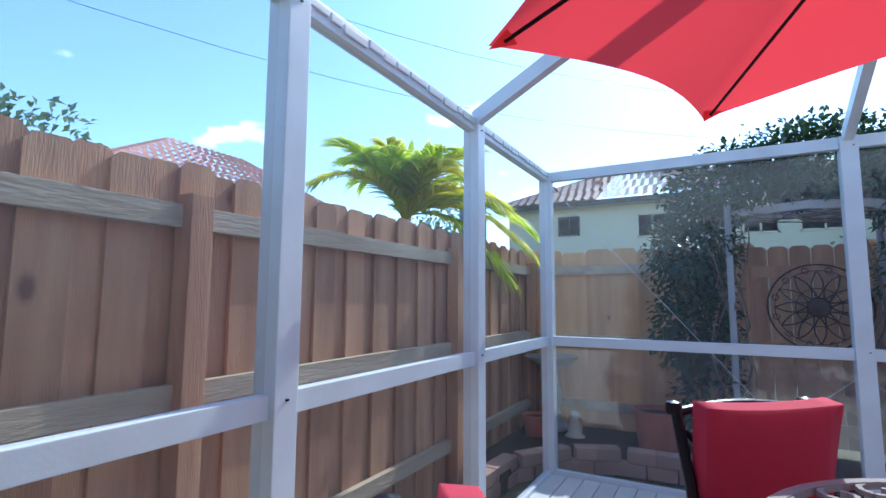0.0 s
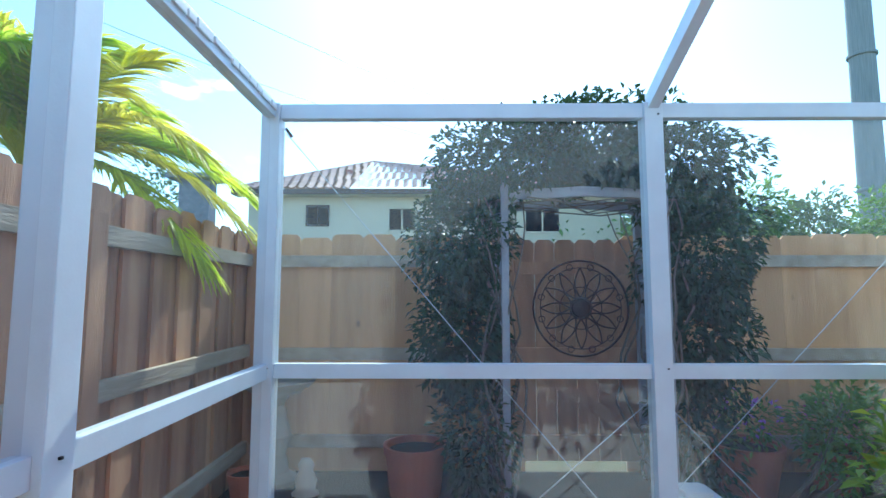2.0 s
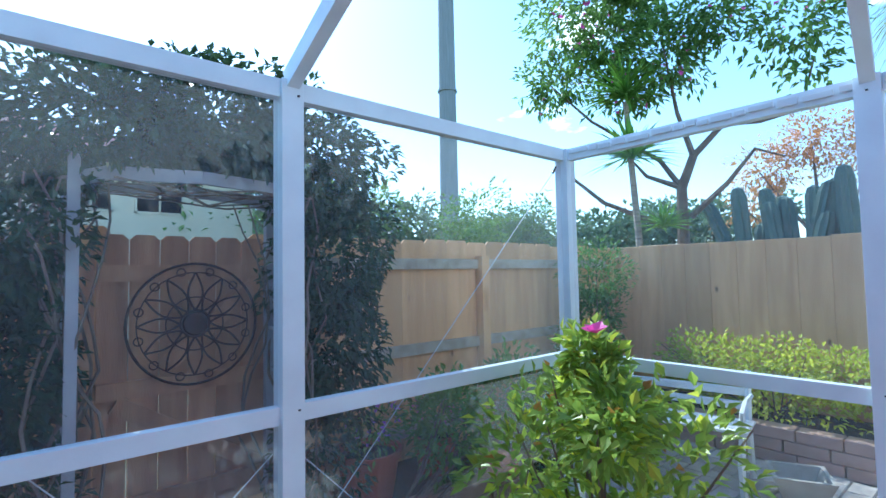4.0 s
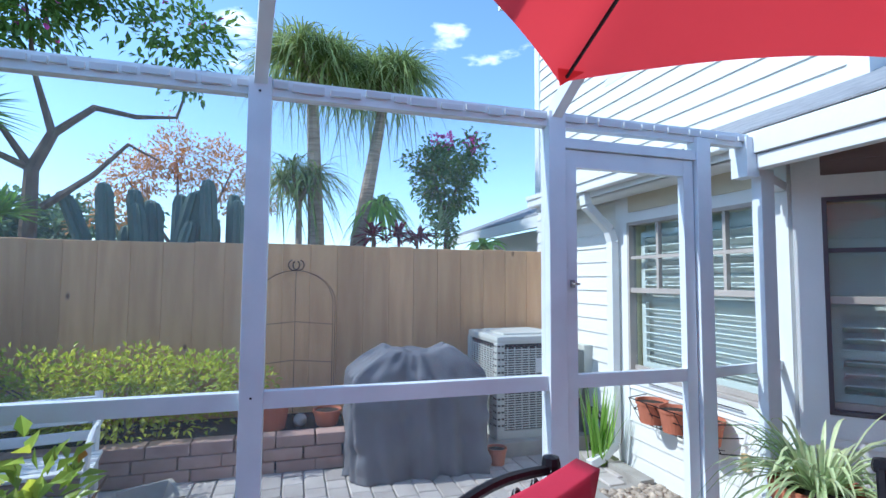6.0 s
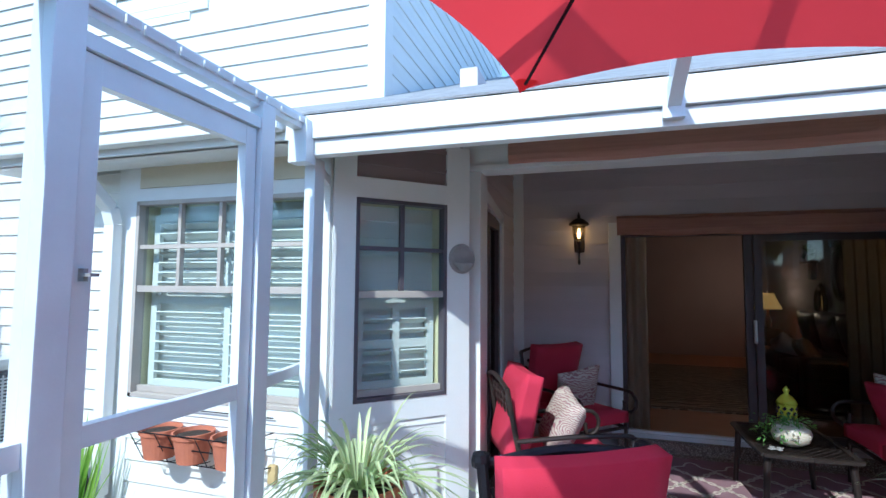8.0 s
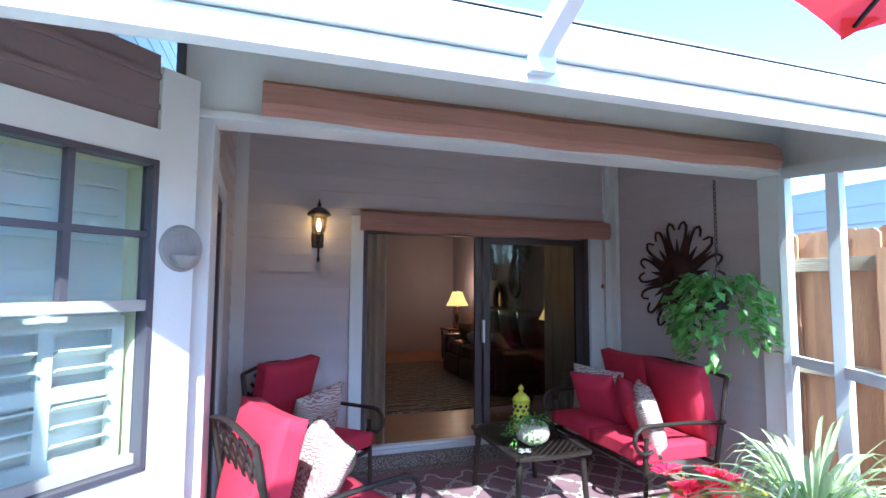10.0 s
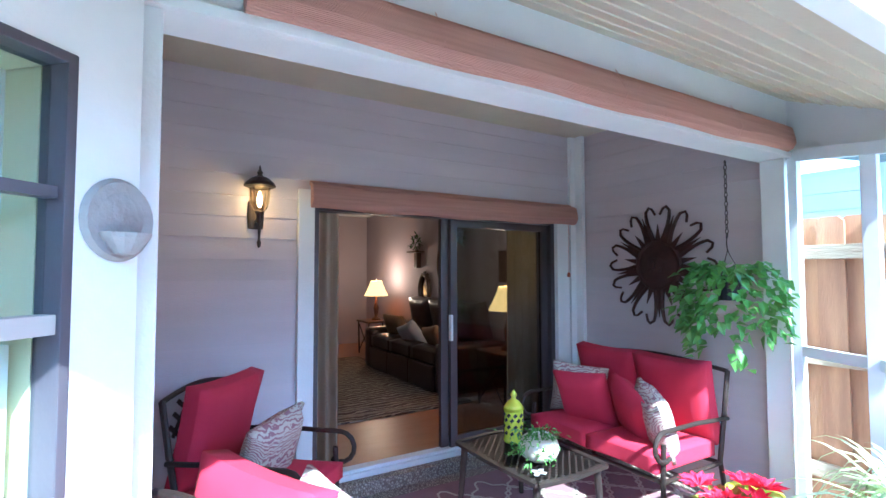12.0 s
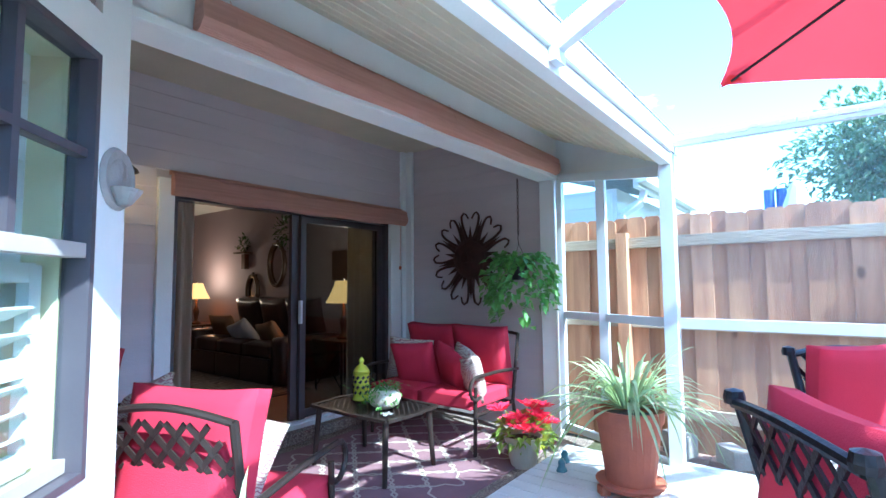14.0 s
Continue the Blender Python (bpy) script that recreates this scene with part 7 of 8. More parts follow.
# ---- trees beyond the fences ----
def branch_tree(name, loc, label, trunk, limbs, clumps, n, leaf, material, seed=1, bark=None, flowers=None, r0=0.09):
    ob = thing(name, loc, label, "tree")
    bm = bmesh.new()
    tube(bm, trunk, r0, 9, r0 * 0.6)
    part("trunk", bm, bark or BARK, ob)
    for l_ in limbs:
        bm = bmesh.new()
        tube(bm, l_, r0 * 0.5, 6, r0 * 0.12)
        part("limb", bm, bark or BARK, ob)
    PP, DD = [], []
    tot = sum(r[0] * r[1] * r[2] for _, r in clumps)
    for i, (c, r) in enumerate(clumps):
        P, D = clump(int(n * r[0] * r[1] * r[2] / tot) + 20, c, r, 0.30, seed * 20 + i, 0.4)
        PP.append(P)
        DD.append(D)
    P, D = np.concatenate(PP), np.concatenate(DD)
    leaves("crown", P, D, leaf[0], leaf[1], material, ob, "uneven leafy crown", droop=0.15)
    if flowers:
        r = np.random.RandomState(seed)
        idx = r.choice(len(P), flowers[1], replace=False)
        leaves("flowers", P[idx] * 1.02, D[idx], 0.09, 0.07, flowers[0], ob, "pink flowers")
    return ob


def off(o, *pts):
    return [tuple(p[i] - o[i] for i in range(3)) for p in pts]


# flowering tree with a crooked trunk
o = (7.6, 1.15, 0.0)
TR = off(o, (7.65, 1.13, 0), (7.68, 1.12, 1.9), (7.64, 1.10, 2.5), (7.68, 0.95, 2.9))
branch_tree("flowering_tree", o, "broad pink-flowering tree with crooked bare limbs", TR,
            [off(o, (7.64, 1.1, 2.5), (7.6, 1.35, 2.9), (7.3, 2.2, 3.6), (7.1, 2.8, 4.3)), off(o, (7.68, 0.95, 2.9), (7.75, 0.6, 3.25), (7.8, 0.2, 3.2), (7.85, -0.2, 3.25), (7.85, -0.35, 3.8)),
             off(o, (7.68, 0.95, 2.9), (7.6, 1.1, 3.5), (7.5, 1.2, 4.4)), off(o, (7.6, 1.3, 2.0), (7.4, 2.1, 2.4), (7.2, 2.6, 2.9), (7.2, 2.75, 3.3)), off(o, (7.65, 1.0, 2.1), (7.8, 0.6, 2.5), (7.9, 0.3, 2.9), (7.95, 0.0, 2.75)),
             off(o, (7.64, 1.1, 2.5), (7.5, 1.5, 2.7), (7.4, 1.7, 3.0))],
            [(off(o, (7.1, 2.6, 4.25))[0], (0.6, 0.65, 0.40)), (off(o, (7.3, 1.9, 4.6))[0], (0.6, 0.6, 0.5)), (off(o, (7.45, 1.1, 4.25))[0], (0.6, 0.6, 0.55)), (off(o, (7.4, 0.6, 4.6))[0], (0.6, 0.5, 0.4)), (off(o, (7.8, -0.25, 4.25))[0], (0.5, 0.55, 0.40)), (off(o, (7.2, 1.7, 5.2))[0], (0.9, 1.0, 0.5)), (off(o, (7.85, -0.3, 3.7))[0], (0.25, 0.3, 0.2)), (off(o, (7.35, 1.6, 3.9))[0], (0.45, 0.5, 0.3))],
            6800, (0.11, 0.055), L_MID, 2, flowers=(L_PINK, 110))


def yucca_head(ob, c, n, L, seed, w=0.035, mat_=None, droop=0.15):
    r = np.random.RandomState(seed)
    D = r.normal(size=(n, 3))
    D[:, 2] = np.abs(D[:, 2]) * 0.9 - 0.15
    blades("leaf_rosette", np.tile(c, (n, 1)) + r.normal(0, 0.02, (n, 3)), D, L * (0.75 + 0.4 * r.rand(n)), w, mat_ or L_YUCCA, ob, "", droop=droop, seg=4)


yc = thing("yucca", (7.2, 1.50, 0), "tall spiky yucca with three bright green heads", "tree")
bm = bmesh.new()
tube(bm, [(0.1, 0, 0), (0.08, 0.03, 1.9), (0.03, 0.08, 3.0), (0.0, 0.1, 3.7)], 0.05, 8, 0.035)
part("trunk", bm, PALMBARK, yc)
yucca_head(yc, (0.0, 0.10, 3.80), 110, 0.72, 1, 0.045)
yucca_head(yc, (0.02, 0.06, 2.95), 110, 0.68, 2, 0.045)
yucca_head(yc, (0.1, -0.30, 2.0), 70, 0.42, 3)


def ponytail(loc, top, hr, n, label, seed, r0=0.10, L=0.9):
    ob = thing("ponytail_palm", loc, label, "tree")
    bm = bmesh.new()
    tp = off(loc, top)[0]
    tube(bm, [(0, 0, 0), (tp[0] * 0.5, tp[1] * 0.35, tp[2] * 0.5), tp], r0 * 1.5, 10, r0 * 0.7)
    part("trunk", bm, PALMBARK, ob)
    r = np.random.RandomState(seed)
    k = 7
    for j in range(k):
        a = 2 * math.pi * j / k
        c = np.array(tp) + np.array((math.cos(a) * hr * 0.42, math.sin(a) * hr * 0.42, hr * (0.15 + 0.5 * r.rand())))
        bm = bmesh.new()
        tube(bm, [tuple(np.array(tp) - (0, 0, 0.1)), tuple(c)], 0.035, 6, 0.02)
        part("limb", bm, PALMBARK, ob)
        m_ = n // k
        D = r.normal(size=(m_, 3))
        D[:, 2] = D[:, 2] * 0.9 + 0.95
        blades("leaf_tuft", np.tile(c, (m_, 1)) + r.normal(0, 0.03, (m_, 3)), D, L * (0.7 + 0.5 * r.rand(m_)), 0.022, L_PONY, ob, "", droop=0.45 + 0.45 * r.rand(m_), seg=5)
    return ob


ponytail((8.37, -1.88, 0), (8.14, -1.73, 4.0), 0.85, 1300, "tall ponytail palm with a drooping grassy crown", 3)
ponytail((8.45, -2.24, 0), (8.39, -2.75, 3.98), 0.80, 1300, "leaning ponytail palm with a drooping grassy crown", 4)
ponytail((8.2, -1.62, 0), (8.2, -1.60, 2.5), 0.55, 420, "young ponytail palm behind the fence", 5, 0.05, 0.75)
sp_ = thing("strap_leaf_plant", (8.5, -2.72, 0), "green arching strap-leaved plant over the fence", "plant")
yucca_head(sp_, (0, 0, 2.42), 110, 0.70, 7, 0.05, L_YUCCA, 0.8)
for k, y in enumerate((-2.55, -2.9, -3.15)):
    cd = thing("cordyline", (8.0, y, 0), "dark red cordyline above the fence top", "plant")
    bm = bmesh.new()
    tube(bm, [(0, 0, 0), (0, 0, 1.95)], 0.02, 6)
    part("stem", bm, BARK, cd)
    yucca_head(cd, (0, 0, 1.95), 46, 0.36, 10 + k, 0.05, leafmat("cordyline_leaf%d" % k, (0.30, 0.05, 0.09), (0.18, 0.03, 0.07)), 0.3)
yk = thing("spiky_plant", (8.3, -3.55, 0), "pale spiky rosette above the fence", "plant")
yucca_head(yk, (0, 0, 2.12), 60, 0.42, 14, 0.03, L_SPIDER, 0.05)
bp_ = thing("banana_plant", (7.6, -3.98, 0), "light green broad leaves above the fence", "plant")
yucca_head(bp_, (0, 0, 1.82), 16, 0.45, 15, 0.10, L_YUCCA, 0.5)
o = (8.5, -3.72, 0)
branch_tree("bougainvillea", o, "clipped bougainvillea column with magenta flowers", [(0, 0, 0), (0.02, 0, 1.9), (0.05, -0.05, 2.5)], [[(0.05, -0.05, 2.4), (0.1, -0.3, 3.2)], [(0.05, 0, 2.4), (-0.1, 0.3, 3.0)]],
            [((0, 0, 2.05), (0.20, 0.20, 0.36)), ((0, 0, 2.75), (0.42, 0.46, 0.48)), ((0.0, 0.12, 3.15), (0.40, 0.42, 0.32)), ((0, -0.42, 3.25), (0.22, 0.24, 0.36))], 3600, (0.085, 0.05), L_MID, 5, r0=0.05)
P, D = clump(70, (8.4, -3.62, 3.42), (0.12, 0.16, 0.10), 0.3, 3)
P2, D2 = clump(50, (8.4, -4.12, 3.45), (0.12, 0.14, 0.14), 0.3, 4)
fl = thing("bougainvillea_flowers", (0, 0, 0), "magenta bougainvillea flower sprays", "flowers")
leaves("flowers", np.concatenate([P, P2]), np.concatenate([D, D2]), 0.07, 0.06, L_PINK, fl)
# columnar cactus
r_ = np.random.RandomState(12)
ct = thing("columnar_cactus", (7.9, -0.2, 0), "cluster of ribbed blue-green columnar cactus", "cactus")
for k in range(20):
    y = 0.62 - 1.32 * k / 19
    h = 1.95 + 0.46 * abs(math.sin(k * 1.7)) + r_.normal(0, 0.06)
    if k == 0:
        y, h = 0.85, 2.32
    x = r_.normal(0, 0.12)
    bm = bmesh.new()
    n8 = 16
    lean = r_.normal(0, 0.10) if k else 0.0
    bow = 0.0 if k else 0.42
    prof = [(0.06, 1.0), (0.088, 1.3), (0.092, h - 0.5), (0.088, h - 0.12), (0.062, h - 0.03), (0.005, h)]
    rings = [[bm.verts.new((x + rr * (1 if q % 2 else 0.72) * math.cos(2 * math.pi * q / n8), y + lean * (z - 1) + bow * max(0, z - 1.55) ** 2 + rr * (1 if q % 2 else 0.72) * math.sin(2 * math.pi * q / n8), z)) for q in range(n8)] for rr, z in prof]
    for a, b in zip(rings, rings[1:]):
        for q in range(n8):
            bm.faces.new((a[q], a[(q + 1) % n8], b[(q + 1) % n8], b[q]))
    bm.faces.new(rings[-1])
    part("column", bm, CACTUS, ct)
o = (16.0, 1.3, 0)
branch_tree("russet_tree", o, "sparse russet-leaved tree in the distance", [(0, 0, 0), (0, 0.1, 2.2), (0.1, 0.2, 3.0)],
            [[(0, 0.1, 2.0), (0, 0.9, 3.2), (0, 1.5, 4.2)], [(0, 0.1, 2.2), (0, -0.8, 3.4), (0, -1.2, 4.4)], [(0, 0.1, 2.6), (0, 0.2, 4.6)], [(0, 0, 1.6), (0, 1.2, 2.4), (0, 1.9, 3.2)]],
            [((0, 1.1, 4.0), (0.8, 0.9, 0.8)), ((0, 0.2, 4.6), (0.8, 1.0, 0.8)), ((0, -0.9, 4.2), (0.8, 0.9, 0.9)), ((0, -1.8, 3.6), (0.7, 0.8, 0.8)), ((0, 1.6, 3.1), (0.6, 0.7, 0.6))], 5200, (0.13, 0.05), L_RUSSET, 9, r0=0.12)

# areca palm leaning over the west fence
pl = thing("palm_tree", (-1.45, 0.35, 0), "yellow-green palm leaning over the cedar fence", "tree")
for k in range(4):
    bm = bmesh.new()
    tube(bm, [(0.05 * k, 0.08 * k - 0.1, 0), (0.03 * k, 0.05 * k - 0.1, 1.0), (0.06 * k - 0.1, 0.06 * k - 0.1, 1.75)], 0.04, 8, 0.03)
    part("trunk", bm, PALMBARK, pl)
r_ = np.random.RandomState(6)


def frond(ob, base, az, el, L, droop, m_, seed, n=34, ll=0.34):
    r = np.random.RandomState(seed)
    pts = []
    d = np.array((math.cos(az) * math.cos(el), math.sin(az) * math.cos(el), math.sin(el)))
    for t in np.linspace(0, 1, 12):
        pts.append(np.array(base) + d * L * t + np.array((0, 0, -1)) * L * droop * t * t)
    bm = bmesh.new()
    tube(bm, pts, 0.012, 5, 0.003)
    part("rachis", bm, L_PALMY, ob)
    P, D = [], []
    for i in range(n):
        t = 0.15 + 0.85 * i / n
        j = min(10, int(t * 11))
        q = pts[j] + (pts[j + 1] - pts[j]) * (t * 11 - j)
        tan = pts[j + 1] - pts[j]
        tan /= np.linalg.norm(tan)
        s = np.cross(tan, (0, 0, 1))
        s /= np.linalg.norm(s) + 1e-6
        for sg in (-1, 1):
            P.append(q)
            D.append(s * sg * (1 - 0.5 * t) + tan * (0.7 + 0.6 * t) + np.array((0, 0, 0.30)) + r.normal(0, 0.08, 3))
    n2 = len(P)
    blades("leaflets", P, D, ll * (1 - 0.35 * np.abs(np.linspace(-0.6, 1, n2))), 0.026, m_, ob, "", droop=0.35, seg=4)


for k in range(16):
    az = 2 * math.pi * k / 16 + 0.2
    frond(pl, (-0.05, 0.0, 1.95), az, radians(42 + 30 * r_.rand()), 1.1 + 0.35 * r_.rand(), 0.40 + 0.2 * r_.rand(), L_PALM if k % 3 else L_PALMY, k, 60, 0.44)
for k in range(6):
    frond(pl, (-0.03, 0.02, 1.85), 1.05 * k, radians(72 + 8 * r_.rand()), 0.75 + 0.2 * r_.rand(), 0.15, L_PALM if k % 2 else L_PALMY, 60 + k, 30, 0.42)
for k, (az, el, L, dr) in enumerate(((10, 24, 1.05, 0.70), (28, 32, 1.15, 0.62), (-12, 36, 1.10, 0.60), (-70, 48, 1.25, 0.5), (-95, 38, 1.25, 0.55), (45, 40, 1.1, 0.55), (-40, 45, 1.15, 0.5), (0, 10, 0.85, 0.75))):
    frond(pl, (0.0, 0.0, 2.0), radians(az), radians(el), L * 1.15, dr, L_PALMY if k % 2 == 0 else L_PALM, 41 + k, 66, 0.40)

# utility pole and wires
up = thing("utility_pole", (20.6, 20.5, 0), "tall grey-green utility pole far behind the fence", "pole")
bm = bmesh.new()
tube(bm, [(0, 0, 0), (0, 0, 26)], 0.60, 18, 0.44)
part("shaft", bm, POLE, up)
for z in (6.0, 12.5, 19.0):
    bm = bmesh.new()
    lathe(bm, [(0.58, z), (0.60, z + 0.02), (0.60, z + 0.14), (0.57, z + 0.16)], 18)
    part("band", bm, POLE, up)
for a, b in (((-14, -2, 10.5), (2, 18, 9.0)), ((-14, -5, 8.2), (1, 18, 7.6))):
    bm = bmesh.new()
    tube(bm, [tuple(V(*a).lerp(V(*b), t) - V(0, 0, 1.2 * math.sin(math.pi * t))) for t in np.linspace(0, 1, 12)], 0.007, 5)
    tagged(part("power_line", bm, BLACK), "thin black overhead power line", "cable")


# ---- neighbouring houses ----
def tile_roof(ob, corners, ridge, material, nx=26, ny=10, name="roof"):
    """A sloping face of barrel tiles between an eave (two corners) and a ridge (two ends)."""
    (e0, e1), (r0, r1) = corners, ridge
    e0, e1, r0, r1 = V(*e0), V(*e1), V(*r0), V(*r1)
    bm = bmesh.new()
    for j in range(ny):
        t0, t1 = j / ny, (j + 1.05) / ny
        a0, a1 = e0.lerp(r0, t0), e1.lerp(r1, t0)
        b0, b1 = e0.lerp(r0, min(1, t1)), e1.lerp(r1, min(1, t1))
        n = max(2, int(nx * (a1 - a0).length / (e1 - e0).length))
        for k in range(n):
            u0, u1, um = k / n, (k + 1) / n, (k + 0.5) / n
            up_ = V(0, 0, 0.06 * (e1 - e0).length / nx / 0.25)
            lo = V(0, 0, 0.02)
            v = [a0.lerp(a1, u0) + lo, a0.lerp(a1, um) + up_ + lo, a0.lerp(a1, u1) + lo, b0.lerp(b1, u1), b0.lerp(b1, um) + up_, b0.lerp(b1, u0)]
            w = [bm.verts.new(q) for q in v]
            bm.faces.new((w[0], w[1], w[4], w[5]))
            bm.faces.new((w[1], w[2], w[3], w[4]))
    tagged(part(name, bm, material, ob, "barrel tile roof"), "", "", "", "stuff")


nh = thing("neighbour_house", (0, 0, 0), "cream stucco house with a pale barrel tile roof", "house")
Y = 11.0
solid("wall", STUCCO, (-4.6, 5.5, Y, Y + 0.3, 0, 3.95), parent=nh, label="cream stucco wall")
solid("fascia", BROWNW, (-4.9, 5.8, Y - 0.45, Y - 0.38, 3.90, 4.04), parent=nh)
slab("soffit", [(-4.9, Y - 0.42, 3.9), (5.8, Y - 0.42, 3.9), (5.8, Y, 3.9), (-4.9, Y, 3.9)], 0.03, STUCCO, nh)
tile_roof(nh, ((-5.0, Y - 0.5, 4.03), (5.9, Y - 0.5, 4.03)), ((-1.7, Y + 3.1, 5.72), (-1.7, Y + 3.1, 5.72)), TILE_B, 44, 16)
tile_roof(nh, ((-5.0, Y + 8, 4.03), (-5.0, Y - 0.5, 4.03)), ((-1.7, Y + 3.1, 5.72), (-1.7, Y + 3.1, 5.72)), TILE_B, 34, 16)
for (x0, x1, z0, z1) in ((-3.02, -2.38, 3.10, 3.68), (-0.80, 0.0, 2.95, 3.62), (1.7, 2.5, 2.9, 3.65), (2.9, 3.9, 2.9, 3.65)):
    w = thing("window", (x0, Y - 0.03, z0), "small square window in the stucco wall", "window")
    solid("window_frame", STUCCO if x0 > -2.5 else IRON, (0, x1 - x0, 0, 0.05, 0, 0.05), (0, x1 - x0, 0, 0.05, z1 - z0 - 0.05, z1 - z0), (0, 0.05, 0, 0.05, 0, z1 - z0), (x1 - x0 - 0.05, x1 - x0, 0, 0.05, 0, z1 - z0), ((x1 - x0) / 2 - 0.02, (x1 - x0) / 2 + 0.02, 0, 0.05, 0, z1 - z0), parent=w)
    solid("pane", mat("window_blue", (0.05, 0.12, 0.25), 0.1), (0.05, x1 - x0 - 0.05, 0.03, 0.04, 0.05, z1 - z0 - 0.05), parent=w)
vn = solid("roof_vent", TILE, (-2.2, -2.0, Y + 1.2, Y + 1.4, 4.75, 4.98), parent=nh, label="small roof vent")
ch = solid("chimney_cap", SHINGLE, (-4.6, -3.6, 7.0, 7.6, 3.50, 3.60), (-4.4, -3.8, 7.15, 7.45, 0.0, 3.50), label="flat dark roof edge beyond the palm", category="roof")

rh = thing("neighbour_house", (0, 0, 0), "house with a red barrel tile roof beyond the fence", "house")
solid("wall", STUCCO, (-19, -10.6, 2.0, 12.0, 0, 3.6), parent=rh, label="cream stucco wall")
tile_roof(rh, ((-10.3, 0.5, 3.55), (-10.3, 13.0, 3.55)), ((-13.5, 5.3, 6.1), (-13.5, 8.0, 6.1)), TILE, 46, 14)
tile_roof(rh, ((-20, 0.5, 3.55), (-10.3, 0.5, 3.55)), ((-15.5, 5.3, 6.1), (-13.5, 5.3, 6.1)), TILE, 34, 14)

wh = thing("neighbour_house", (0, 0, 0), "pale blue clapboard house with a white gutter", "house")
solid("wall", SIDING_W, (-4.4, -2.1, -8.5, -4.9, 0, 2.25), parent=wh, label="pale clapboard wall")
solid("fascia", WHITE, (-4.6, -1.9, -4.66, -4.60, 2.2, 2.32), parent=wh, bevel=0.005)
solid("gutter", WHITE, (-4.6, -1.85, -4.60, -4.50, 2.24, 2.34), parent=wh, bevel=0.015)
slab("roof", [(-4.7, -4.55, 2.32), (-1.75, -4.55, 2.32), (-1.75, -8.0, 3.4), (-4.7, -8.0, 3.4)], 0.05, SHINGLE, wh, label="grey shingle roof")
bm = bmesh.new()
for a, b in zip(((-2.2, -4.62, 2.22), (-2.2, -4.66, 2.08), (-2.15, -4.86, 1.95), (-2.15, -4.87, 0.5)), ((-2.2, -4.66, 2.08), (-2.15, -4.86, 1.95), (-2.15, -4.87, 0.5), (-2.15, -4.87, 0.1))):
    bar(bm, a, b, 0.08, 0.07, (0, 1, 0.2), bevel=0.01)
part("downspout", bm, WHITE, wh)
wall_clad(wh, 4.95, 8.4, 0.4, 2.2, -2.085 - 0.0, SIDING_W, 0.15, math.radians(-90))
bn = thing("closed_umbrella", (-2.6, -3.25, 0), "closed white umbrella with a blue float behind the fence", "umbrella")
bm = bmesh.new()
lathe(bm, [(0.02, 1.3), (0.16, 1.6), (0.13, 1.95), (0.06, 2.15), (0.02, 2.2), (0.001, 2.2)], 10)
part("canopy", bm, WHITE, bn)
bm = bmesh.new()
tube(bm, [(0, 0, 0), (0, 0, 1.6)], 0.02, 8)
part("pole", bm, WHITE, bn)
for dy in (-0.24, -0.13):
    bl_ = thing("pool_float", (-2.65, -3.25 + dy, 0), "upright dark blue tube behind the fence", "tube")
    bm = bmesh.new()
    tube(bm, [(0, 0, 0), (0, 0, 2.14)], 0.05, 10)
    part("tube", bm, BLUE, bl_)


# ---- distant greenery ----
def far_tree(loc, h, w, seed, material=L_FAR, n=1500, leaf=(0.34, 0.2), name="far_tree"):
    ob = thing(name, loc, "full green tree in the distance", "tree")
    r = random.Random(seed)
    bm = bmesh.new()
    tube(bm, [(0, 0, 0), (0.1, 0, h * 0.35), (0.0, 0.1, h * 0.7)], 0.16, 7, 0.06)
    for k in range(3):
        a = r.random() * 6.28
        tube(bm, [(0, 0, h * 0.35), (math.cos(a) * w * 0.5, math.sin(a) * w * 0.5, h * 0.65)], 0.08, 5, 0.02)
    part("trunk", bm, BARK, ob)
    PP, DD = [], []
    for k in range(6):
        a = r.random() * 6.28
        c = (math.cos(a) * w * 0.45 * r.random() * 1.4, math.sin(a) * w * 0.45 * r.random() * 1.4, h * (0.5 + 0.38 * r.random()))
        P, D = clump(n // 6, c, (w * 0.42, w * 0.42, h * 0.20), 0.45, seed * 7 + k, 0.4)
        PP.append(P)
        DD.append(D)
    leaves("crown", np.concatenate(PP), np.concatenate(DD), leaf[0], leaf[1], material, ob, "", droop=0.1)


rt = random.Random(5)
for k in range(30):
    a = radians(8 + 92 * k / 29)
    d = 32 + 8 * rt.random()
    far_tree((d * math.cos(a), d * math.sin(a) + 6, 0), 4.6 + 1.7 * rt.random(), 4.6, k + 1, n=1100, leaf=(0.5, 0.3))
for k, (x, y, h, w) in enumerate(((4.5, 13, 5.2, 2.8), (7.2, 12, 4.8, 2.6), (6.0, 19, 6.5, 3.6), (3.2, 17, 6.6, 3.0), (1.2, 21, 7.0, 3.5), (10.5, 14, 4.4, 3.0), (14, 10, 3.8, 2.6), (9.0, 22, 6.5, 4))):
    far_tree((x, y, 0), h, w, 60 + k, n=1900, leaf=(0.20, 0.11), material=L_FAR if k % 2 else L_MID)
far_tree((-9.5, 13.5, 0), 5.6, 2.2, 90, n=1500, leaf=(0.2, 0.1))
far_tree((-14.2, -1.2, 0), 5.7, 4.0, 91, n=9000, leaf=(0.24, 0.13))
for k, (x, y, h, w) in enumerate(((6.6, 8.6, 3.7, 2.0), (8.6, 8.4, 3.4, 1.8), (10.8, 8.8, 3.5, 2.2), (13.2, 9.5, 3.6, 2.4))):
    far_tree((x, y, 0), h, w, 110 + k, n=3200, leaf=(0.15, 0.08), material=L_MID if k % 2 == 0 else L_FAR)


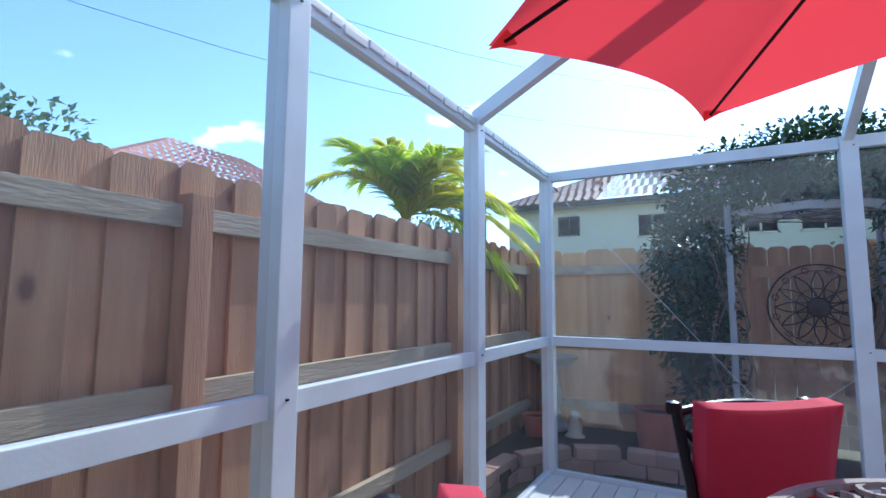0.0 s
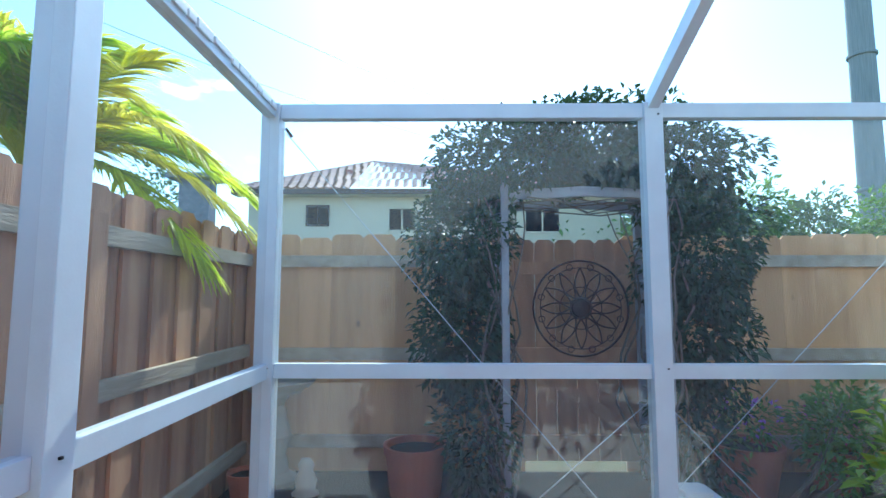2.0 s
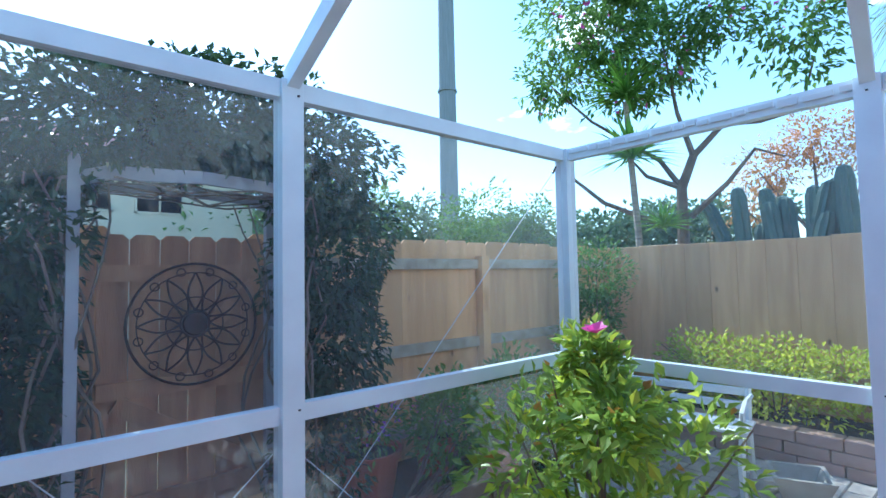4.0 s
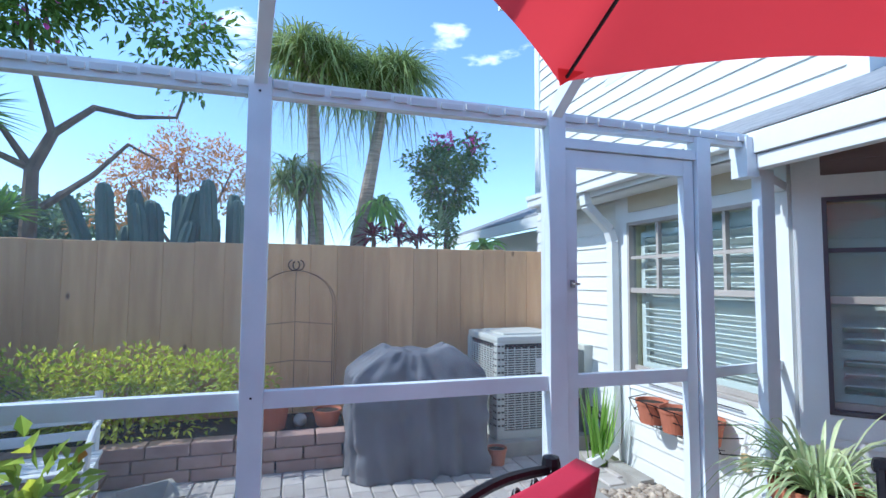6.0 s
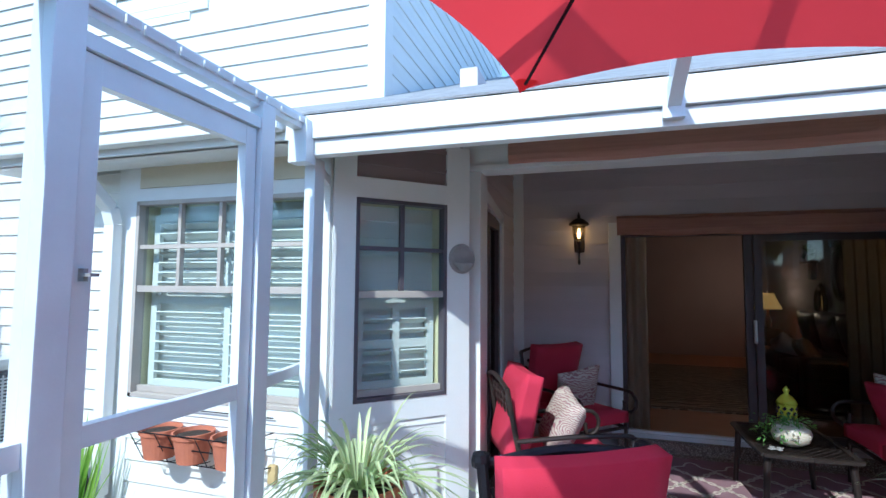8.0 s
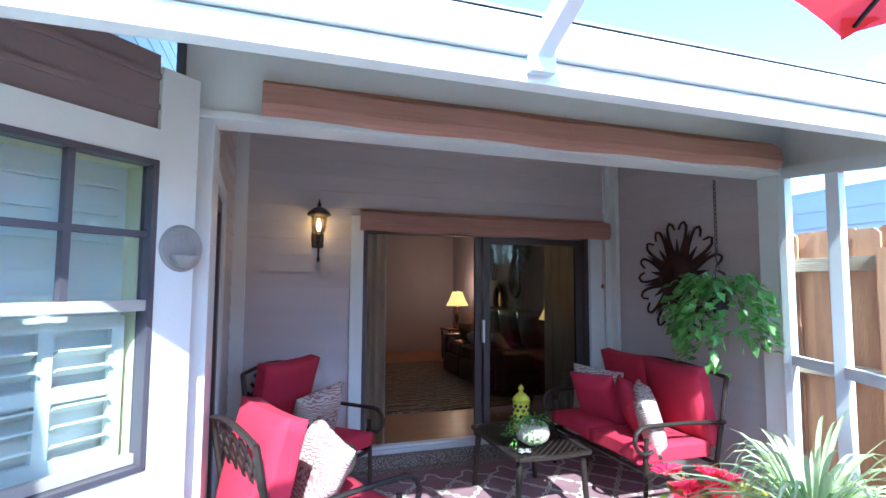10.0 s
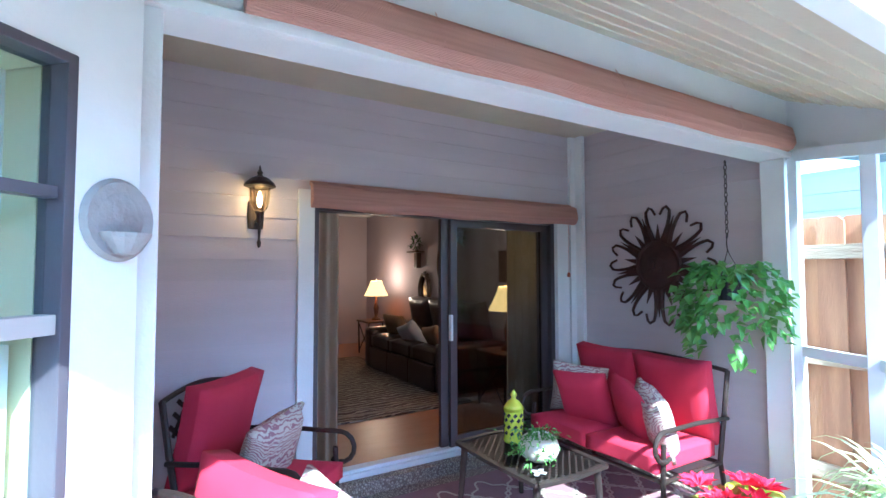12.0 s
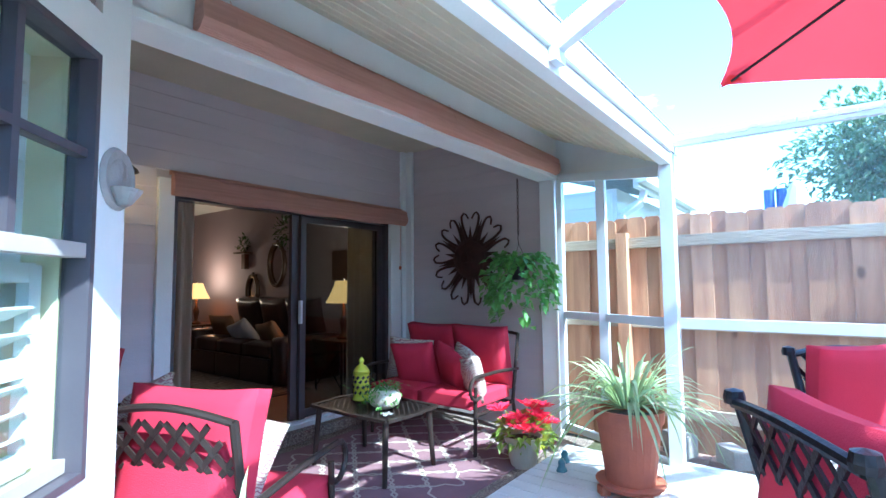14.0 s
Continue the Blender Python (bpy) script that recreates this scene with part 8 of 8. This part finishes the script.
# ---- pieces: siding, decking, paving ----
wall_clad(house, -0.415, 2.845, G, 2.65, -6.699, SIDING_G, 0.132, 0.0, holes=((-0.40, 2.046, G - 0.1, 1.93),))
wall_clad(house, 5.05, 6.66, G, 2.65, -0.541, SIDING_G, 0.132, radians(-90))
wall_clad(house, -6.66, -5.13, G, 2.65, -2.951, SIDING_G, 0.132, radians(90), holes=((-6.07, -5.13, G - 0.1, 2.0),))
wall_clad(house, 3.66, 4.93, G, 0.56, -4.191, SIDING_W, 0.128, depth=0.02)
wall_clad(house, 5.12, 6.6, G, 2.1, -4.241, SIDING_W, 0.128, depth=0.02)
wall_clad(house, UX0 + 0.12, UX1 - 0.12, UZ0 - 0.15, UZ1, UY - 0.021, SIDING_W, 0.15, holes=((4.17, 5.35, 3.59, 4.87),), depth=0.024)
wall_clad(house, -9.4, -5.08, 2.0, UZ1, -UX0 - 0.019, SIDING_W, 0.15, radians(90))
ua = (A1 - A0).normalized()
wall_clad(house, -W1, -W0, G, 0.56, 0.0, SIDING_W, 0.128, AR + math.pi, (A0.x + nw.x * -0.018, A0.y + nw.y * -0.018))

for k in range(31):
    x = 0.07 + k * 0.114
    piece("deck_board", (0.108, 4.62, 0.03), DECK, (x, -2.34, -0.016), deck, bevel=0.003)
paving = structure("paving", CONC, (3.56, 5.62, -3.6, 1.2, G - 0.02, G - 0.004), (4.6, 5.7, -4.16, -3.6, G - 0.02, G - 0.004))
r_ = random.Random(3)
y, row = -4.10, 0
while y < 1.15:
    x = 3.60 + (0.11 if row % 2 else 0.0)
    while x < 5.55:
        w = (0.225, 0.15)[(row * 7 + int(x * 9)) % 3 == 0]
        if not (y < -3.55 and x < 4.6):
            piece("paver", (w - 0.010, 0.142, 0.03), PAVER, (x + w / 2, y + 0.075, G - 0.006 + r_.choice((-0.001, 0, 0.001))), paving, bevel=0.006)
        x += w
    y += 0.152
    row += 1
curb = structure("kerb", CONC, (4.60, 5.00, -4.12, -4.0, G - 0.01, G + 0.05), (3.56, 4.66, -3.62, -3.52, G - 0.01, G + 0.045), bevel=0.008)
# river pebbles in the strip by the window wall
r_ = np.random.RandomState(2)
bm = bmesh.new()
for k in range(520):
    x, y = 3.6 + r_.rand() * 1.0, -4.13 + r_.rand() * 0.5
    s = 0.014 + 0.014 * r_.rand()
    bmesh.ops.create_icosphere(bm, subdivisions=1, radius=1.0, matrix=pose(x, y, G + 0.012 + 0.008 * r_.rand(), 0, 0, r_.rand() * 180) @ Matrix.Diagonal((s * 1.4, s, s * 0.7, 1)))
tagged(part("pebbles", bm, PEBBLE, None, "loose tan river pebbles", smooth=True), "", "gravel", "", "stuff")
